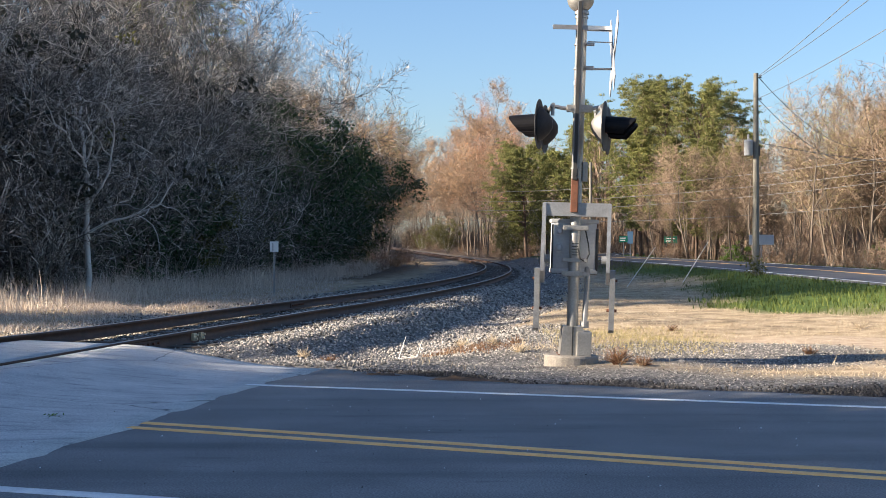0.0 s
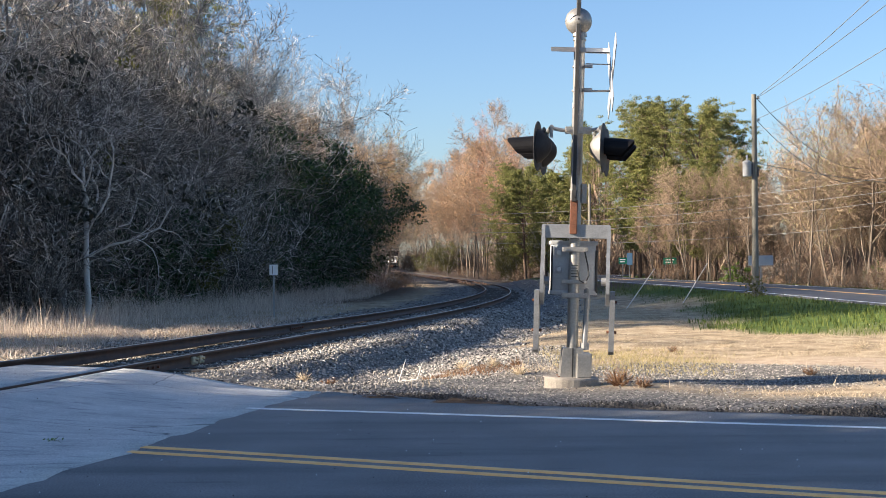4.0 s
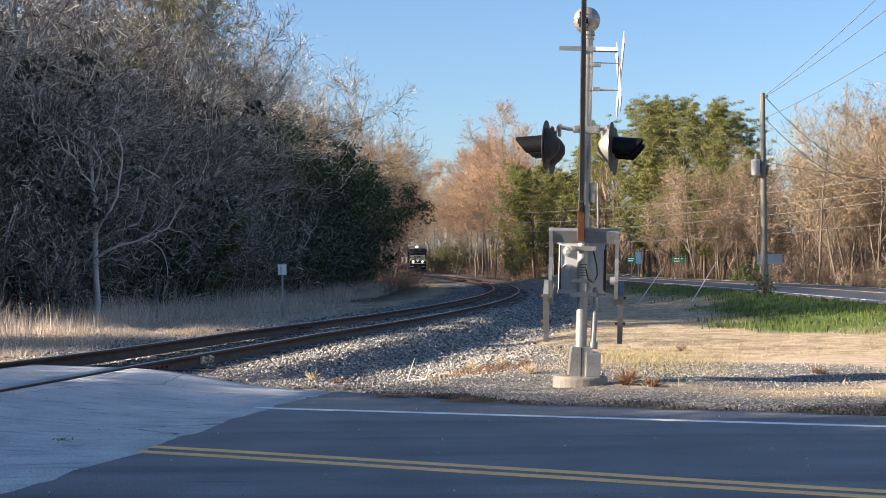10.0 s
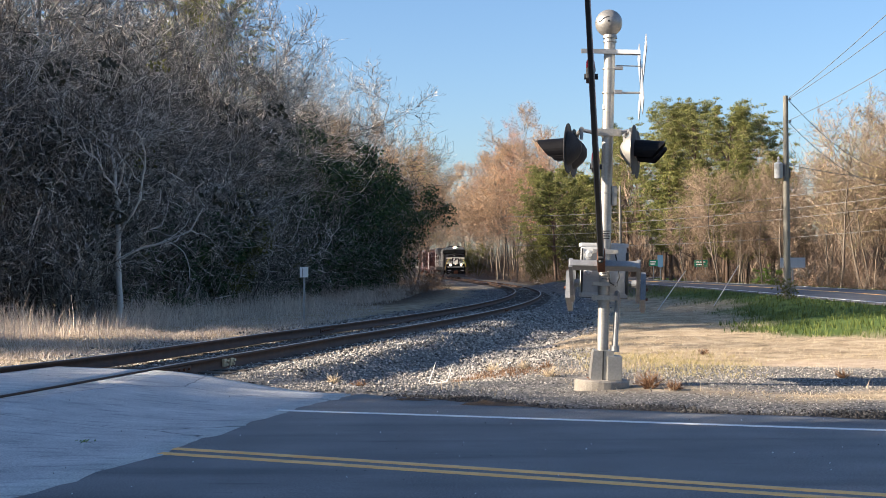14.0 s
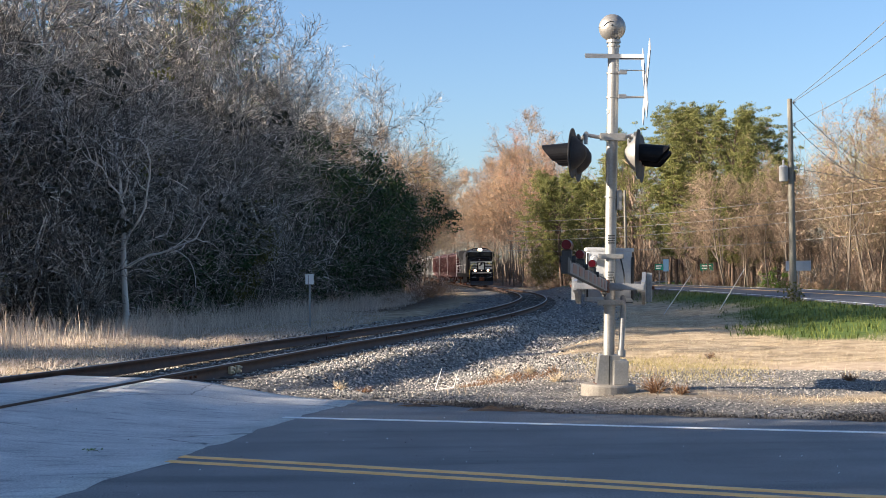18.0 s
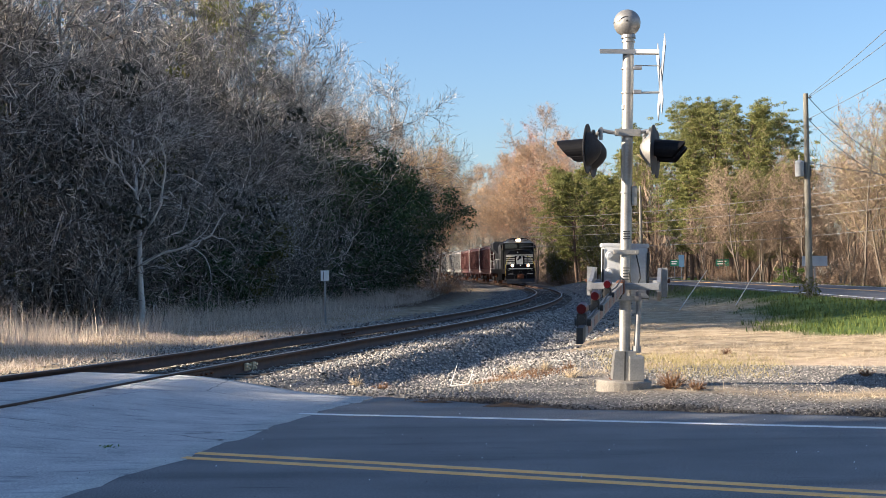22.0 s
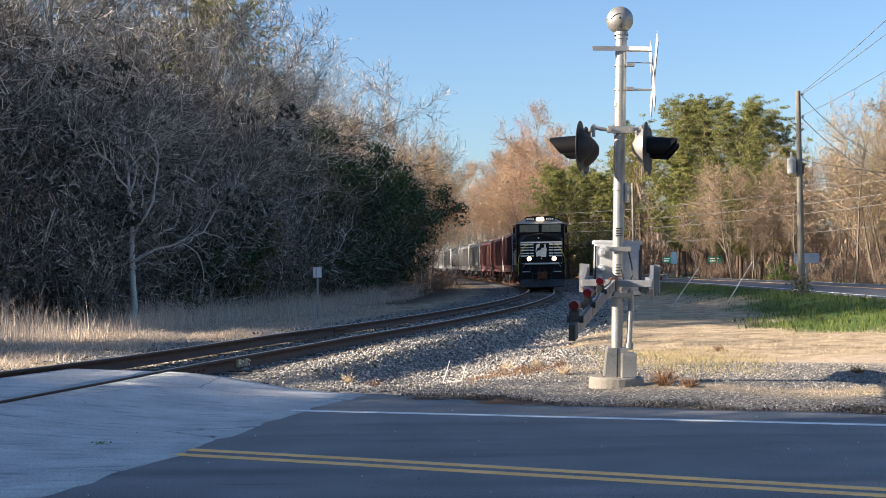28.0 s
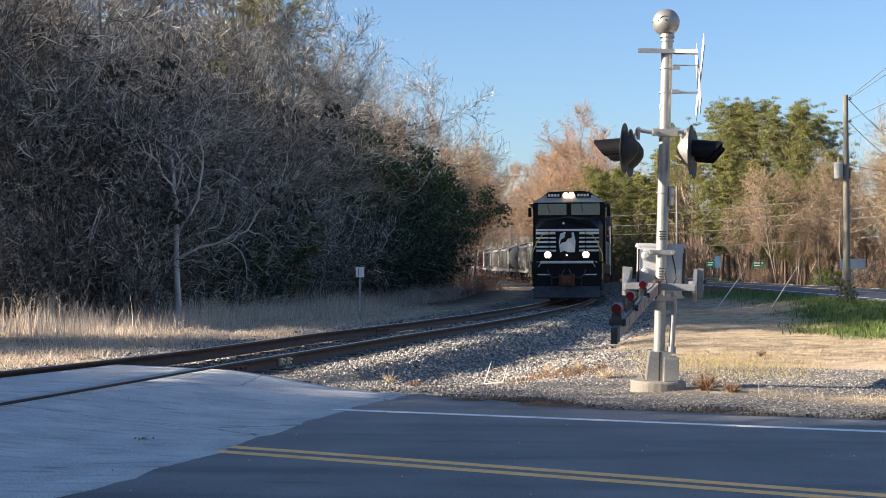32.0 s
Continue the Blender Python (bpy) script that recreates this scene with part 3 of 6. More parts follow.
RAIL_PROFILE = [(-0.07, -0.172), (0.07, -0.172), (0.07, -0.160), (0.012, -0.140), (0.010, -0.045), (0.035, -0.036), (0.037, -0.006),
                (0.030, -0.001), (-0.030, -0.001), (-0.037, -0.006), (-0.035, -0.036), (-0.010, -0.045), (-0.012, -0.140), (-0.07, -0.160)]
for side in (-1, 1):
    rail_run(side, RAIL_PROFILE, -45, 420, RAIL, "rail")
    rail_run(side, [(-0.026, -0.003), (0.026, -0.003), (0.024, 0.002), (-0.024, 0.002)], -45, 420, RAIL_TOP, "rail_head")

tie_me = Shape().box(-1.3, 1.3, -0.115, 0.115, -0.34, -0.178, b=0.012).mesh("tie")
tie_me.materials.append(TIE)
rng = np.random.default_rng(5)
for k in range(170):
    s = -6.2 + 0.52 * k
    x, y, z, th = track(s)
    ob = new("tie", tie_me)
    ob.matrix_basis = pose(x, y, z + rng.uniform(-0.012, 0.006), 0, 0, math.degrees(th) + rng.uniform(-1.5, 1.5))
    ob.parent = railway
far_ties = Shape()
for k in range(330):
    x, y, z, th = track(82.4 + 0.52 * k)
    far_ties.box(-1.3, 1.3, -0.115, 0.115, -0.34, -0.178, pose(x, y, z, 0, 0, math.degrees(th)))
tagged(part("ties", far_ties, TIE, railway), kind="stuff")


# joint bars with bolts on the near rail, and insulated-joint plates
def joint(s, side):
    x, y, z, th = track(s)
    m = pose(x, y, z - 0.02 * side, 0, 0, math.degrees(th)) @ pose(side * GAUGE, 0, 0)
    bar = Shape()
    for k in (-1, 1):
        bar.box(0.012 * k if k > 0 else -0.034, 0.034 if k > 0 else -0.012, -0.45, 0.45, -0.135, -0.05, m, 0.005)
    ob = part("joint_bar", bar, RAIL, railway)
    for j in range(6):
        b = Shape().tube((0.03, -0.375 + 0.15 * j, -0.092), (0.065, -0.375 + 0.15 * j, -0.092), 0.017, n=6, m=m)
        part("bolt", b, RUST, ob)


joint(-6.9, 1)
joint(-8.6, -1)
joint(4.0, -1)
joint(22.0, 1)
CLAMP = surface("pale_clamp_steel", (0.46, 0.38, 0.25), (0.70, 0.60, 0.42), 0.6, 0.3, bump=0.1)
for ds in (0.0, 0.24):
    x, y, z, th = track(-5.35 + ds)
    m = pose(x, y, z - 0.02, 0, 0, math.degrees(th)) @ pose(GAUGE, 0, 0)
    c = Shape().box(0.012, 0.06, -0.05, 0.05, -0.15, -0.04, m, 0.008).tube((0.05, -0.02, -0.12), (0.10, -0.02, -0.12), 0.02, n=8, m=m)
    c.tube((0.05, 0.025, -0.07), (0.095, 0.025, -0.07), 0.018, n=8, m=m)
    part("rail_clamp", c, CLAMP, railway, "pale bolted clamp on the rail")


# ---- loose stones and chippings ----
def stones(name, x, y, z, size, material, label, seed):
    r = np.random.default_rng(seed)
    n = len(x)
    o = np.array([(1, 0, 0), (-1, 0, 0), (0, 1, 0), (0, -1, 0), (0, 0, 1), (0, 0, -1)], float)
    v = o[None] * size[:, None, None] * r.uniform(0.55, 1.15, (n, 6, 1)) + r.normal(0, 0.22, (n, 6, 3)) * size[:, None, None]
    a = r.uniform(0, 6.28, n)
    c, s = np.cos(a), np.sin(a)
    v = np.stack([v[..., 0] * c[:, None] - v[..., 1] * s[:, None], v[..., 0] * s[:, None] + v[..., 1] * c[:, None], v[..., 2] * 0.8], -1)
    v += np.stack([x, y, z], 1)[:, None]
    f = np.array([(0, 2, 4), (2, 1, 4), (1, 3, 4), (3, 0, 4), (2, 0, 5), (1, 2, 5), (3, 1, 5), (0, 3, 5)])
    ff = (f[None] + 6 * np.arange(n)[:, None, None]).reshape(-1, 3)
    ob = new(name, raw_mesh(name, v.reshape(-1, 3), ff, material))
    return tagged(ob, label, kind="stuff")


def scatter(n, x0, x1, y0, y1, seed, keep):
    r = np.random.default_rng(seed)
    x, y = r.uniform(x0, x1, n), r.uniform(y0, y1, n)
    k = r.uniform(0, 1, n) < keep(x, y)
    return x[k], y[k]


def ballast_where(x, y):
    d, s = to_track(x, y)
    u, v = road_uv(x, y)
    ok = (v > 15.1) | (np.abs(d) > 3.7) & (v > 14.25)
    g, _, _, _, tar = zones(x, y)
    return g * (1 - 0.92 * tar) * ok * np.clip(22.0 / np.maximum(y, 1), 0.15, 1) ** 1.3


x, y = scatter(160000, -9, 9, 14, 48, 1, ballast_where)
stones("ballast", x, y, ground_z(x, y) + 0.004, np.random.default_rng(2).uniform(0.013, 0.036, len(x)) * np.clip(y / 22, 0.9, 1.6) * np.where(road_uv(x, y)[1] < 17.2, 0.72, 1.0) * (1 - 0.42 * smooth(4.0, 5.5, to_track(x, y)[0])), STONE,
       "grey and white broken ballast stones", 3)
x, y = scatter(9000, -8, 12, 45, 110, 4, lambda x, y: zones(x, y)[0])
stones("ballast", x, y, ground_z(x, y) + 0.005, np.random.default_rng(5).uniform(0.03, 0.06, len(x)), STONE, "grey ballast stones along the far track", 6)


def chip_where(x, y):
    u, v = road_uv(x, y)
    return zones(x, y)[4] * (v > 13.9)


x, y = scatter(100000, -3, 9, 10, 17, 7, chip_where)
stones("dark_chippings", x, y, ground_z(x, y) + 0.012, np.random.default_rng(8).uniform(0.008, 0.024, len(x)), DARK_STONE, "dark asphalt chippings along the road edge", 9)


# ---- grass ----
def blades(name, x, y, z, height, width, material, label, seed, lean=0.35):
    r = np.random.default_rng(seed)
    n = len(x)
    a, b = r.uniform(0, 6.28, n), r.uniform(0, 6.28, n)
    k = r.uniform(0, lean, n) * height
    base = np.stack([x, y, z], 1)
    w = np.stack([np.cos(a), np.sin(a), np.zeros(n)], 1) * width[:, None]
    mid = base + np.stack([np.cos(b) * k * 0.35, np.sin(b) * k * 0.35, height * 0.55], 1)
    tip = base + np.stack([np.cos(b) * k, np.sin(b) * k, height * r.uniform(0.8, 1.0, n)], 1)
    v = np.stack([base - w, base + w, mid + w * 0.7, mid - w * 0.7, tip], 1).reshape(-1, 3)
    t = np.array([(0, 1, 2), (0, 2, 3), (3, 2, 4)])
    f = (t[None] + 5 * np.arange(n)[:, None, None]).reshape(-1, 3)
    return tagged(new(name, raw_mesh(name, v, f, material)), label, kind="stuff")


def off_track(x, y):
    return to_track(x, y)[0]


def clumpy(x, y, k=1.0):
    return np.clip(0.5 + 0.5 * np.sin(x * 1.9 * k + 2 * np.sin(y * 1.1 * k)) * np.cos(y * 1.7 * k + 1.3 * np.sin(x * 0.8 * k)), 0, 1)


rg = np.random.default_rng(21)
x, y = scatter(150000, -30, -4, 28, 95, 11, lambda x, y: smooth(6.2, 8.0, -off_track(x, y)) * (1 - smooth(10.5, 13.5, -off_track(x, y))) * (0.35 + clumpy(x, y)))
blades("tall_grass", x, y, ground_z(x, y), rg.uniform(0.25, 1.0, len(x)) * (0.35 + 0.8 * clumpy(x, y, 0.6)) * rg.choice([0.6, 0.85, 1.0, 1.35], len(x)), rg.uniform(0.003, 0.008, len(x)), TALL_STRAW, "tall dry grass in front of the woods", 12, 0.8)
x, y = scatter(80000, -22, -4, 18, 60, 13, lambda x, y: smooth(3.0, 4.5, -off_track(x, y)) * (1 - smooth(8, 10, -off_track(x, y))) * np.clip(30 / y, 0, 1))
blades("dry_grass", x, y, ground_z(x, y), rg.uniform(0.04, 0.20, len(x)) * (0.4 + clumpy(x, y, 1.4)), rg.uniform(0.005, 0.011, len(x)), TALL_STRAW, "flattened dry grass beside the track", 14, 2.4)


def right_grass(x, y):
    g, green, sand, lit, tar = zones(x, y)
    return (1 - g) * (1 - green) * (1 - 0.85 * sand) * (off_track(x, y) > 4.2) * (0.3 + 0.7 * clumpy(x, y)) * (road_uv(x, y)[1] > 15.5) * np.clip(24 / y, 0, 1)


x, y = scatter(130000, 0, 14, 15, 60, 15, right_grass)
blades("dry_grass", x, y, ground_z(x, y), rg.uniform(0.02, 0.065, len(x)) * (0.5 + clumpy(x, y, 1.7)), rg.uniform(0.003, 0.006, len(x)), STRAW, "short dry straw-coloured grass on the verge", 16, 3.2)


def green_grass(x, y):
    g, green, sand, lit, tar = zones(x, y)
    fr = np.abs(x - np.interp(y, FAR_ROAD_Y, FAR_ROAD_X))
    return green * (fr > 3.6) * (0.4 + 0.6 * clumpy(x, y, 0.7)) * np.clip(36 / y, 0, 1)


x, y = scatter(90000, 5, 26, 29, 110, 17, green_grass)
blades("green_grass", x, y, ground_z(x, y), rg.uniform(0.06, 0.20, len(x)), rg.uniform(0.008, 0.016, len(x)), GRASS, "green spring grass sloping up to the road", 18, 0.8)
x, y = scatter(2600, -4, 8, 14.5, 24, 19, lambda x, y: zones(x, y)[0] * (clumpy(x * 1.3, y * 1.1) > 0.8) * (off_track(x, y) > 2.6) * (road_uv(x, y)[1] > 15.3))
blades("dry_weeds", x, y, ground_z(x, y), rg.uniform(0.06, 0.16, len(x)), rg.uniform(0.003, 0.006, len(x)), STRAW, "dry weeds growing through the ballast", 20, 1.2)


# ---- trees ----
class Tree:
    """Limbs as tapered tubes and leaves as small blades, collected in arrays."""

    def __init__(self, seed):
        self.r = np.random.default_rng(seed)
        self.seg = {}
        self.leaf = []

    def limb(self, level, p, d, length, radius, steps, wander, lift, taper=0.55):
        """One limb; gives its points with directions and radii."""
        p, d = np.array(p, float), np.array(d, float)
        out = []
        for k in range(steps):
            d = d + self.r.normal(0, wander, 3) + (0, 0, lift)
            d /= np.linalg.norm(d)
            q = p + d * length / steps
            ra, rb = radius * (1 - (1 - taper) * k / steps), radius * (1 - (1 - taper) * (k + 1) / steps)
            self.seg.setdefault(level, []).append((*p, *q, ra, rb))
            p = q
            out.append((p.copy(), d.copy(), rb))
        return out

    def side(self, d, spread):
        r = self.r.normal(0, 1, 3)
        r -= d * (r @ d)
        r /= np.linalg.norm(r) + 1e-9
        v = d * math.cos(spread) + r * math.sin(spread)
        return v / np.linalg.norm(v)

    def tubes(self, levels, sides):
        a = np.array([s for lv in levels for s in self.seg.get(lv, [])])
        if not len(a):
            return np.zeros((0, 3)), np.zeros((0, 4), int)
        p, q, r0, r1 = a[:, :3], a[:, 3:6], a[:, 6], a[:, 7]
        w = q - p
        w /= np.linalg.norm(w, axis=1)[:, None] + 1e-9
        h = np.where(np.abs(w[:, 2:3]) < 0.9, np.array([[0, 0, 1.0]]), np.array([[1.0, 0, 0]]))
        e = np.cross(w, h)
        e /= np.linalg.norm(e, axis=1)[:, None] + 1e-9
        g = np.cross(w, e)
        ang = 2 * np.pi * np.arange(sides) / sides
        ring = np.cos(ang)[None, :, None] * e[:, None] + np.sin(ang)[None, :, None] * g[:, None]
        v = np.concatenate([p[:, None] + ring * r0[:, None, None], q[:, None] + ring * r1[:, None, None]], 1)
        i = np.arange(sides)
        f = np.stack([i, (i + 1) % sides, sides + (i + 1) % sides, sides + i], 1)
        return v.reshape(-1, 3), (f[None] + 2 * sides * np.arange(len(a))[:, None, None]).reshape(-1, 4)

    def ribbons(self, levels):
        """The finest twigs, each a narrow blade."""
        a = np.array([s for lv in levels for s in self.seg.get(lv, [])])
        if not len(a):
            return np.zeros((0, 3)), np.zeros((0, 4), int)
        p, q = a[:, :3], a[:, 3:6]
        e = np.cross(q - p, self.r.normal(0, 1, (len(a), 3)))
        e /= np.linalg.norm(e, axis=1)[:, None] + 1e-9
        v = np.stack([p - e * a[:, 6:7], p + e * a[:, 6:7], q + e * a[:, 7:8], q - e * a[:, 7:8]], 1)
        return v.reshape(-1, 3), np.arange(4 * len(a)).reshape(-1, 4)

    def leaves(self, aspect=0.5):
        a = np.array(self.leaf)
        if not len(a):
            return np.zeros((0, 3)), np.zeros((0, 4), int)
        c, s = a[:, :3], a[:, 3]
        n = len(a)
        face = a[:, 4:7] if a.shape[1] > 4 else self.r.normal(0, 1, (n, 3))
        e = np.cross(face, self.r.normal(0, 1, (n, 3)))
        e /= np.linalg.norm(e, axis=1)[:, None] + 1e-9
        g = np.cross(e, face)
        g /= np.linalg.norm(g, axis=1)[:, None] + 1e-9
        e, g = e * s[:, None], g * s[:, None] * aspect
        v = np.stack([c - e, c + g, c + e, c - g], 1).reshape(-1, 3)
        return v, np.arange(4 * n).reshape(n, 4)


def tree_object(name, t, trunk_levels, twig_levels, bark, twig, leaf_mat, aspect, label, category, group):
    ob = thing(name, Matrix(), label, category, group)
    v0, f0 = t.tubes(trunk_levels[:1], 7)
    v1, f1 = t.tubes(trunk_levels[1:], 5)
    tr = new("trunk", raw_mesh("trunk", np.concatenate([v0, v1]), np.concatenate([f0, f1 + len(v0)]), bark, True))
    tr.parent = ob
    v2, f2 = t.tubes(twig_levels[:1], 3)
    vr, fr = t.ribbons(twig_levels[1:])
    v2, f2 = np.concatenate([v2, vr]), np.concatenate([f2, fr + len(v2)])
    v3, f3 = t.leaves(aspect)
    me = raw_mesh("crown", np.concatenate([v2, v3]), np.concatenate([f2, f3 + len(v2)]), twig)
    if leaf_mat:
        me.materials.append(leaf_mat)
        k = np.zeros(len(f2) + len(f3), dtype=np.int32)
        k[len(f2):] = 1
        me.polygons.foreach_set("material_index", k)
    cr = new("crown", me)
    cr.parent = ob
    return ob


def bare_tree(seed, h, bark, twig, leaf_mat=None, buds=0, bud=0.05, limbs=17, low=0.22, spread=0.8, trunk=0.14, label="", name="bare_tree", group="trees of the woods", subs=2, twigs=4, fine=2, wide=1.0):
    """A leafless or budding tree: stem, limbs, branches, twigs and the finest twigs."""
    t = Tree(seed)
    stem = t.limb(0, (0, 0, -0.3), (0, 0, 1), h * 0.95, trunk, 10, 0.07, 0.05, 0.18)
    for k in range(limbs):
        f = low + (0.97 - low) * (k + t.r.uniform(0, 1)) / limbs
        p, d, r = stem[min(9, int(f * 10))]
        ln = h * (0.16 + 0.28 * (1 - f)) * t.r.uniform(0.8, 1.25)
        for q, e, rr in t.limb(1, p, t.side(d, t.r.uniform(0.6, spread + 0.35)), ln, max(0.02, r * 0.5), 5, 0.16, 0.10, 0.3)[1:]:
            for _ in range(subs):
                for q2, e2, r2 in t.limb(2, q, t.side(e, t.r.uniform(0.4, 0.9)), ln * t.r.uniform(0.25, 0.5), 0.014, 3, 0.18, 0.08, 0.5):
                    for _ in range(twigs):
                        end = t.limb(3, q2, t.side(e2, t.r.uniform(0.3, 1.0)), ln * t.r.uniform(0.12, 0.28), 0.011 * wide, 2, 0.2, 0.05, 0.6)
                        for _ in range(fine):
                            j = t.r.integers(0, 2)
                            t.limb(3, end[j][0], t.side(end[j][1], t.r.uniform(0.4, 1.0)), ln * t.r.uniform(0.06, 0.16), 0.008 * wide, 1, 0.1, 0.0, 0.6)
                        if leaf_mat:
                            for _ in range(buds):
                                c = end[t.r.integers(0, 2)][0] + t.r.normal(0, 0.16, 3)
                                t.leaf.append((*c, bud * t.r.uniform(0.6, 1.3)))
    return tree_object(name, t, [0, 1], [9, 2, 3] if wide > 1.5 else [2, 3], bark, twig, leaf_mat, 0.6, label, "tree", group)


def pads(t, centres, radius, count, leaf, flat=0.55, lift=0.35, loose=0.4):
    """Foliage in rounded pads: small leaves that face outward from each pad's centre."""
    c = np.repeat(np.asarray(centres), count, 0)
    n = len(c)
    rad = np.repeat(t.r.uniform(*radius, n // count), count)
    way = t.r.normal(0, 1, (n, 3))
    way /= np.linalg.norm(way, axis=1)[:, None]
    c = c + way * (rad * t.r.uniform(0.45, 1.08, n))[:, None] * (1, 1, flat)
    face = way * (1, 1, 1.3) + t.r.normal(0, loose, (n, 3)) + (0, 0, lift)
    size = t.r.uniform(*leaf, n)
    t.leaf += list(np.concatenate([c, size[:, None], face], 1))


def pine_tree(seed, h, crown_from, label, group, clumps=1.0, reach=0.22):
    """A tall pine: bare lower stem, wide limbs and rounded pads of needles."""
    t = Tree(seed)
    stem = t.limb(0, (0, 0, -0.3), (0, 0, 1), h * 0.93, 0.19, 12, 0.035, 0.08, 0.2)
    n, centres = int(26 * clumps), [stem[-1][0]]
    for k in range(n):
        f = crown_from + (1 - crown_from) * (k + t.r.uniform(0, 1)) / n
        p, d, r = stem[min(11, int(f * 12))]
        p = p + (0, 0, t.r.uniform(-0.4, 0.4))
        u = (f - crown_from) / (1 - crown_from)
        ln = h * reach * math.sin(math.pi * (0.22 + 0.68 * u)) ** 0.8 * t.r.uniform(0.6, 1.15)
        pts = t.limb(1, p, t.side(d, t.r.uniform(1.15, 1.55) - 0.75 * u), ln, max(0.025, r * 0.38), 4, 0.14, 0.10, 0.35)
        centres.append(pts[-1][0])
        for q, e, rr in pts[1:]:
            for _ in range(3):
                centres.append(t.limb(2, q, t.side(e, t.r.uniform(0.5, 1.1)), ln * t.r.uniform(0.16, 0.36), 0.016, 2, 0.2, 0.10, 0.5)[-1][0])
    pads(t, centres, (0.26 * h / 15, 0.58 * h / 15), 62, (0.07, 0.125), 0.42, 0.5, 0.7)
    return tree_object("pine_tree", t, [0, 1], [9, 2], PINE_BARK, BROWN_TWIG, PINE, 0.26, label, "tree", group)


def thicket(seed, h, width, twig, leaf_mat, label, stems=60, leaves=1300, leaf=0.10):
    """Tall arching stems and hanging vines, tangled, with dull leaves in pads."""
    t = Tree(seed)
    spots = []
    for k in range(stems):
        a, b = t.r.uniform(0, 6.28), width * 0.42 * math.sqrt(t.r.uniform(0, 1))
        d = np.array([math.cos(a) * 0.22, math.sin(a) * 0.22, 1.0])
        fat = t.r.choice([0.012, 0.017, 0.030], p=[0.55, 0.33, 0.12])
        tall = h * t.r.uniform(0.45, 1.05)
        for q, e, rr in t.limb(0 if k == 0 else 2, (b * math.cos(a), b * math.sin(a), -0.2), d / np.linalg.norm(d), tall, fat, 8, 0.17, 0.01, 0.4)[1:]:
            for _ in range(t.r.integers(1, 4)):
                for q2, e2, r2 in t.limb(3, q, t.side(e, t.r.uniform(0.5, 1.3)), t.r.uniform(0.7, 2.0), 0.012, 5, 0.30, t.r.uniform(-0.22, 0.06), 0.5)[1:]:
                    t.limb(3, q2, t.side(e2, t.r.uniform(0.4, 1.2)), t.r.uniform(0.25, 0.8), 0.008, 2, 0.3, 0.0, 0.5)
                spots.append(q2)
    pick = [spots[i] for i in t.r.integers(0, len(spots), leaves // 26)]
    pads(t, pick, (0.25, 0.6), 26, (leaf * 0.6, leaf * 1.3), 0.8, 0.2, 0.8)
    return tree_object("vine_thicket", t, [0], [9, 2, 3], BARK, twig, leaf_mat, 0.5, label, "bush", "bushes at the woods' edge")


def crooked_tree(seed, h, bark, label, lean=(0.35, 0.0), limbs=9, thick=0.12):
    """A bare tree with a leaning stem and long, winding, pale limbs that fork."""
    t = Tree(seed)
    d = np.array([lean[0], lean[1], 1.0])
    stem = t.limb(0, (0, 0, -0.3), d / np.linalg.norm(d), h * 0.8, thick, 10, 0.13, 0.05, 0.3)
    for k in range(limbs):
        p, e, r = stem[min(9, 2 + int(8 * (k + t.r.uniform(0, 1)) / limbs))]
        main = t.limb(1, p, t.side(e, t.r.uniform(0.6, 1.1)), h * t.r.uniform(0.25, 0.5), max(0.03, r * 0.6), 8, 0.26, 0.05, 0.3)
        for q, f, rr in main[2:]:
            for q2, f2, r2 in t.limb(1, q, t.side(f, t.r.uniform(0.5, 1.0)), h * t.r.uniform(0.08, 0.2), max(0.014, rr * 0.6), 5, 0.28, 0.06, 0.35)[1:]:
                for _ in range(2):
                    end = t.limb(2, q2, t.side(f2, t.r.uniform(0.4, 1.0)), t.r.uniform(0.4, 1.1), 0.011, 3, 0.25, 0.05, 0.5)
                    for q3, f3, r3 in end:
                        t.limb(3, q3, t.side(f3, t.r.uniform(0.4, 1.0)), t.r.uniform(0.15, 0.45), 0.007, 2, 0.2, 0.05, 0.5)
    return tree_object("bare_tree", t, [0, 1], [2, 3], bark, TWIG, None, 0.5, label, "tree", "trees of the woods")


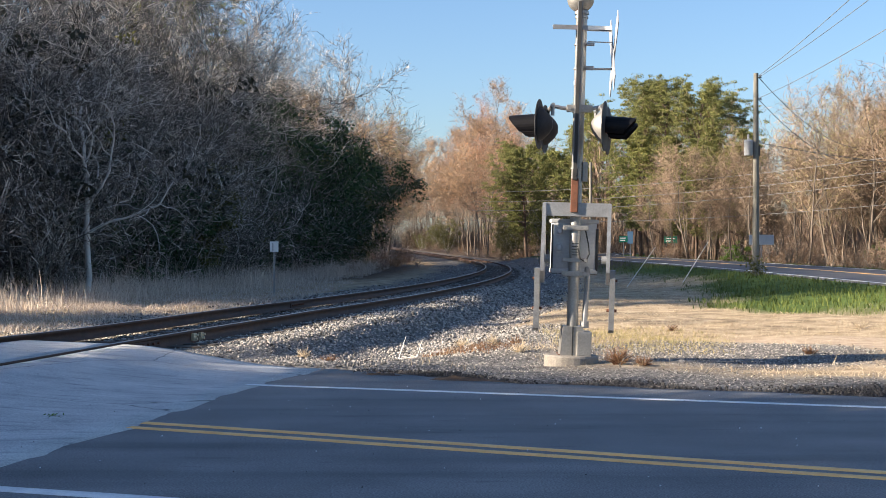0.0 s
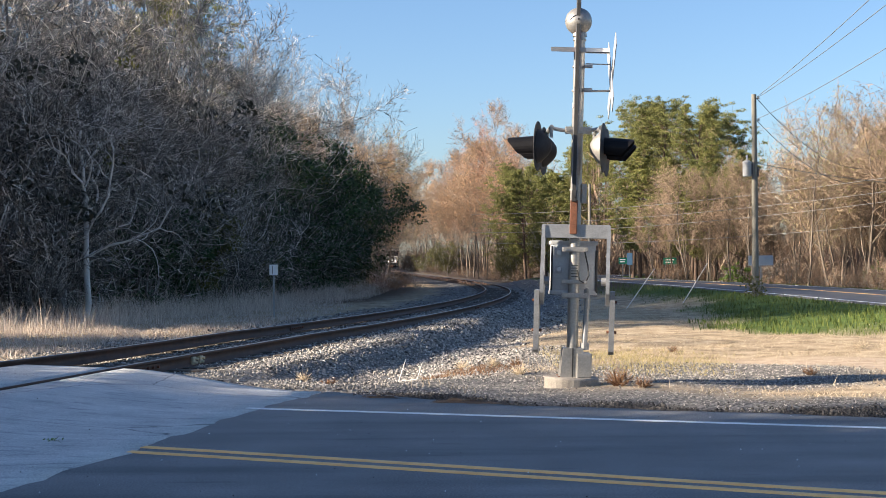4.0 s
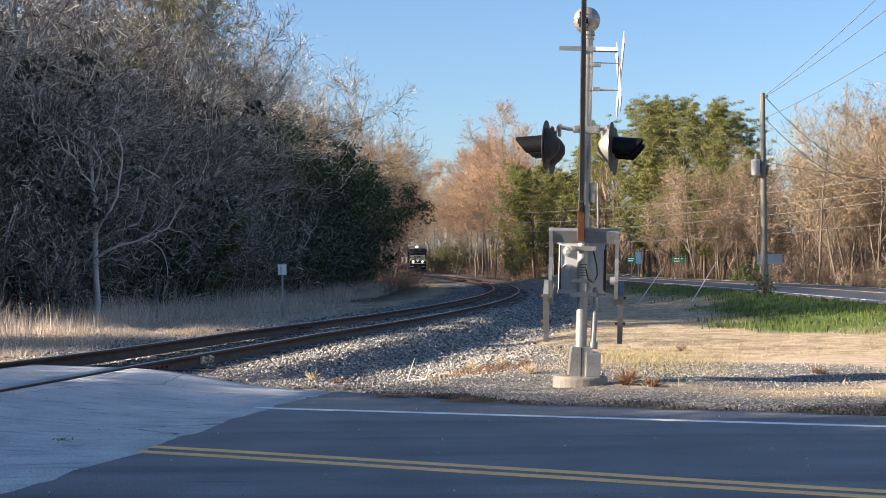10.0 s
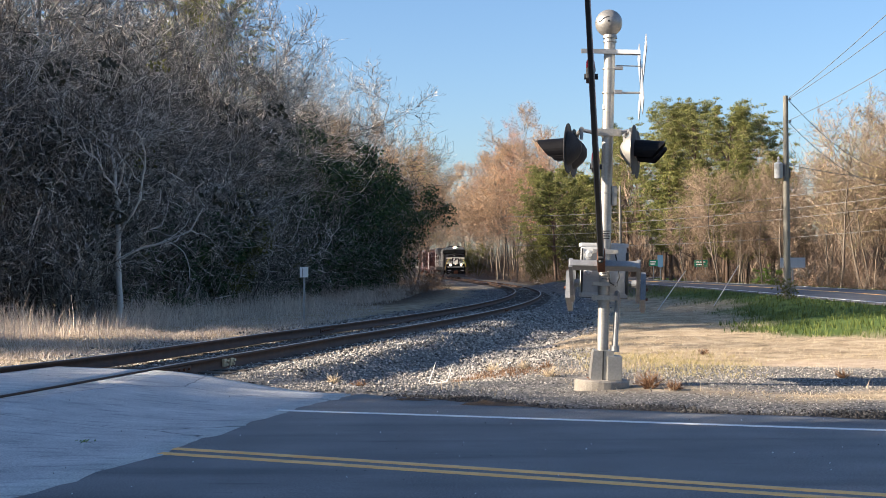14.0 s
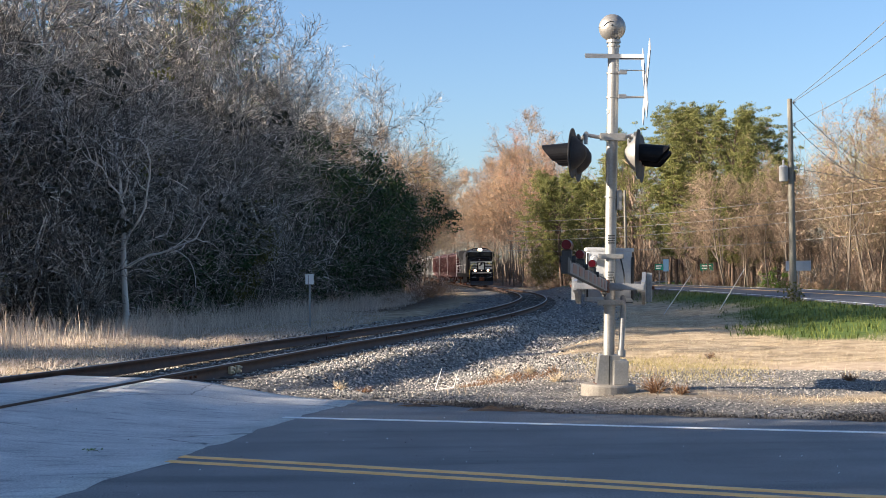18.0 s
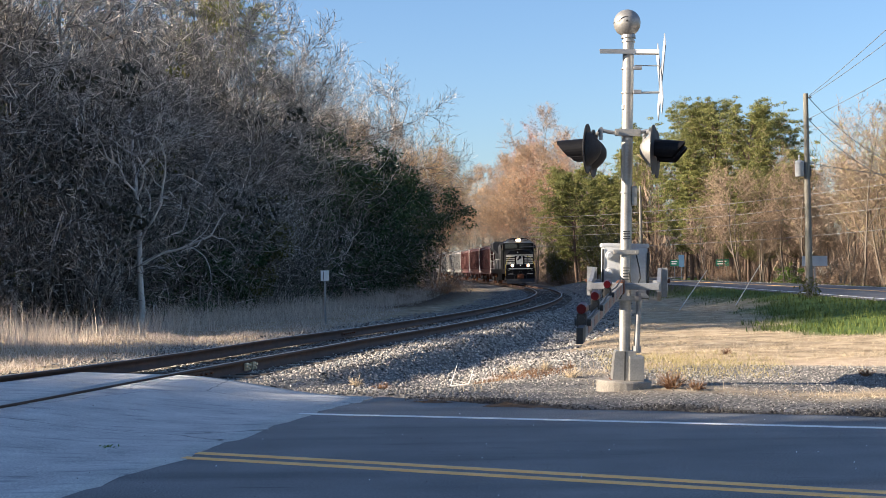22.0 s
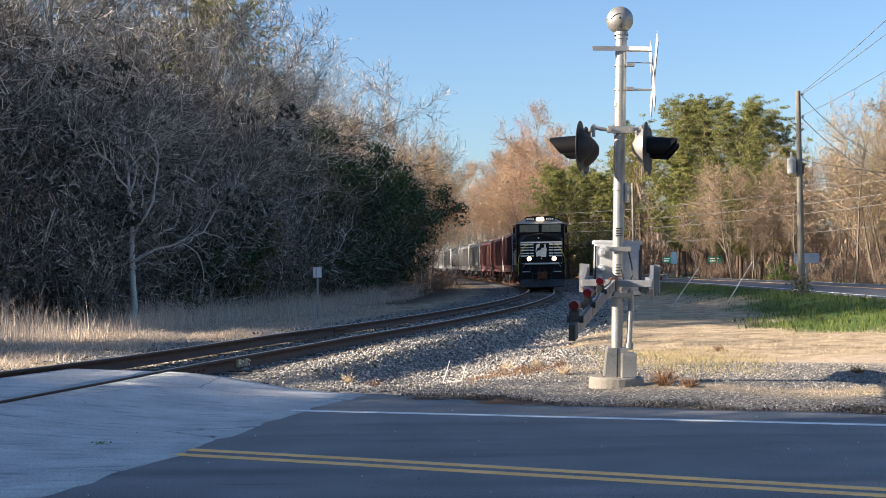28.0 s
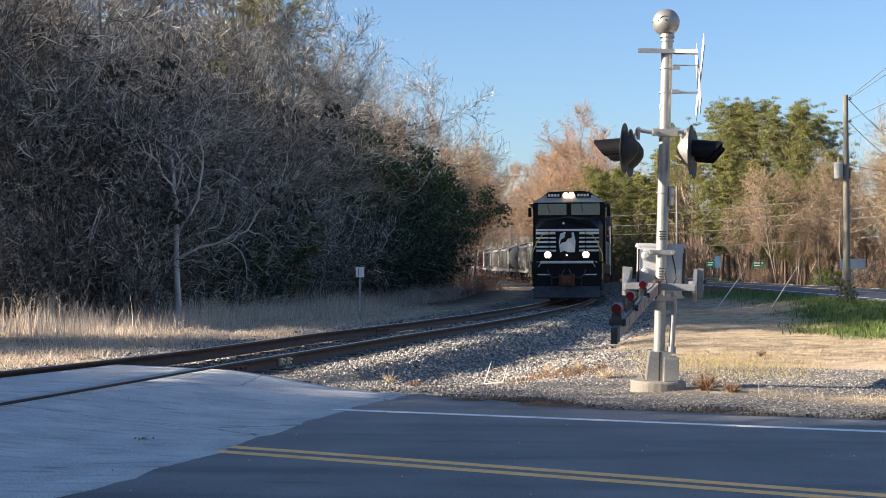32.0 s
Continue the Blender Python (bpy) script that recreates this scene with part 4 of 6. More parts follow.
def bush(seed, h, width, leaf_mat, label, leaf=0.07, count=3400, name="evergreen_bush", group="bushes at the woods' edge", aspect=0.5):
    """A dense evergreen that reaches the ground: stems, twigs and clustered leaves."""
    t = Tree(seed)
    clusters = []
    for k in range(7):
        a = 6.28 * k / 7 + t.r.uniform(0, 0.6)
        d = np.array([math.cos(a) * 0.35, math.sin(a) * 0.35, 1.0])
        for q, e, rr in t.limb(0 if k == 0 else 1, (0.1 * math.cos(a), 0.1 * math.sin(a), -0.1), d / np.linalg.norm(d), h * t.r.uniform(0.7, 1.0), 0.05, 6, 0.12, 0.02, 0.25):
            for _ in range(4):
                u = q[2] / h
                end = t.limb(2, q, t.side(e, t.r.uniform(0.8, 1.6)), width * 0.5 * t.r.uniform(0.3, 1.0) * (1.1 - 0.75 * u), 0.014, 3, 0.2, 0.0, 0.5)
                clusters += [c for c, _, _ in end]
    clusters = np.array(clusters)
    clusters[:, 2] = np.maximum(clusters[:, 2], 0.1)
    if aspect > 0.2:
        pads(t, clusters[t.r.integers(0, len(clusters), count // 40)], (0.18 * h / 4, 0.42 * h / 4), 40, (leaf * 0.6, leaf * 1.3), 0.8, 0.25, 0.6)
        t.leaf = [(*v[:2], max(v[2], 0.05), *v[3:]) for v in t.leaf]
    else:
        pick = clusters[t.r.integers(0, len(clusters), count)] + t.r.normal(0, 1, (count, 3)) * (0.20, 0.20, 0.16) * h / 4
        t.leaf = [(*c, leaf * t.r.uniform(0.6, 1.4)) for c in pick]
    return tree_object(name, t, [0, 1], [9, 2], BARK, TWIG, leaf_mat, aspect, label, "bush", group)


def brush(seed, h, twig, label, stems=9, name="bare_shrub", leaf_mat=None, buds=0):
    """A tangle of thin bare stems."""
    t = Tree(seed)
    for k in range(stems):
        a = t.r.uniform(0, 6.28)
        d = np.array([math.cos(a) * 0.6, math.sin(a) * 0.6, 1.0])
        for q, e, rr in t.limb(0, (t.r.normal(0, 0.012), t.r.normal(0, 0.012), -0.1), d / np.linalg.norm(d), h * t.r.uniform(0.6, 1.05), 0.022, 6, 0.16, 0.0, 0.3)[1:]:
            for _ in range(2):
                for q2, e2, r2 in t.limb(2, q, t.side(e, t.r.uniform(0.4, 1.0)), h * t.r.uniform(0.12, 0.3), 0.010, 3, 0.22, 0.02, 0.5)[1:]:
                    for _ in range(4):
                        end = t.limb(3, q2, t.side(e2, t.r.uniform(0.4, 1.1)), h * t.r.uniform(0.06, 0.18), 0.009, 2, 0.25, 0.0, 0.6)
                        for _ in range(buds):
                            t.leaf.append((*(end[-1][0] + t.r.normal(0, 0.08, 3)), 0.045))
    return tree_object(name, t, [0], [9, 2, 3], BARK, twig, leaf_mat, 0.6, label, "shrub", "shrubs of the woods")


PROTO = {
    "grey_a": bare_tree(31, 13, BARK, TWIG, label="tall bare grey tree with tangled fine twigs", limbs=15, low=0.12, twigs=3, wide=1.05),
    "grey_b": bare_tree(32, 12, BARK, TWIG, label="tall bare grey tree with spreading limbs", spread=1.0, limbs=16, low=0.1, twigs=3, wide=1.05),
    "grey_c": bare_tree(33, 10, BARK, TWIG, label="slender bare grey tree", trunk=0.10, low=0.2, twigs=3, wide=1.05),
    "brown_a": bare_tree(35, 11, BROWN_BARK, BROWN_TWIG, PALE_BUD, 2, 0.03, label="bare tree with brown twigs in the sun", limbs=14, low=0.15, twigs=3, fine=2, wide=1.15, trunk=0.10),
    "red": bare_tree(36, 13, BROWN_BARK, BROWN_TWIG, RED_BUD, 5, 0.045, label="maple with red spring buds", limbs=14, low=0.15, twigs=3, fine=2, wide=1.15, trunk=0.10),
    "orange": bare_tree(37, 12, BROWN_BARK, BROWN_TWIG, ORANGE_BUD, 5, 0.045, label="tree with orange-brown spring buds", limbs=14, low=0.15, twigs=3, fine=2, wide=1.15, trunk=0.10),
    "budding": bare_tree(38, 13, BROWN_BARK, BROWN_TWIG, FRESH_BUD, 4, 0.04, label="tree with pale yellow-green spring buds", limbs=14, low=0.15, twigs=3, fine=2, wide=1.15, trunk=0.10),
    "young_green": bare_tree(39, 12, BROWN_BARK, BROWN_TWIG, BRIGHT, 4, 0.045, label="slim tree with light green young leaves", limbs=14, twigs=3, fine=1, wide=1.15),
    "pine_a": pine_tree(41, 16, 0.38, "tall pine with a rounded green crown", "pines", 2.0, 0.27),
    "pine_b": pine_tree(42, 14, 0.25, "pine with a broad green crown", "pines", 2.0, 0.30),
    "pine_c": pine_tree(43, 11, 0.2, "young pine with a dense crown", "pines", 1.5, 0.26),
    "ever_a": bush(51, 5.2, 4.2, EVERGREEN, "dense dark evergreen reaching the ground", leaf=0.10, count=5200),
    "ever_c": bush(58, 9.5, 6.0, EVERGREEN, "tall dark evergreen at the edge of the woods", leaf=0.105, count=11000),
    "ever_b": bush(52, 3.2, 3.4, EVERGREEN, "low dark evergreen bush", count=3400, leaf=0.08),
    "olive": bush(53, 6.5, 4.0, OLIVE, "tangled thicket hung with dull green vines", count=4200, leaf=0.085, name="vine_thicket"),
    "dusky": thicket(56, 8.5, 5.0, DARK_TWIG, DUSKY, "high dark thicket of tangled vines and stems", 62, 1200),
    "vines": thicket(57, 7.0, 4.6, DARK_TWIG, OLIVE, "grey thicket of arching stems and hanging vines", 66, 500, 0.07),
    "crooked_a": crooked_tree(65, 11, PALE_BARK, "leaning bare tree with winding whitish limbs", (0.42, 0.0), 9, 0.13),
    "crooked_b": crooked_tree(66, 12, BARK, "bare tree with winding grey limbs", (-0.15, 0.1), 11, 0.12),
    "bright": bush(54, 2.6, 2.6, BRIGHT, "bright green leafy bush in the sun", count=3000, leaf=0.07, name="leafy_bush", group="bushes along the far road"),
    "cedar": bush(55, 4.6, 2.0, EVERGREEN, "small dark conical cedar", count=4000, leaf=0.06, name="cedar_tree"),
    "shade": bush(59, 9.0, 6.0, TWIG, "unseen high thicket of fine bare twigs, added to cast shade", count=1450, leaf=0.42, aspect=0.075, name="vine_thicket"),
    "brush_a": brush(61, 3.4, TWIG, "tangle of bare grey stems"),
    "brush_b": brush(62, 2.2, BROWN_TWIG, "tangle of bare brown stems", 9),
    "brush_c": brush(63, 4.6, TWIG, "high thicket of bare stems and vines", 10),
    "brush_d": brush(64, 2.4, BROWN_TWIG, "brown shrub with dead leaves", 7, leaf_mat=LITTER, buds=1),
}
USED = set()
PLACED = 0


def plant(kind, x, y, size=1.0, turn=None, tall=1.0):
    global PLACED
    PLACED += 1
    r = np.random.default_rng(900 + PLACED)
    m = pose(x, y, float(ground_z(np.array([x]), np.array([y]))[0]) - 0.05, r.uniform(-3, 3), r.uniform(-3, 3), r.uniform(0, 360) if turn is None else turn)
    if kind in USED:
        ob = copy_thing(PROTO[kind], m)
    else:
        USED.add(kind)
        ob = PROTO[kind]
        ob.matrix_basis = m
    ob.scale = (size, size, size * tall)
    return ob


def choose(r, table):
    names, w = zip(*table)
    w = np.array(w, float)
    return names[r.choice(len(names), p=w / w.sum())]


def belt(seed, n, s0, s1, o0, o1, table, size=(0.8, 1.2), min_gap=1.2):
    """Plants n pieces in a belt along the track: s0 to s1 along it, o0 to o1 to its right (negative: left)."""
    r = np.random.default_rng(seed)
    taken = []
    for _ in range(n * 6):
        if len(taken) >= n:
            break
        s, o = r.uniform(s0, s1), r.uniform(o0, o1)
        x, y, z, th = track(s)
        x, y = x + o * math.cos(th), y + o * math.sin(th)
        if any((x - a) ** 2 + (y - b) ** 2 < min_gap ** 2 for a, b in taken):
            continue
        taken.append((x, y))
        plant(choose(r, table), x, y, r.uniform(*size))


def patch(seed, n, x0, x1, y0, y1, table, size=(0.8, 1.2), min_gap=1.2):
    r = np.random.default_rng(seed)
    taken = []
    for _ in range(n * 6):
        if len(taken) >= n:
            break
        x, y = r.uniform(x0, x1), r.uniform(y0, y1)
        if any((x - a) ** 2 + (y - b) ** 2 < min_gap ** 2 for a, b in taken):
            continue
        taken.append((x, y))
        plant(choose(r, table), x, y, r.uniform(*size))


# woods left of the track: edge bushes, front trees, deeper trees
LEFT_EDGE = [("brush_a", 2), ("brush_c", 3), ("ever_b", 3.5), ("olive", 1.2), ("vines", 3)]
LEFT_FRONT = [("grey_a", 2), ("grey_b", 2), ("grey_c", 3), ("crooked_a", 2), ("crooked_b", 3), ("vines", 4), ("dusky", 2)]
LEFT_DEEP = [("grey_a", 4), ("grey_b", 4), ("crooked_b", 3), ("pine_a", 1.2), ("dusky", 3)]
belt(71, 28, 12, 84, -14, -10.5, LEFT_EDGE, (0.8, 1.3))
belt(72, 38, 10, 58, -17.5, -12.5, LEFT_FRONT, (0.9, 1.15), 1.4)
belt(102, 18, 58, 86, -17.5, -12.0, [("grey_a", 2), ("grey_b", 3), ("crooked_b", 3), ("brown_a", 1)], (1.0, 1.2), 1.4)
belt(73, 20, 12, 50, -26, -17, LEFT_DEEP, (1.05, 1.3), 1.9)
belt(103, 9, 50, 76, -26, -17, [("grey_a", 1), ("grey_b", 1), ("crooked_b", 1)], (1.0, 1.15), 1.9)
belt(98, 16, 8, 66, -16.5, -13, [("dusky", 2), ("vines", 1)], (0.6, 0.9), 2.2)
belt(74, 20, 46, 88, -14.5, -10.5, [("ever_a", 3), ("ever_b", 2), ("ever_c", 3), ("olive", 1)], (0.8, 1.05), 1.8)
belt(104, 12, 14, 48, -14.0, -11.0, [("ever_b", 2), ("ever_a", 1), ("olive", 1)], (0.6, 1.0), 2.2)
belt(75, 34, 90, 150, -15, -7.5, [("brown_a", 5), ("budding", 1), ("orange", 1), ("crooked_b", 1)], (0.8, 1.05), 1.8)
belt(76, 10, 100, 260, -24, -14, [("brown_a", 4), ("budding", 2)], (1.1, 1.3), 2.5)
belt(77, 26, 150, 300, -12, -5.5, [("brown_a", 4), ("budding", 2), ("orange", 1)], (1.05, 1.35), 2.3)
belt(92, 24, 75, 260, -26, -16, [("dusky", 1)], (1.2, 1.55), 2.8)
belt(99, 28, 84, 200, -17, -9, [("dusky", 4), ("brush_c", 1)], (0.7, 0.95), 2.2)
belt(101, 16, 7, 60, -21, -16.5, [("dusky", 1)], (1.1, 1.3), 2.4)
# single trees that stand out at the woods' front
for kind, sz, al, off, turn in (("crooked_a", 0.8, 14.5, -10.2, 0), ("crooked_a", 0.85, 13, -13.4, 150), ("crooked_a", 0.9, 16, -11.6, 60), ("crooked_b", 0.95, 27, -11.6, 40), ("crooked_a", 0.8, 31, -11.6, 330), ("crooked_a", 0.75, 38, -11.3, 20),
                               ("crooked_b", 0.8, 23, -11.2, 110), ("crooked_a", 0.7, 46, -11.2, 250)):
    tx, ty, tz, tt = track(al)
    plant(kind, float(tx + off * math.cos(tt)), float(ty + off * math.sin(tt)), sz, turn)
# the last pine is out of view, added to shade the right verge
for px, py, sz in ((-20.3, 56.0, 1.1), (-14.1, 73.0, 1.0), (-25.5, 30.0, 1.0)):
    plant("pine_a", px, py, sz)
belt(105, 9, 42, 74, -12.6, -11.0, [("ever_c", 3), ("ever_a", 1)], (0.8, 1.05), 2.4)
belt(106, 8, 24, 44, -11.6, -10.2, [("ever_b", 2), ("ever_a", 1), ("olive", 1)], (0.5, 0.85), 2.0)
# off to the left, where the woods begin: unseen, added to shade the verge and the woods' front
patch(93, 8, -38, -21, 34, 40, [("dusky", 1)], (1.2, 1.45), 2.2)
patch(100, 7, -22, -15.6, 24.2, 25.8, [("shade", 1)], (0.75, 0.9), 0.9)
patch(86, 8, -46, -26, 31, 40, [("grey_a", 1), ("pine_b", 3), ("grey_b", 1)], (1.0, 1.25), 2.2)
# right of the track beyond the bend
belt(78, 17, 140, 270, 6, 14, [("orange", 5), ("red", 3), ("brown_a", 1)], (1.35, 1.65), 2.2)
belt(79, 24, 100, 260, 5, 9, [("brush_b", 4), ("brush_d", 3), ("olive", 1)], (0.6, 1.1), 1.4)
belt(94, 20, 80, 138, 4.8, 6.6, [("brush_d", 3), ("brush_b", 3), ("olive", 1.2), ("bright", 0.5)], (0.45, 0.85), 1.3)
belt(96, 30, 48, 170, -9.5, -5.2, [("brush_b", 3), ("brush_d", 3), ("brush_a", 1)], (0.3, 0.65), 1.2)
belt(87, 3, 118, 140, 6.5, 7.5, [("cedar", 1)], (0.8, 1.2), 3)
belt(80, 16, 290, 400, -16, 20, [("orange", 2), ("brown_a", 5), ("budding", 1)], (1.3, 1.7), 3.0)
# tall orange and red budding trees at the bend
for kind, px, py, sz in (("orange", 4.9, 163.0, 1.2), ("orange", 4.3, 178.0, 1.25), ("red", 6.0, 168.0, 1.15), ("orange", 3.0, 190.0, 1.25), ("red", 5.4, 182.0, 1.2), ("brown_a", 8.0, 172.0, 1.15)):
    plant(kind, px, py, sz)
# pines and woods beyond the far road
for kind, px, py, sz in (("pine_a", 16.4, 119.0, 0.98), ("pine_b", 19.4, 107.0, 1.02), ("pine_b", 21.8, 110.0, 1.0), ("pine_a", 18.2, 113.0, 0.97), ("pine_b", 16.6, 150.0, 1.22), ("pine_b", 15.2, 138.0, 1.0),
                         ("pine_a", 22.9, 116.0, 0.92), ("pine_b", 17.9, 121.0, 1.02), ("pine_c", 17.0, 108.0, 0.9), ("pine_c", 20.6, 104.0, 0.85), ("pine_b", 20.8, 121.0, 1.02), ("pine_c", 18.6, 101.0, 0.85), ("pine_c", 22.4, 103.0, 0.95), ("pine_c", 16.0, 112.0, 0.98), ("pine_b", 13.9, 145.0, 0.98)):
    plant(kind, px, py, 0.95 * sz)
for kind, px, py, sz in (("pine_c", 6.9, 118.0, 0.82), ("pine_c", 7.9, 128.0, 0.92), ("pine_b", 9.4, 140.0, 0.82), ("pine_c", 10.6, 136.0, 0.95), ("pine_b", 11.9, 148.0, 0.80), ("pine_c", 8.3, 112.0, 0.72), ("pine_b", 7.4, 150.0, 0.86)):
    plant(kind, px, py, sz)
patch(90, 32, 15.3, 26, 94, 103, [("brown_a", 6), ("budding", 1), ("brush_c", 1), ("brush_d", 3)], (0.4, 0.7), 1.2)
patch(83, 44, 22, 48, 78, 110, [("brown_a", 6), ("orange", 2), ("budding", 5), ("young_green", 1.0), ("red", 1)], (0.62, 0.86), 1.7)
patch(84, 62, 19.5, 36, 62, 100, [("brush_b", 4), ("brush_d", 4), ("brown_a", 3), ("orange", 1), ("bright", 1.0)], (0.6, 1.1), 1.1)
plant("pine_c", 31, 88, 1.15)
plant("pine_c", 27.5, 70, 1.0)


# deep woods behind the single trees: many thin stems and twigs
def deep_woods(name, seed, regions, twig, label):
    r = np.random.default_rng(seed)
    V, k = [], 0
    for n, x0, x1, y0, y1, h, brushy in regions:
        per = 130
        cx, cy = np.repeat(r.uniform(x0, x1, n), per), np.repeat(r.uniform(y0, y1, n), per)
        hh = np.repeat(h * r.uniform(0.75, 1.1, n), per)
        f = r.uniform(0.0, 1.0, n * per)
        wide = hh * 0.22 * np.sin(np.clip(f, 0.05, 0.97) * np.pi) ** 0.7
        a, b = r.uniform(0, 6.28, n * per), np.sqrt(r.uniform(0, 1, n * per))
        p = np.stack([cx + np.cos(a) * wide * b, cy + np.sin(a) * wide * b, f * hh - 0.8], 1)
        d = np.stack([np.cos(a) * 0.6, np.sin(a) * 0.6, np.ones(n * per)], 1) + r.normal(0, 0.4, (n * per, 3))
        d *= (r.uniform(0.5, 1.7, n * per) / np.linalg.norm(d, axis=1))[:, None]
        e = np.cross(d, r.normal(0, 1, (n * per, 3)))
        e *= (r.uniform(0.014, 0.035, n * per) / np.linalg.norm(e, axis=1))[:, None]
        V.append(np.stack([p - e, p + e, p + d + e * 0.4, p + d - e * 0.4], 1).reshape(-1, 3))
        k = n * brushy
        p = np.stack([r.uniform(x0, x1, k), r.uniform(y0, y1, k), r.uniform(-0.8, 1.0, k)], 1)
        p[:, 2] += r.uniform(0, 1, k) ** 2 * 3.5
        d = r.normal(0, 0.5, (k, 3)) + (0, 0, 1)
        d *= (r.uniform(0.7, 2.0, k) / np.linalg.norm(d, axis=1))[:, None]
        e = np.cross(d, r.normal(0, 1, (k, 3)))
        e *= (r.uniform(0.02, 0.06, k) / np.linalg.norm(e, axis=1))[:, None]
        V.append(np.stack([p - e, p + e, p + d + e * 0.4, p + d - e * 0.4], 1).reshape(-1, 3))
        tx, ty, th = cx[::per], cy[::per], hh[::per]
        for g in ((1, 0), (0, 1)):
            w = np.stack([np.full(n, 0.055 * g[0]), np.full(n, 0.055 * g[1]), np.zeros(n)], 1)
            p, q = np.stack([tx, ty, np.full(n, -1.0)], 1), np.stack([tx + 0.4, ty, th * 0.85], 1)
            V.append(np.stack([p - w, p + w, q + w * 0.3, q - w * 0.3], 1).reshape(-1, 3))
    v = np.concatenate(V)
    return tagged(new(name, raw_mesh(name, v, np.arange(len(v)).reshape(-1, 4), twig)), label, kind="stuff")


deep_woods("deep_woods", 301, [(90, -36, -19, 42, 80, 10.5, 60), (150, -45, -24, 40, 130, 15, 60), (90, -40, -18, 130, 320, 16, 50)], TWIG, "depth of the bare woods left of the track")
deep_woods("deep_woods", 302, [(120, 34, 60, 70, 130, 12, 170), (150, 15, 60, 128, 160, 13, 120), (90, 8, 24, 190, 300, 18, 80), (45, -60, -28, 410, 440, 24, 100), (55, -18, 40, 410, 440, 24, 100)], BROWN_TWIG, "brown depth of the woods beyond the far road")
deep_woods("far_brush", 303, [(45, -48, -20, 305, 330, 10, 200), (55, -10, 25, 300, 330, 11, 200)], FAR_TWIG, "dark brown brush at the end of the clearing")


# unseen woods added along the near side of the road, left of the camera, to shade the road
def shade_row(seed, n, u0, u1, v0, v1, reach=13.1):
    """High thickets along the road, each of the height whose shade ends near the far edge of the road."""
    r = np.random.default_rng(seed)
    for k in range(n):
        u, v = u0 + (u1 - u0) * (k + r.uniform(0, 1)) / n, r.uniform(v0, v1)
        plant("shade", u * UX + v * VX, u * UY + v * VY, (reach - v) / 12.6 * r.uniform(0.93, 1.03))


shade_row(85, 22, -75, -13, -6, -3)
shade_row(88, 22, -52, -14, -2, 1.0)
shade_row(97, 14, -42, -13.5, 0, 3.0)
shade_row(91, 14, -28, -13.5, 2.5, 4.2)


# ---- crossing signal with its gate ----
signal = thing("crossing_signal", pose(1.548, 16.9, 0.0, 0, 1.8, 0), "silver railway crossing signal with a lowering gate arm", "crossing signal")
part("foundation", Shape().lathe([(0.0, -0.3), (0.34, -0.3), (0.34, 0.10), (0.32, 0.12), (0.0, 0.12)], 28), CONCRETE, signal, "weathered round concrete foundation")
ped = Shape()
ped.prism([(-0.185, 0.065), (0.185, 0.065), (0.185, 0.09), (0.155, 0.11), (0.125, 0.46), (0.115, 0.48), (-0.115, 0.48), (-0.125, 0.46), (-0.155, 0.11), (-0.185, 0.09)], -0.15, 0.15)
part("pedestal", ped, SILVER, signal, "silver cast junction base")
part("junction_box", Shape().box(0.045, 0.225, -0.215, 0.10, 0.11, 0.42, b=0.012).box(0.05, 0.22, -0.225, -0.213, 0.13, 0.40, b=0.004), SILVER, signal)
part("pipe", Shape().tube((0, 0, 0.46), (0, 0, 4.40), 0.070, n=24), SILVER, signal, "silver painted steel pipe", True)
for z, h in ((1.13, 0.06), (1.30, 0.05), (1.70, 0.06), (3.18, 0.09), (3.68, 0.02), (3.98, 0.02), (4.32, 0.02), (2.44, 0.02)):
    c = Shape().tube((0, 0, z - h / 2), (0, 0, z + h / 2), 0.083, n=24)
    if h > 0.04:
        c.box(-0.16, 0.16, -0.09, -0.06, z - h / 2, z + h / 2, b=0.006).tube((-0.13, -0.12, z), (-0.13, -0.08, z), 0.022, n=8).tube((0.13, -0.12, z), (0.13, -0.08, z), 0.022, n=8)
    part("clamp", c, SILVER, signal)
bell = part("bell", Shape().lathe([(0.0, -0.165)] + [(0.168 * math.cos(a), 0.168 * math.sin(a)) for a in np.linspace(-1.45, 1.5, 15)] + [(0.0, 0.168)], 28, pose(-0.02, 0, 4.55)), SILVER, signal, "round silver bell housing", True)
part("bell_seam", Shape().line([(-0.19, -0.02, 4.545), (-0.135, -0.13, 4.548), (-0.10, -0.148, 4.585), (-0.06, -0.158, 4.602), (-0.02, -0.164, 4.600)], 0.005), CABLE, bell)
part("bell_bolt", Shape().tube((-0.035, -0.155, 4.55), (-0.035, -0.178, 4.55), 0.012, n=8), CABLE, bell)
part("bell_neck", Shape().lathe([(0.09, 4.36), (0.085, 4.40), (0.06, 4.42)], 20), SILVER, bell)
part("sticker", Shape().box(-0.074, -0.05, -0.058, -0.02, 3.47, 3.53), WHITE, signal)
for k in range(5):
    part("label_bar", Shape().box(-0.040, 0.045 - 0.008 * (k % 2), -0.0735, -0.06, 1.36 + 0.035 * k, 1.369 + 0.035 * k), CABLE, signal)
part("base_seam", Shape().box(-0.012, 0.004, -0.156, -0.148, 0.07, 0.48), CABLE, signal)
for x in (-0.165, 0.165):
    for y in (-0.12, 0.12):
        part("anchor_bolt", Shape().tube((x, y, 0.06), (x, y, 0.13), 0.016, n=8), RUST, signal)
for k in range(4):
    part("label_bar", Shape().box(-0.045, 0.045, -0.0735, -0.06, 1.86 + 0.03 * k, 1.872 + 0.03 * k), CABLE, signal)
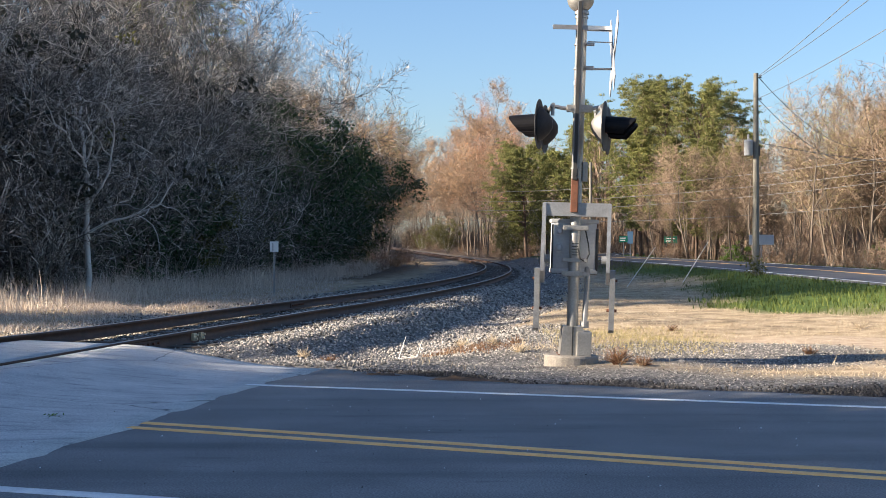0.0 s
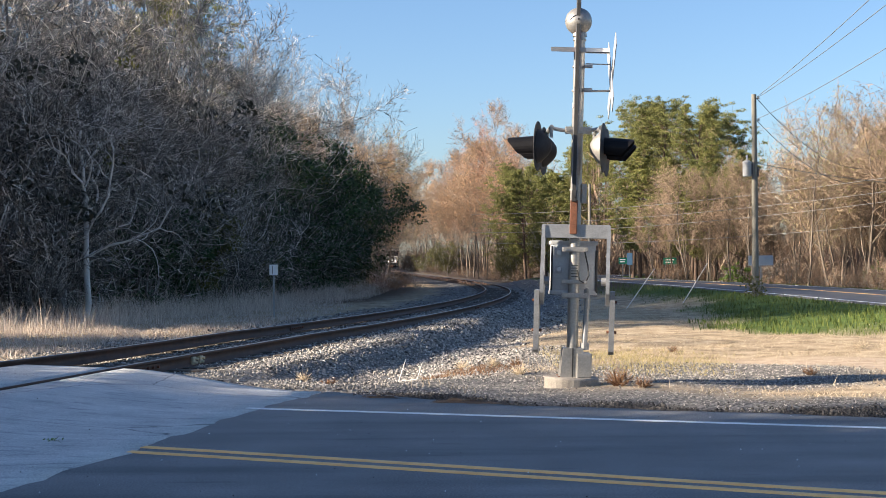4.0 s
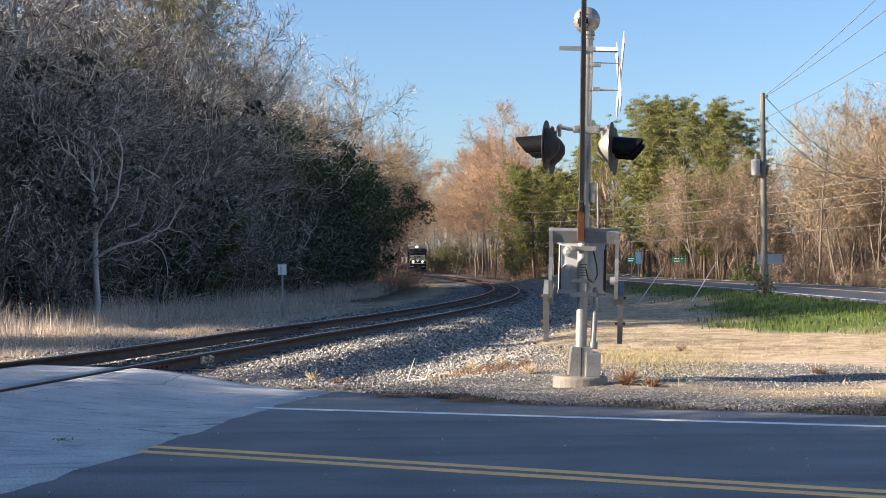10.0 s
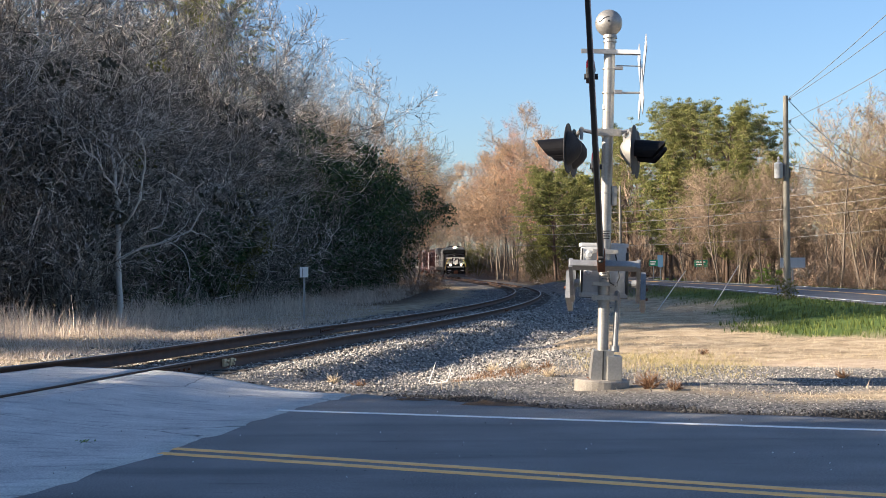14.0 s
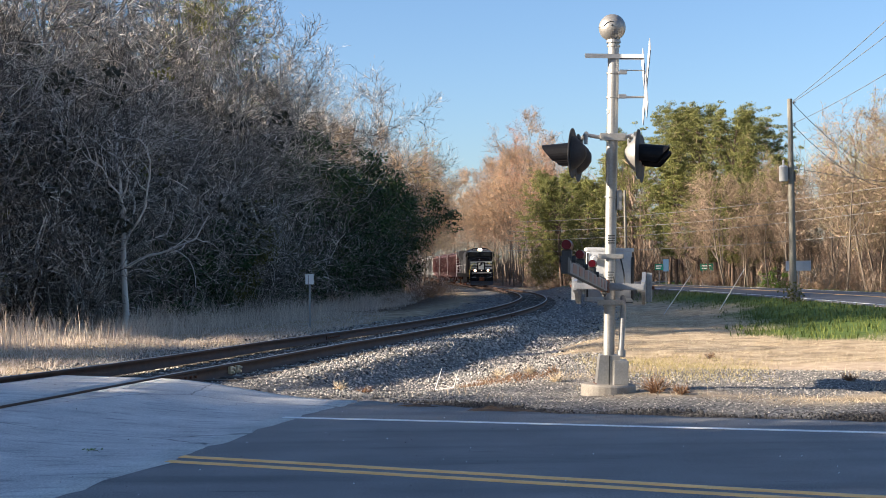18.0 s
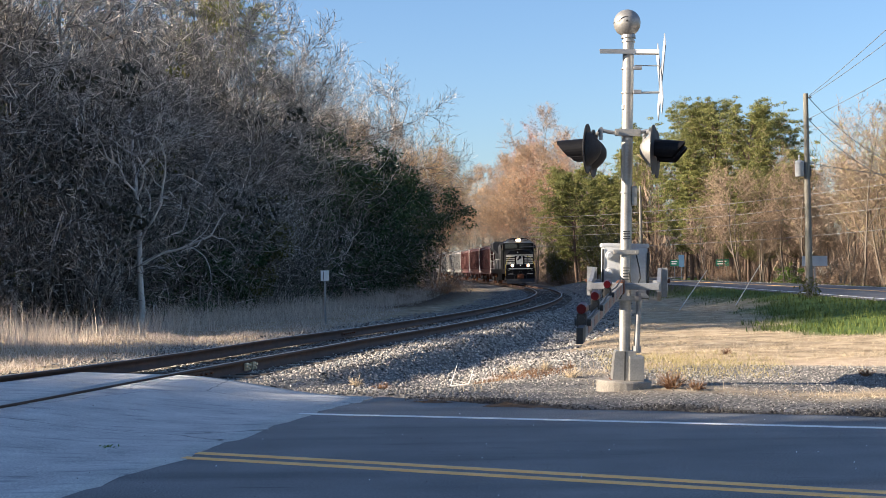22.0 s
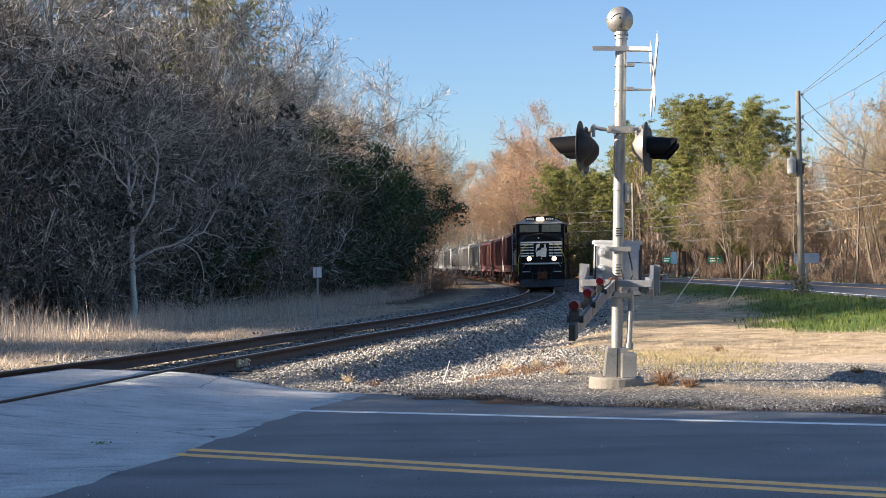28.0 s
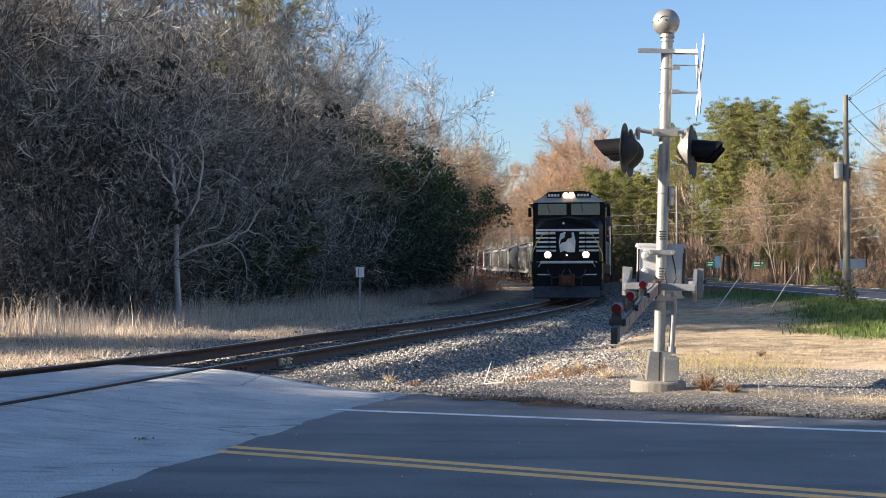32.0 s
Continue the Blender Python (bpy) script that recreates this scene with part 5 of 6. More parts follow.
part("small_box", Shape().box(0.065, 0.13, -0.05, 0.05, 2.28, 2.52, b=0.006), SILVER, signal)


# flashing lamps: two facing either way along the road
# dark disc colour, also put on the left lamps' domes as their shade
DISC_AND_SHADED_DOME = surface("dark_disc_and_shaded_dome", (0.022, 0.022, 0.024), (0.045, 0.045, 0.048), 0.65, bump=0.05, gloss=0.2)


def flasher(x, y, z, way):
    """A lamp that faces along x (way 1) or against it: dome, background disc, lens and hood."""
    m = pose(x, y, z, 0, 0, -14) @ Matrix(((0, 0, way, 0), (1, 0, 0, 0), (0, 1, 0, 0), (0, 0, 0, 1)))
    # domes: silver on the sunlit right, dark on the left for painted shade
    ob = part("flasher", Shape().lathe([(0.0, -0.165), (0.06, -0.16), (0.12, -0.12), (0.19, -0.045), (0.21, -0.004), (0.0, -0.004)], 24, m), SILVER if way > 0 else DISC_AND_SHADED_DOME, signal, "flashing lamp with a hood and round background", True)
    part("background", Shape().lathe([(0.09, 0.010), (0.303, -0.005), (0.305, 0.001), (0.303, 0.006), (0.09, 0.022)], 36, m), DISC_AND_SHADED_DOME, ob, "round dark background disc")
    part("lens", Shape().lathe([(0.12, 0.014), (0.08, 0.03), (0.0, 0.036)], 20, m), RED_LENS, ob, "red lens")
    hood, v, f, n = Shape(), [], [], 20
    ring = [(0.128 * math.cos(a), 0.128 * math.sin(a)) for a in np.linspace(-0.75, math.pi + 0.75, n)]
    for k in (1.0, 0.95):
        for c, h in ring:
            v += [(c * k, h * k, 0.01), (c * k * 0.96, h * k * 0.94 - 0.02, 0.01 + 0.36 * (0.80 + 0.20 * max(-1.0, min(1.0, 1.4 * h / 0.128))))]
    j = 2 * n
    for i in range(n - 1):
        f += [(2 * i, 2 * i + 2, 2 * i + 3, 2 * i + 1), (j + 2 * i, j + 2 * i + 1, j + 2 * i + 3, j + 2 * i + 2), (2 * i + 1, 2 * i + 3, j + 2 * i + 3, j + 2 * i + 1)]
    part("hood", hood.add(v, f, m), BLACK, ob, "dark lamp hood")
    return ob


for way, x0 in ((-1, -0.45), (1, 0.35)):
    for y in (-0.33, 0.36):
        dx = (0.06 if y > 0 else -0.06) * (1 if way < 0 else 1)
        flasher(x0 + dx, y, 2.95, way)
        part("lamp_bracket", Shape().tube((x0 - 0.10 * way, y, 3.06), (x0 - 0.10 * way, y, 3.20), 0.022, n=8), GALV, signal)
    part("crossarm", Shape().tube((x0 - 0.10 * way, -0.36, 3.19), (x0 - 0.10 * way, 0.40, 3.19), 0.026, n=10), GALV, signal)
    part("arm_tube", Shape().line([(0.05 * way, -0.02, 3.17), ((x0 - 0.10 * way) * 0.6, -0.03, 3.185), (x0 - 0.10 * way, -0.03, 3.21)], 0.024, 8), GALV, signal)

# crossbuck blades seen edge on, with their rods
blade = surface("weathered_blade", (0.35, 0.36, 0.37), (0.55, 0.56, 0.57), 0.5, 0.4, bump=0.05)
for a, dx in ((42, 0.0), (-42, 0.02)):
    part("crossbuck_blade", Shape().box(-0.005, 0.005, -0.61, 0.61, -0.115, 0.115, pose(0.40 + dx, 0.05, 3.88, 0, 0, -2) @ pose(0, 0, 0, a, 0, 0)), blade, signal, "weathered crossbuck blade")
part("rod", Shape().tube((0.08, -0.02, 4.02), (0.39, 0.0, 4.02), 0.007, n=6), GALV, signal)
part("rod", Shape().tube((0.05, -0.02, 3.68), (0.40, 0.0, 3.69), 0.014, n=8).box(0.06, 0.16, -0.10, -0.05, 3.66, 3.71, b=0.006), GALV, signal)
part("rod_clamp", Shape().box(0.06, 0.16, -0.10, -0.05, 3.96, 4.00, b=0.006), GALV, signal)
part("sign_bracket", Shape().box(0.07, 0.37, -0.09, -0.07, 4.15, 4.21).box(0.07, 0.37, -0.09, -0.03, 4.15, 4.16), WHITE, signal, "flat white sign bracket")
part("sign_bracket", Shape().box(-0.36, 0.07, -0.095, -0.08, 4.155, 4.21).box(-0.36, 0.05, -0.09, 0.0, 4.20, 4.21), GALV, signal)

# mechanism case, conduit, cables
case = part("mechanism_case", Shape().box(-0.27, 0.28, 0.075, 0.44, 1.13, 1.80, b=0.03).box(-0.29, 0.30, 0.07, 0.45, 1.76, 1.81, b=0.012).box(-0.29, 0.30, 0.06, 0.30, 1.13, 1.19, b=0.015), CASE, signal, "pale grey gate mechanism case", True)
for z in (1.45, 1.66):
    part("cover_knob", Shape().tube((-0.19, 0.03, z), (-0.19, 0.08, z), 0.055, 0.06, 16).tube((-0.19, 0.0, z), (-0.19, 0.035, z), 0.03, 0.045, 12), CASE, case)
part("case_rim", Shape().box(-0.285, -0.262, 0.066, 0.074, 1.15, 1.74).box(-0.285, 0.295, 0.066, 0.074, 1.125, 1.142), CABLE, case)
part("case_seal", Shape().box(0.27, 0.302, 0.06, 0.10, 1.16, 1.70, b=0.01), CABLE, case)
part("conduit", Shape().line([(0.15, -0.02, 0.46), (0.15, -0.02, 0.56), (0.17, -0.02, 1.10), (0.17, 0.1, 1.2)], 0.035, 12).tube((0.15, -0.02, 0.46), (0.15, -0.02, 0.54), 0.055, n=12), GALV, signal)
part("cable", Shape().line([(0.13, 0.02, 1.68), (0.17, -0.01, 1.50), (0.18, -0.05, 1.38), (0.13, -0.11, 1.28), (0.06, -0.12, 1.32), (0.03, -0.1, 1.45)], 0.009), CABLE, signal)

# the moving gate: bracket, arm, counterweights, lamps; its axle lies along x
gate = part("gate_bracket", Shape().box(-0.41, 0.42, -0.70, -0.53, -0.035, 0.04, b=0.006), GALV, signal, "galvanised gate bracket")
for x0, x1 in ((-0.42, -0.375), (0.385, 0.43)):
    part("side_plate", Shape().prism_x([(-0.69, -0.05), (-0.69, 0.06), (-0.35, 0.10), (-0.05, 0.20), (0.22, 0.19), (0.30, 0.06), (0.30, -0.10), (0.15, -0.20), (-0.10, -0.20), (-0.35, -0.08)], x0, x1), GALV, gate, "galvanised side plate")
    part("axle_stub", Shape().tube((x0 + (0.045 if x0 < 0 else -0.06), 0, 0), (x1 + (0.06 if x0 < 0 else -0.045), 0, 0), 0.05, n=14), GALV, gate)
for x0, x1 in ((-0.49, -0.425), (0.435, 0.50)):
    w = part("counterweight", Shape().prism_x([(0.12, -0.16), (0.86, -0.08), (0.90, 0.0), (0.84, 0.10), (0.12, 0.20)], x0, x1), GALV, gate, "flat grey counterweight")
    for y in (0.25, 0.62):
        part("bolt", Shape().tube((x0 - 0.03, y, 0.02), (x1 + 0.03, y, 0.02), 0.018, n=6), RUST, w)
ARM = 6.55
# white arm greyed in the paint, standing in for its shaded side
ARM_PAINT = surface("shade_greyed_arm_paint", (0.17, 0.17, 0.172), (0.27, 0.27, 0.268), 0.6, scale=4, fine=40, bump=0.05)
ASIDE = pose(-0.03, 0, 0)  # the arm is bolted left of the bracket's middle
arm = part("gate_arm", Shape().add([(x, y, z) for y, hw, hh in ((-0.62, 0.035, 0.06), (-0.62 - ARM, 0.018, 0.045)) for x in (-hw, hw) for z in (-hh, hh)],
           [(0, 1, 3, 2), (4, 6, 7, 5), (0, 4, 5, 1), (2, 3, 7, 6), (0, 2, 6, 4), (1, 5, 7, 3)]), ARM_PAINT, gate, "tapered grey-white gate arm", at=ASIDE)
part("arm_bolt", Shape().box(-0.03, 0.03, -1.12, -0.98, -0.10, -0.07, b=0.008).tube((0, -1.05, -0.09), (0, -1.05, -0.125), 0.022, n=8), CABLE, gate, at=ASIDE)
part("arm_root", Shape().box(-0.045, 0.045, -1.0, -0.58, -0.075, 0.075, b=0.008), RUST, gate, "rusty arm socket", at=ASIDE)
part("arm_edge", Shape().add([(x, y, z) for y, hw, z0 in ((-1.0, 0.022, -0.066), (-0.63 - ARM, 0.014, -0.05)) for x in (-hw, hw) for z in (z0, z0 + 0.01)],
     [(0, 1, 3, 2), (4, 6, 7, 5), (0, 4, 5, 1), (2, 3, 7, 6), (0, 2, 6, 4), (1, 5, 7, 3)]), CABLE, gate, at=ASIDE)
# red darkened like the arm, with the same shade in the colour
RED_BAND = surface("red_reflective_band", (0.09, 0.012, 0.014), (0.15, 0.02, 0.022), 0.4, bump=0)
for k in range(8):
    y = -1.5 - 0.7 * k
    hw, hh = 0.036 - 0.0026 * (-y), 0.061 - 0.0023 * (-y)
    part("red_band", Shape().box(-hw - 0.002, hw + 0.002, y - 0.2, y + 0.2, -hh + 0.012, hh - 0.012), RED_BAND, gate, at=ASIDE)
for k, L in enumerate((3.3, 5.2, 6.75)):
    part("gate_lamp", Shape().box(-0.055, 0.02, -L - 0.05, -L + 0.06, 0.02, 0.13, b=0.012).tube((-0.07, -L, 0.06), (0.05, -L, 0.06), 0.026, n=10).tube((-0.018, -L - 0.07, 0.085), (-0.018, -L - 0.05, 0.085), 0.028, n=12), CABLE, gate, "black gate lamp body", at=ASIDE)
    part("gate_lens", Shape().tube((-0.018, -L - 0.075, 0.165), (-0.018, -L + 0.075, 0.165), 0.036, 0.044, 16), RED_LENS, gate, "red gate lamp", at=ASIDE)
part("arm_end", Shape().box(-0.024, 0.024, -0.66 - ARM, -0.40 - ARM, -0.058, 0.058, b=0.004), CABLE, gate, "black arm end cap", at=ASIDE)
part("arm_cable", Shape().line([(0.0, -0.7, 0.09), (0.01, -2.0, 0.07), (-0.01, -3.2, 0.075), (0.01, -4.4, 0.06), (0, -5.2, 0.065), (0.01, -6.0, 0.055), (0, -6.7, 0.06)], 0.009), CABLE, gate, at=ASIDE)


# ---- small things on the ground ----
def drop(x, y, dz=0.0):
    return Vector((x, y, float(ground_z(np.array([x]), np.array([y]))[0]) + dz))


twig_shape = Shape().line([(0, 0, 0.02), (0.25, 0.06, 0.07), (0.52, 0.02, 0.10), (0.80, 0.10, 0.06)], 0.012, 6)
branch = thing("fallen_branch", Matrix.Translation(drop(-0.95, 19.6)), "dead grey branch lying on the ballast", "branch")
part("stem", twig_shape, PALE_BARK, branch)
for a, b in (((0.25, 0.06, 0.07), (0.36, 0.0, 0.40)), ((0.52, 0.02, 0.10), (0.60, -0.08, 0.36)), ((0.40, 0.04, 0.09), (0.62, 0.22, 0.06))):
    part("side_twig", Shape().tube(a, b, 0.009, 0.004, 5), PALE_BARK, branch)
stick = part("driftwood_stick", Shape().line([(0, 0, 0.03), (0.16, 0.03, 0.045), (0.34, 0.0, 0.035)], 0.025, 7), PALE_BARK, None, at=Matrix.Translation(drop(-0.25, 20.2)))
tagged(stick, "bleached stick on the ballast", "stick")
soil = surface("dark_soil", (0.02, 0.014, 0.010), (0.07, 0.048, 0.033), 0.95, scale=9, fine=60, bump=0.9, size=0.02)


def mound(x, y, w, d, h, seed, label):
    r = np.random.default_rng(seed)
    n, k = 18, 6
    v = [(0, 0, h)]
    for j in range(1, k + 1):
        for i in range(n):
            a, f = 2 * math.pi * i / n, j / k * (1 + 0.12 * r.normal())
            v.append((w * f * math.cos(a), d * f * math.sin(a), h * (1 - (j / k) ** 1.5) * (1 + 0.2 * r.normal()) - 0.03 * (j == k)))
    f = [(0, 1 + i, 1 + (i + 1) % n) for i in range(n)]
    f += [(1 + (j - 1) * n + i, 1 + j * n + i, 1 + j * n + (i + 1) % n, 1 + (j - 1) * n + (i + 1) % n) for j in range(1, k) for i in range(n)]
    ob = part("dirt_mound", Shape().add(v, f), soil, None, at=Matrix.Translation(drop(x, y)) @ pose(0, 0, 0, 0, 0, -16), smooth=True)
    return tagged(ob, label, "soil")


mound(0.15, 15.05, 0.75, 0.28, 0.07, 4, "low heap of dark soil at the road edge")
mound(-0.75, 15.6, 0.45, 0.20, 0.05, 5, "low heap of dark soil at the road edge")


def tuft(x, y, h, mat, label, seed, n=90, spread=0.16):
    t = Tree(seed)
    for k in range(n):
        a = t.r.uniform(0, 6.28)
        t.limb(0 if k < 6 else 3, (t.r.normal(0, 0.02), t.r.normal(0, 0.02), 0), (math.cos(a) * t.r.uniform(0.2, 1.6), math.sin(a) * t.r.uniform(0.2, 1.6), 1), h * t.r.uniform(0.5, 1.1), 0.006, 3, 0.2, -0.05, 0.4)
    ob = tree_object("weed_clump", t, [0], [9, 3], BARK, mat, None, 0.5, label, "weed", "dry weeds on the verge")
    ob.matrix_basis = Matrix.Translation(drop(x, y, -0.01))


tuft(2.10, 16.55, 0.26, LITTER, "dead brown weed clump beside the signal foundation", 201, 140)
tuft(2.38, 16.4, 0.16, LITTER, "dead brown weed clump beside the signal foundation", 202)
for k, (x, y) in enumerate(((1.05, 20.6), (0.7, 20.2), (0.25, 21.4), (4.9, 18.3), (5.9, 17.3), (6.5, 19.6), (-1.6, 18.4), (-2.0, 18.9), (1.0, 18.6), (3.9, 23.5), (7.5, 24.5))):
    tuft(x, y, 0.15 + 0.03 * (k % 3), STRAW if k % 3 else LITTER, "dry weed clump on the gravel", 210 + k, 70)
sprig = Tree(230)
for k in range(3):
    sprig.limb(0, (0, 0, 0.01), (math.cos(k), math.sin(k), 0.15), 0.13, 0.003, 3, 0.2, -0.1, 0.5)
sprig.leaf = [(*(sprig.r.normal(0, 0.05, 2)), sprig.r.uniform(0.005, 0.025), 0.02) for _ in range(20)]
tree_object("leaf_sprig", sprig, [0], [9, 3], BARK, TWIG, BRIGHT, 0.5, "small green leafy sprig lying on the paving", "leaf", "").matrix_basis = pose(-3.35, 11.5, 0.055) @ Matrix.Scale(0.7, 4)


# low grass round the signal
def spot(cx, cy, rx, ry):
    return lambda x, y: np.clip(1.3 - np.hypot((x - cx) / rx, (y - cy) / ry) + 0.5 * (clumpy(x * 2, y * 2) - 0.5), 0, 1)


rg = np.random.default_rng(77)
x, y = scatter(3200, -0.8, 1.3, 18.2, 21.0, 31, spot(0.3, 19.6, 0.75, 0.9))
blades("dead_grass", x, y, ground_z(x, y), rg.uniform(0.03, 0.10, len(x)), rg.uniform(0.003, 0.006, len(x)), LITTER, "patch of dead brown grass on the gravel", 32, 2.0)
x, y = scatter(9000, 1.6, 5.0, 18.0, 25.5, 33, spot(2.9, 21.6, 1.4, 2.8))
blades("yellow_grass", x, y, ground_z(x, y), rg.uniform(0.03, 0.09, len(x)), rg.uniform(0.003, 0.006, len(x)), YELLOW_GRASS, "short yellowing grass behind the signal", 34, 1.6)


# pale chips and dark crumbs on the road and the crossing
def on_pavement(seed, n, u0, u1, v0, v1):
    r = np.random.default_rng(seed)
    u, v = r.uniform(u0, u1, n), r.uniform(v0, v1, n)
    x, y = u * UX + v * VX, u * UY + v * VY
    return x, y, hump(x, y) + 0.008


x, y, z = on_pavement(401, 150, -9, 6, 6.2, 14.0)
stones("road_chips", x, y, z, np.random.default_rng(402).uniform(0.003, 0.010, len(x)), WHITE_LINE, "pale stone chips on the road", 403)
x, y, z = on_pavement(404, 300, -9, 6, 6.2, 14.2)
stones("road_crumbs", x, y, z, np.random.default_rng(405).uniform(0.003, 0.007, len(x)), DARK_STONE, "dark crumbs of asphalt on the road", 406)


# ---- poles, wires, signs ----
def at_ground(x, y, rx=0, ry=0, rz=0):
    return pose(x, y, float(ground_z(np.array([x]), np.array([y]))[0]) - 0.03, rx, ry, rz)


PX, PY = 11.85, 52.0
pole = thing("utility_pole", at_ground(PX, PY), "weathered wooden utility pole with a transformer", "utility pole")
part("pole", Shape().tube((0, 0, -0.3), (0, 0, 7.78), 0.14, 0.092, 16), POLE_WOOD, pole, smooth=True)
tank = part("transformer", Shape().lathe([(0.0, 4.62), (0.15, 4.63), (0.165, 4.66), (0.165, 5.14), (0.175, 5.16), (0.165, 5.20), (0.09, 5.24), (0.0, 5.25)], 20, pose(-0.30, -0.05, 0)), CASE, pole, "pale grey transformer can", True)
part("bushing", Shape().lathe([(0.03, 5.24), (0.05, 5.29), (0.03, 5.34), (0.05, 5.39), (0.02, 5.46)], 10, pose(-0.30, -0.05, 0)), CASE, tank)
part("mounting_bracket", Shape().box(-0.16, -0.06, -0.08, 0.06, 4.70, 5.12, b=0.01), GREY_BLACK, tank)
part("cutout", Shape().box(0.08, 0.15, -0.08, 0.06, 4.62, 5.0, b=0.01), GREY_BLACK, pole)
for z in (7.6, 6.75, 5.1):
    part("insulator", Shape().lathe([(0.02, 0), (0.06, 0.02), (0.035, 0.06), (0.05, 0.09), (0.0, 0.11)], 10, pose(0.17, 0, z)).tube((0.05, 0, z + 0.03), (0.17, 0, z + 0.03), 0.015, n=6), CASE, pole)
vine = Tree(77)
for k in range(10):
    vine.limb(0, (np.cos(k) * 0.02, np.sin(k) * 0.02 - 0.2, 0), (0.4 * np.cos(k), 0.4 * np.sin(k), 1), 0.9, 0.012, 4, 0.2, 0, 0.5)
vine.leaf = [(*(vine.r.normal(0, 0.22, 2)), vine.r.uniform(0, 0.8), 0.06) for _ in range(260)]
tree_object("dry_vine", vine, [0], [2], BARK, TWIG, OLIVE, 0.6, "dry vine round the foot of the utility pole", "plant", "").matrix_basis = at_ground(PX, PY - 0.1)


def wire(a, b, sag, r, label):
    a, b = Vector(a), Vector(b)
    pts = [a.lerp(b, t) - Vector((0, 0, 4 * sag * t * (1 - t))) for t in np.linspace(0, 1, 25)]
    ob = part("wire", Shape().line(pts, r, 5), WIRE, None, label)
    return tagged(ob, category="wire", group="overhead wires")


WIRE = surface("grey_wire", (0.10, 0.10, 0.10), (0.2, 0.2, 0.2), 0.6, 0.3, bump=0)
pz = float(ground_z(np.array([PX]), np.array([PY]))[0])
for dz, tx, ty, tz, sag in ((7.6, 9.5, 14.0, 8.3, 0.3), (7.65, 8.9, 14.0, 8.7, 0.3), (6.8, 9.8, 14.0, 7.4, 0.4)):
    wire((PX + 0.1, PY, pz + dz), (tx, ty, tz), sag, 0.010, "thin overhead wire from the pole across the road")
for dz, tx, ty, tz in ((7.6, 24.0, 78.0, 6.8), (6.75, 24.0, 78.0, 5.9), (5.1, 30.0, 56.0, 4.9)):
    wire((PX + 0.1, PY, pz + dz), (tx, ty, tz), 0.7, 0.014, "overhead wire from the pole to the trees")
for z0, z1 in ((5.35, 5.9), (4.6, 5.2), (3.9, 4.7), (3.1, 3.5)):
    wire((2.0, 108.0, z0), (24.0, 66.0, z1), 0.5, 0.016, "long wire along the far road")
far_pole = thing("utility_pole", at_ground(10.4, 98.0), "distant wooden utility pole among the trees", "utility pole")
part("pole", Shape().tube((0, 0, -0.3), (0, 0, 7.0), 0.13, 0.09, 10), POLE_WOOD, far_pole)
for gx0, gy0, gx1, gy1, gz1 in ((7.0, 53.0, 8.3, 54.0, 1.25), (9.2, 53.0, 10.4, 54.0, 1.45)):
    guy = part("guy_marker", Shape().tube((gx0, gy0, float(ground_z(np.array([gx0]), np.array([gy0]))[0]) - 0.05), (gx1, gy1, gz1), 0.017, n=8), PALE_BARK, None, "pale leaning guy wire guard in the grass")
    tagged(guy, category="guy wire")


def sign(x, y, w, h, z, mat, label, posts=1, text=True, turn=0.0, post_mat=None):
    ob = thing("road_sign", at_ground(x, y, rz=turn), label, "sign")
    part("plate", Shape().box(-w / 2, w / 2, -0.012, 0.0, z, z + h, b=0.004), mat, ob)
    for k in range(posts):
        px = 0 if posts == 1 else (-0.32 + 0.64 * k) * w
        part("post", Shape().box(px - 0.03, px + 0.03, 0.002, 0.05, -0.2, z + h * 0.9), post_mat or GALV, ob)
    if text:
        for j in range(2):
            part("lettering_bar", Shape().box(-w * 0.36, w * (0.30 - 0.1 * j), -0.017, -0.013, z + h * (0.6 - 0.36 * j), z + h * (0.76 - 0.36 * j)), WHITE, ob)
    return ob


sign(17.0, 103.0, 1.0, 0.52, 1.35, GREEN_SIGN, "green road sign with unreadable white lettering", 2)
sign(12.9, 99.0, 0.62, 0.45, 1.2, GREEN_SIGN, "small green road sign", 1)
sign(13.6, 100.5, 0.42, 0.9, 1.1, BLUE_SIGN, "blue road sign beside the far road", 1, False)
sign(14.5, 62.5, 1.15, 0.46, 1.15, CASE, "pale blank back of a road sign", 1, False)
m = sign(-5.35, 42.0, 0.26, 0.32, 1.40, WHITE, "small white railway marker on a thin post", 1, False, 6)
part("marker_line", Shape().box(-0.05, -0.03, -0.016, -0.012, 1.42, 1.68), GREY_BLACK, m)


# ---- train ----
def truck_shape(axles, gap):
    t = Shape()
    n = len(axles)
    for sx in (-1, 1):
        t.box(sx * 0.98 - 0.08, sx * 0.98 + 0.08, axles[0] - 0.45, axles[-1] + 0.45, 0.45, 0.75, b=0.03)
        for a in axles:
            t.box(sx * 1.0 - 0.10, sx * 1.0 + 0.10, a - 0.22, a + 0.22, 0.32, 0.70, b=0.03)
    c = (axles[0] + axles[-1]) / 2
    t.box(-0.95, 0.95, c - 0.2 + 0.42 * (n == 3), c + 0.2 + 0.42 * (n == 3), 0.55, 0.85)
    return t


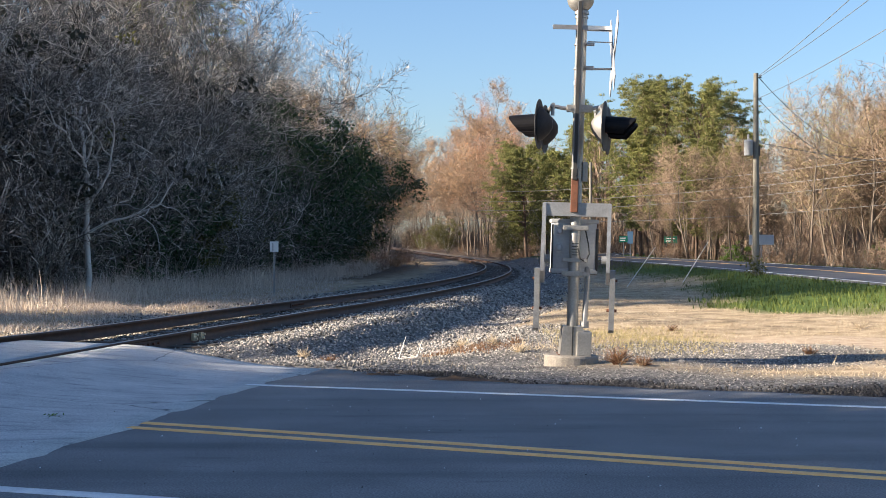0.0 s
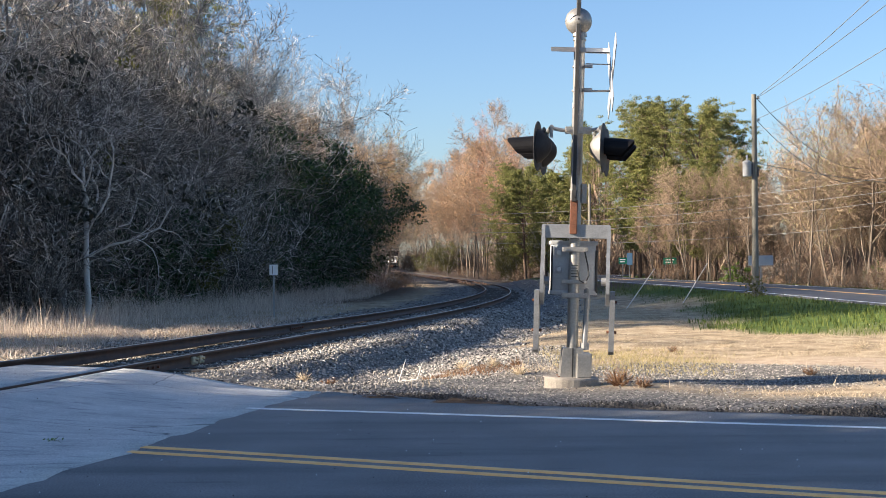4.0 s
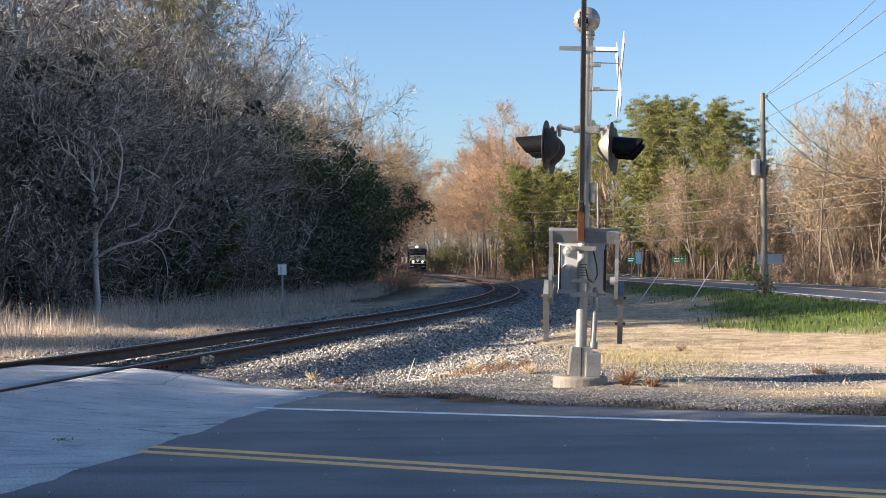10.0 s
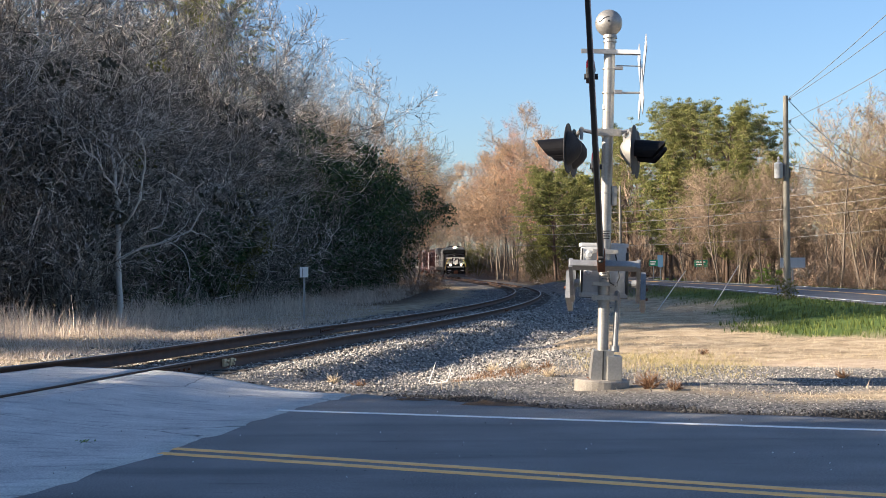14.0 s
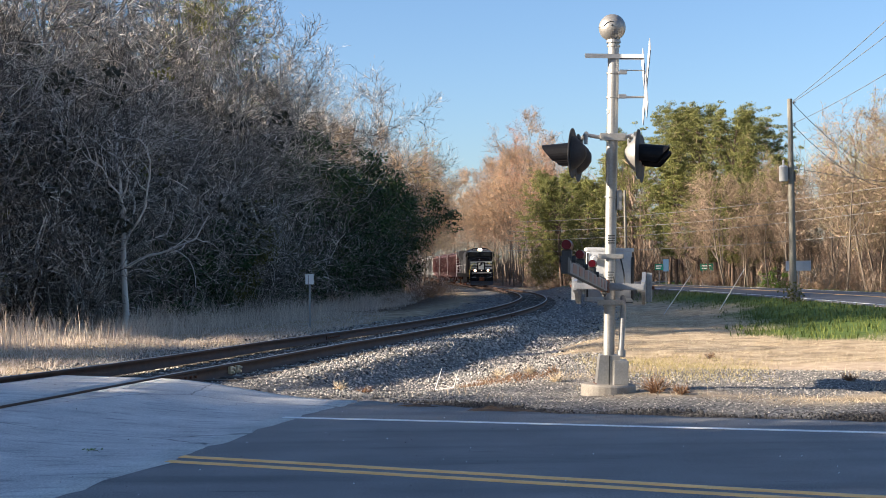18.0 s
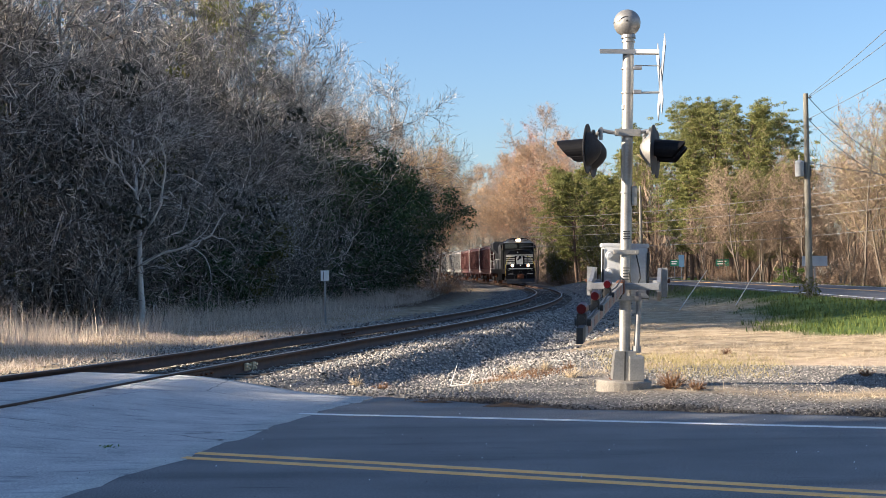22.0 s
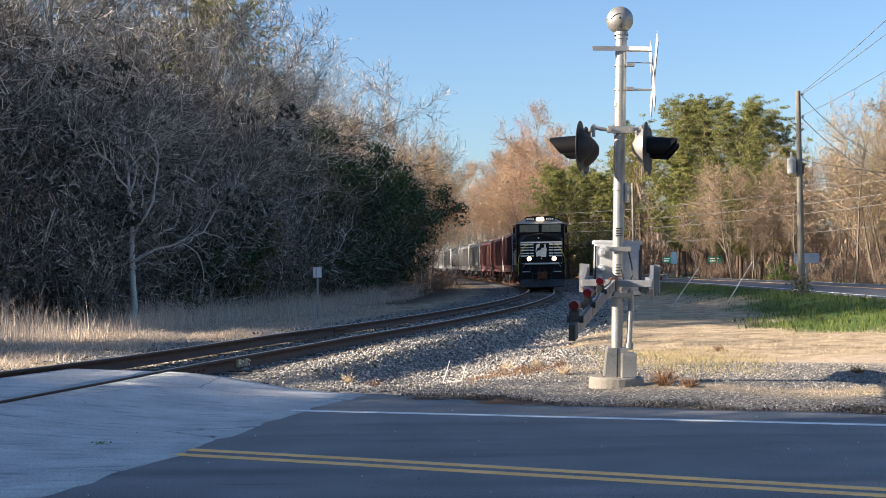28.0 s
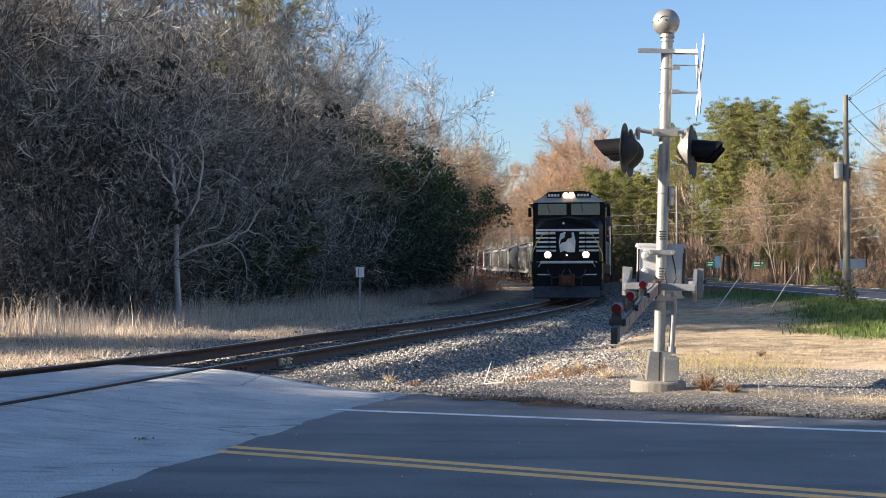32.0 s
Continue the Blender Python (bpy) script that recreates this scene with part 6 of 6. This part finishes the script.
def add_truck(parent, axles, material):
    ob = part("truck", truck_shape(axles, 0), material, parent, "dark cast side frames")
    for a in axles:
        w = Shape()
        for sx in (-1, 1):
            w.lathe([(0.0, 0.07), (0.36, 0.07), (0.50, 0.065), (0.50, -0.06), (0.53, -0.07), (0.36, -0.07), (0.0, -0.07)], 20, pose(sx * 0.76, a, 0.505, 0, 90 * sx))
        w.tube((-0.7, a, 0.505), (0.7, a, 0.505), 0.09, n=10)
        part("wheelset", w, RUST, ob, "steel wheels on an axle")
    return ob


CREAM = surface("off_white_stripe", (0.60, 0.58, 0.53), (0.78, 0.76, 0.71), 0.5, bump=0.03)
YELLOW = surface("yellow_grab_iron", (0.55, 0.45, 0.06), (0.75, 0.62, 0.12), 0.5, bump=0.03)
STEEL = surface("plow_steel", (0.025, 0.025, 0.028), (0.07, 0.07, 0.073), 0.55, 0.4, scale=4, bump=0.1)

loco = thing("locomotive", Matrix(), "black diesel locomotive with white nose stripes and lit headlights", "locomotive")
part("underframe", Shape().box(-1.45, 1.45, 0.45, 21.6, 1.15, 1.62, b=0.03).box(-1.25, 1.25, 8.0, 14.0, 0.45, 1.15, b=0.08), BLACK, loco)
part("pilot", Shape().box(-1.42, 1.42, 0.35, 0.60, 0.62, 1.60, b=0.02), BLACK, loco, "black front pilot plate")
plow = part("plow", Shape().prism_x([(0.36, 0.66), (0.10, 0.18), (0.16, 0.14), (0.48, 0.62)], -1.36, 1.36), STEEL, loco, "worn steel snow plow")
for sx in (-1, 1):
    part("step", Shape().box(sx * 1.25 - 0.2, sx * 1.25 + 0.2, 0.55, 0.95, 0.48, 0.53).box(sx * 1.25 - 0.2, sx * 1.25 + 0.2, 0.60, 0.95, 0.85, 0.90).box(sx * 1.25 - 0.2, sx * 1.25 + 0.2, 0.65, 0.95, 1.22, 1.27), BLACK, loco)
    part("step_edge", Shape().box(sx * 0.95 - 0.27, sx * 0.95 + 0.27, 0.325, 0.348, 1.10, 1.145), CREAM, loco, "white step edge")
part("coupler", Shape().box(-0.13, 0.13, 0.0, 0.7, 0.76, 1.02, b=0.04).box(-0.22, 0.05, -0.12, 0.12, 0.74, 1.04, b=0.06).box(-0.32, 0.32, 0.28, 0.36, 0.66, 1.12, b=0.02), RUST, loco, "rusty knuckle coupler")
for sx in (-1, 1):
    part("air_hose", Shape().line([(sx * 0.78, 0.30, 1.35), (sx * 0.72, 0.18, 1.10), (sx * 0.5, 0.12, 0.98), (sx * 0.22, 0.15, 1.08), (sx * 0.08, 0.2, 1.36)], 0.024, 8), STEEL, loco, "air hose")
    part("hose", Shape().line([(sx * 0.62, 0.30, 0.95), (sx * 0.60, 0.2, 0.72), (sx * 0.62, 0.18, 0.5)], 0.022, 6), CABLE, loco)
part("anticlimber", Shape().box(-1.08, 1.08, 0.18, 0.55, 1.58, 1.68, b=0.01), CREAM, loco, "white anticlimber bar")
part("walkway", Shape().box(-1.5, 1.5, 0.40, 1.2, 1.60, 1.66), BLACK, loco)
nose = part("nose", Shape().add(
    [(-1.30, 1.05, 1.66), (1.30, 1.05, 1.66), (1.30, 1.0, 3.02), (-1.30, 1.0, 3.02), (0.9, 1.15, 3.38), (-0.9, 1.15, 3.38),
     (-1.45, 2.5, 1.66), (1.45, 2.5, 1.66), (1.45, 2.5, 3.2), (-1.45, 2.5, 3.2), (1.3, 2.5, 3.55), (-1.3, 2.5, 3.55), (0.0, 1.02, 3.52), (0.0, 2.5, 3.62)],
    [(0, 1, 2, 3), (3, 2, 4, 12, 5), (1, 7, 8, 2), (0, 3, 9, 6), (2, 8, 10, 4), (3, 5, 11, 9), (4, 10, 13, 12), (5, 12, 13, 11), (6, 9, 11, 13, 10, 8, 7), (0, 6, 7, 1)]), BLACK, loco, "black angular nose")
for z0, z1, xi in ((2.80, 2.90, 0.50), (2.62, 2.68, 0.48), (2.44, 2.52, 0.48), (2.25, 2.32, 0.48), (2.08, 2.16, 0.48)):
    for sx in (-1, 1):
        part("nose_stripe", Shape().box(min(sx * xi, sx * 1.31), max(sx * xi, sx * 1.31), 0.985, 1.05, z0, z1), CREAM, nose, "white nose stripe")
part("nose_top_band", Shape().box(-1.31, 1.31, 0.975, 1.05, 2.93, 3.02), CREAM, nose, "white band over the stripes")
part("emblem", Shape().prism([(-0.30, 2.05), (-0.12, 2.12), (0.02, 2.05), (0.30, 2.05), (0.34, 2.50), (0.26, 2.88), (0.06, 2.80), (-0.10, 2.90), (-0.30, 2.82), (-0.36, 2.45)], 0.965, 1.0), CREAM, nose, "pale emblem shape")
part("emblem_figure", Shape().prism([(-0.34, 2.35), (-0.20, 2.46), (-0.06, 2.48), (0.02, 2.62), (0.16, 2.62), (0.20, 2.78), (0.06, 2.94), (-0.08, 2.86), (-0.12, 2.66), (-0.26, 2.58)], 0.955, 0.966), BLACK, nose)
for sx in (-1, 1):
    part("nose_door_line", Shape().box(sx * 0.76 - 0.02, sx * 0.76 + 0.02, 0.972, 0.99, 1.75, 2.95), BLACK, nose)
part("nose_lamp", Shape().tube((-0.16, 0.99, 3.26), (-0.16, 1.1, 3.26), 0.05, n=10), WHITE, nose)
cab = part("cab", Shape().prism([(-1.53, 1.66), (1.53, 1.66), (1.53, 4.10), (1.50, 4.22), (1.0, 4.55), (0.85, 4.66), (-0.85, 4.66), (-1.0, 4.55), (-1.50, 4.22), (-1.53, 4.10)], 2.45, 5.4), BLACK, loco, "black cab with windows")
part("roof_edge", Shape().add([(-1.52, 2.38, 4.20), (1.52, 2.38, 4.20), (1.02, 2.38, 4.50), (-1.02, 2.38, 4.50), (-1.52, 2.46, 4.20), (1.52, 2.46, 4.20), (1.02, 2.46, 4.50), (-1.02, 2.46, 4.50)],
     [(0, 1, 2, 3), (0, 4, 5, 1), (1, 5, 6, 2), (2, 6, 7, 3), (3, 7, 4, 0)]), surface("grey_roof_edge", (0.34, 0.35, 0.36), (0.5, 0.51, 0.52), 0.5, bump=0.05), cab, "pale roof edge over the windows")
for x0, x1 in ((-1.32, -0.10), (0.10, 1.32)):
    w = part("cab_window", Shape().add([(x0, 2.40, 3.66), (x1, 2.40, 3.66), (x1, 2.40, 4.14), (x0, 2.40, 4.14), (x0, 2.5, 3.66), (x1, 2.5, 3.66), (x1, 2.5, 4.14), (x0, 2.5, 4.14)],
             [(0, 1, 2, 3), (0, 4, 5, 1), (1, 5, 6, 2), (2, 6, 7, 3), (3, 7, 4, 0)]), GLASS, cab, "dark front window")
    part("wiper", Shape().tube(((x0 + x1) / 2 - 0.2, 2.385, 4.14), ((x0 + x1) / 2 - 0.1, 2.385, 3.75), 0.012, n=6), CABLE, w)
for sx in (-1, 1):
    for y0 in (2.75, 3.85):
        part("side_window", Shape().box(sx * 1.535 - 0.012, sx * 1.535 + 0.012, y0, y0 + 0.85, 3.55, 4.05), GLASS, cab)
    part("number_board", Shape().box(sx * 0.62 - 0.32, sx * 0.62 + 0.32, 2.30, 2.45, 4.40, 4.58, b=0.01), BLACK, cab, "number board with plain bars")
    for k in range(4):
        part("number_bar", Shape().box(sx * 0.62 - 0.25 + 0.13 * k, sx * 0.62 - 0.16 + 0.13 * k, 2.285, 2.299, 4.44, 4.55), CREAM, cab)
    part("headlight", Shape().tube((sx * 0.12, 2.26, 4.50), (sx * 0.12, 2.33, 4.50), 0.085, n=16), LAMP, cab, "lit headlight")
    part("reflector_bloom", Shape().tube((sx * 0.12, 2.275, 4.50), (sx * 0.12, 2.34, 4.50), 0.125, n=16), REFLECTOR_BLOOM, cab)
    d = part("ditch_light_box", Shape().box(sx * 0.78 - 0.15, sx * 0.78 + 0.15, 0.42, 0.70, 1.78, 2.10, b=0.02), BLACK, loco)
    part("ditch_light", Shape().tube((sx * 0.78, 0.385, 1.94), (sx * 0.78, 0.43, 1.94), 0.09, n=16), LAMP, d, "lit ditch light")
    part("reflector_bloom", Shape().tube((sx * 0.78, 0.395, 1.94), (sx * 0.78, 0.425, 1.94), 0.145, n=16), REFLECTOR_BLOOM, d)
    part("handrail", Shape().line([(sx * 1.46, 0.55, 0.95), (sx * 1.46, 0.55, 1.95), (sx * 1.25, 0.62, 2.45), (sx * 1.02, 0.75, 2.78), (sx * 0.7, 0.8, 2.82)], 0.022, 8), YELLOW, loco, "yellow front handrail")
    part("grab_iron", Shape().line([(sx * 1.08, 0.42, 1.22), (sx * 1.16, 0.36, 1.45), (sx * 1.05, 0.36, 1.62), (sx * 1.22, 0.38, 1.66), (sx * 1.22, 0.38, 1.4)], 0.018, 6), CREAM, loco, "white grab iron")
    part("side_handrail", Shape().line([(sx * 1.48, 5.6, 2.65), (sx * 1.48, 21.2, 2.65)], 0.02, 6).line([(sx * 1.48, 8.0, 1.62), (sx * 1.48, 8.0, 2.65)], 0.018, 6).line([(sx * 1.48, 12.0, 1.62), (sx * 1.48, 12.0, 2.65)], 0.018, 6).line([(sx * 1.48, 16.0, 1.62), (sx * 1.48, 16.0, 2.65)], 0.018, 6).line([(sx * 1.48, 20.5, 1.62), (sx * 1.48, 20.5, 2.65)], 0.018, 6), CREAM, loco)
    part("mirror", Shape().box(sx * 1.68 - 0.07, sx * 1.68 + 0.07, 2.6, 2.68, 3.6, 4.0, b=0.01).tube((sx * 1.53, 2.7, 4.0), (sx * 1.68, 2.64, 3.95), 0.015, n=6), BLACK, cab)
    part("cab_eave", Shape().box(min(sx * 1.5, sx * 1.72), max(sx * 1.5, sx * 1.72), 2.5, 5.2, 4.10, 4.15), GREY_BLACK, cab)
part("marker_lamp", Shape().tube((0.0, 0.36, 1.93), (0.0, 0.42, 1.93), 0.02, n=10), LAMP_GLASS, loco)
part("hood", Shape().prism([(-1.0, 1.62), (1.0, 1.62), (1.0, 4.05), (0.75, 4.45), (-0.75, 4.45), (-1.0, 4.05)], 5.4, 17.0), GREY_BLACK, loco, "dark long hood")
part("radiator", Shape().prism([(-1.05, 1.62), (1.05, 1.62), (1.05, 3.3), (1.52, 3.9), (1.52, 4.5), (1.3, 4.65), (-1.3, 4.65), (-1.52, 4.5), (-1.52, 3.9), (-1.05, 3.3)], 17.0, 21.2), GREY_BLACK, loco, "flared radiator section")
part("horn", Shape().tube((-0.35, 6.2, 4.5), (-0.35, 5.9, 4.62), 0.05, n=8).tube((-0.25, 6.2, 4.5), (-0.25, 5.9, 4.6), 0.05, n=8), BLACK, loco)
part("roof_box", Shape().box(-0.5, -0.1, 3.2, 3.7, 4.66, 4.72, b=0.01), BLACK, cab)
part("roof_box", Shape().box(0.2, 0.7, 2.9, 3.3, 4.66, 4.71, b=0.01), BLACK, cab)
add_truck(loco, [2.9, 4.75, 6.6], STEEL)
add_truck(loco, [15.6, 17.45, 19.3], STEEL)


def hopper(body_dark, body_light, label, tank=False):
    """A covered hopper car: ribbed or rounded sides, sloping ends, roof walk, hatches, ladders, trucks."""
    paint = surface("car_paint", body_dark, body_light, 0.65, scale=1.4, fine=20, bump=0.15, size=0.006, stretch=(1, 1, 0.25))
    car = thing("hopper_car", Matrix(), label, "rail car", "cars of the freight train")
    L = 17.4
    if tank:
        prof = [(1.58 * math.cos(a), 2.95 + 1.62 * math.sin(a)) for a in np.linspace(0, 2 * math.pi, 24, endpoint=False)]
    else:
        prof = [(-1.30, 1.30), (1.30, 1.30), (1.56, 1.75), (1.60, 2.6), (1.56, 3.9), (1.30, 4.25), (0.55, 4.45), (-0.55, 4.45), (-1.30, 4.25), (-1.56, 3.9), (-1.60, 2.6), (-1.56, 1.75)]
    part("body", Shape().prism(prof, 1.6, L - 1.6).prism_x([(0.5, 3.2), (1.6, 1.5), (1.6, 4.2), (0.5, 4.2)], -1.5, 1.5).prism_x([(L - 1.6, 1.5), (L - 0.5, 3.2), (L - 0.5, 4.2), (L - 1.6, 4.2)], -1.5, 1.5), paint, car, smooth=tank)
    if not tank:
        for k in range(13):
            y = 1.7 + 1.165 * k
            for sx in (-1, 1):
                part("rib", Shape().prism([(sx * 1.55, 1.6), (sx * 1.63, 1.75), (sx * 1.67, 2.6), (sx * 1.63, 3.9), (sx * 1.54, 4.0)], y - 0.05, y + 0.05), paint, car)
    for k in range(3):
        part("bay", Shape().prism_x([(3.0 + 4.2 * k, 1.4), (6.4 + 4.2 * k, 1.4), (5.1 + 4.2 * k, 0.55), (4.3 + 4.2 * k, 0.55)], -1.0, 1.0), paint, car)
    part("roof_walk", Shape().box(-0.45, 0.45, 0.7, L - 0.7, 4.52, 4.56), GALV, car)
    for k in range(4):
        part("hatch", Shape().box(-0.35, 0.35, 2.2 + 3.5 * k, 4.6 + 3.5 * k, 4.56, 4.66, b=0.02), paint, car)
    part("sill", Shape().box(-1.5, 1.5, 0.3, L - 0.3, 1.05, 1.30, b=0.02), paint, car)
    for y in (0.42, L - 0.42):
        for sx in (-1, 1):
            lad = Shape().tube((sx * 1.5, y, 1.1), (sx * 1.5, y, 4.3), 0.025, n=6).tube((sx * 1.1, y, 1.1), (sx * 1.1, y, 4.3), 0.025, n=6)
            for j in range(8):
                lad.tube((sx * 1.1, y, 1.3 + 0.4 * j), (sx * 1.5, y, 1.3 + 0.4 * j), 0.015, n=5)
            part("ladder", lad, WHITE, car, "light ladder")
    part("coupler", Shape().box(-0.12, 0.12, -0.25, 0.5, 0.78, 1.0, b=0.03).box(-0.12, 0.12, L - 0.5, L + 0.25, 0.78, 1.0, b=0.03), RUST, car)
    add_truck(car, [1.6, 3.3], STEEL)
    add_truck(car, [L - 3.3, L - 1.6], STEEL)
    return car


MAROON = ((0.045, 0.018, 0.018), (0.095, 0.036, 0.035))
RED = ((0.11, 0.05, 0.047), (0.21, 0.10, 0.092))
LIGHT = ((0.11, 0.108, 0.104), (0.36, 0.35, 0.335))
GREY = ((0.10, 0.102, 0.106), (0.22, 0.222, 0.23))
CARS = [hopper(*MAROON, "dark maroon covered hopper car"), hopper(*MAROON, "dark maroon covered hopper car"), hopper(*RED, "faded red covered hopper car"),
        hopper(*LIGHT, "dirty white covered hopper car"), hopper(*LIGHT, "dirty white covered hopper car"), hopper((0.03, 0.032, 0.035), (0.07, 0.072, 0.075), "black rounded hopper car", True),
        hopper(*GREY, "grey covered hopper car"), hopper(*LIGHT, "dirty white covered hopper car"), hopper(*GREY, "grey covered hopper car"), hopper(*MAROON, "dark maroon covered hopper car"),
        hopper(*GREY, "grey covered hopper car"), hopper(*LIGHT, "dirty white covered hopper car")]


# ---- a bird crossing the sky ----
feather = surface("dark_feathers", (0.02, 0.02, 0.022), (0.06, 0.058, 0.06), 0.8, bump=0.1)
bird = thing("bird", Matrix(), "small dark bird flying past", "bird")
part("body", Shape().lathe([(0.0, -0.11), (0.012, -0.10), (0.022, -0.06), (0.034, -0.01), (0.032, 0.03), (0.018, 0.06), (0.020, 0.075), (0.012, 0.095), (0.0, 0.11)], 12, pose(0, 0, 0, 0, 90, 0)), feather, bird, smooth=True)
part("tail", Shape().add([(-0.09, -0.012, 0.0), (-0.09, 0.012, 0.0), (-0.17, 0.03, 0.0), (-0.17, -0.03, 0.0), (-0.09, 0, 0.008), (-0.17, 0, 0.005)], [(0, 1, 2, 3), (0, 4, 1), (0, 3, 5, 4), (1, 4, 5, 2), (3, 2, 5)]), feather, bird)
wings = []
for sy in (-1, 1):
    wings.append(part("wing", Shape().add([(0.05, 0.0, 0), (-0.05, 0.0, 0), (-0.07, sy * 0.09, 0.0), (-0.02, sy * 0.18, 0), (0.03, sy * 0.12, 0), (0.01, sy * 0.05, 0.012)],
                                          [(0, 1, 2, 3, 4), (0, 5, 1), (1, 5, 2), (2, 5, 3), (3, 5, 4), (4, 5, 0)]), feather, bird))


# ---- what moves ----
def train_front(t):
    u = (t - 20) / 10
    nearer = -3.4 * float(smooth(20, 28, t)) + 1.2 * float(smooth(29, 32.5, t))
    return 124.9 - 77.72 * u + 3.055 * u * u - 1.468 * u ** 3 + nearer


def on_track(s, front_truck, rear_truck):
    """The pose of a rail vehicle whose front end is at s and whose trucks stand so far behind it."""
    xa, ya, za, _ = track(s + front_truck)
    xb, yb, zb, _ = track(s + rear_truck)
    a, b = Vector((float(xa), float(ya), float(za))), Vector((float(xb), float(yb), float(zb)))
    w = (b - a).normalized()
    side = w.cross(Vector((0, 0, 1))).normalized()
    up = side.cross(w)
    m = Matrix((side, w, up)).transposed().to_4x4()
    m.translation = a - w * front_truck
    return m


def motions():
    times = [0.5 * k for k in range(65)]
    walk(loco, [(t, on_track(train_front(t), 4.75, 17.45)) for t in times])
    for k, car in enumerate(CARS):
        off = 22.0 + 17.9 * k
        walk(car, [(t, on_track(train_front(t) + off, 2.45, 14.95)) for t in times])
    lowering = [(0, 90), (8.5, 90), (9, 87), (9.5, 75), (10, 62), (10.5, 54.5), (11, 48.5), (11.5, 42.5), (12, 37), (12.5, 32), (13, 27.5), (13.5, 23.5), (14, 20.5), (14.5, 18),
                (15.5, 9.5), (16.5, 3.1), (17, 3.4), (17.5, 2.6), (18, 1.9), (19, -1.1), (20, -2.1), (21, -2.35), (32, -2.35)]
    walk(bird, [(0, pose(-60.0, 25.0, 7.4, 0, -2)), (8.0, pose(-8.3, 25.0, 6.05, 0, -2)), (8.7, pose(-3.75, 25.0, 6.0, 0, -3)), (8.9, pose(-2.45, 25.0, 6.23, 0, -3)), (9.0, pose(-1.80, 25.0, 6.22, 0, 0)),
                (9.2, pose(-0.47, 25.0, 6.30, 0, -3)), (10.0, pose(4.7, 25.0, 6.9, 0, -3)), (32, pose(120.0, 25.0, 14.0, 0, -3))])
    for sy, wing in zip((-1, 1), wings):
        walk(wing, [(0, pose(0, 0, 0.012, 35 * sy))] + [(8.4 + 0.1 * k, pose(0, 0, 0.012, sy * (55 if k % 2 else -50))) for k in range(13)] + [(32, pose(0, 0, 0.012, 35 * sy))])
    sway = [(0, 6.5), (12, 6.5), (13.5, 6.8), (14, 6.9), (14.5, 7.8), (15.5, 8.7), (16.5, 9.0), (17, 8.2), (17.5, 7.4), (18, 7.8), (19, 7.75), (32, 7.75)]
    walk(gate, [(t, pose(0, -0.10, 1.31, 0, 0, -float(np.interp(t, *zip(*sway)))) @ pose(0, 0, 0, -a)) for t, a in lowering])


motions()
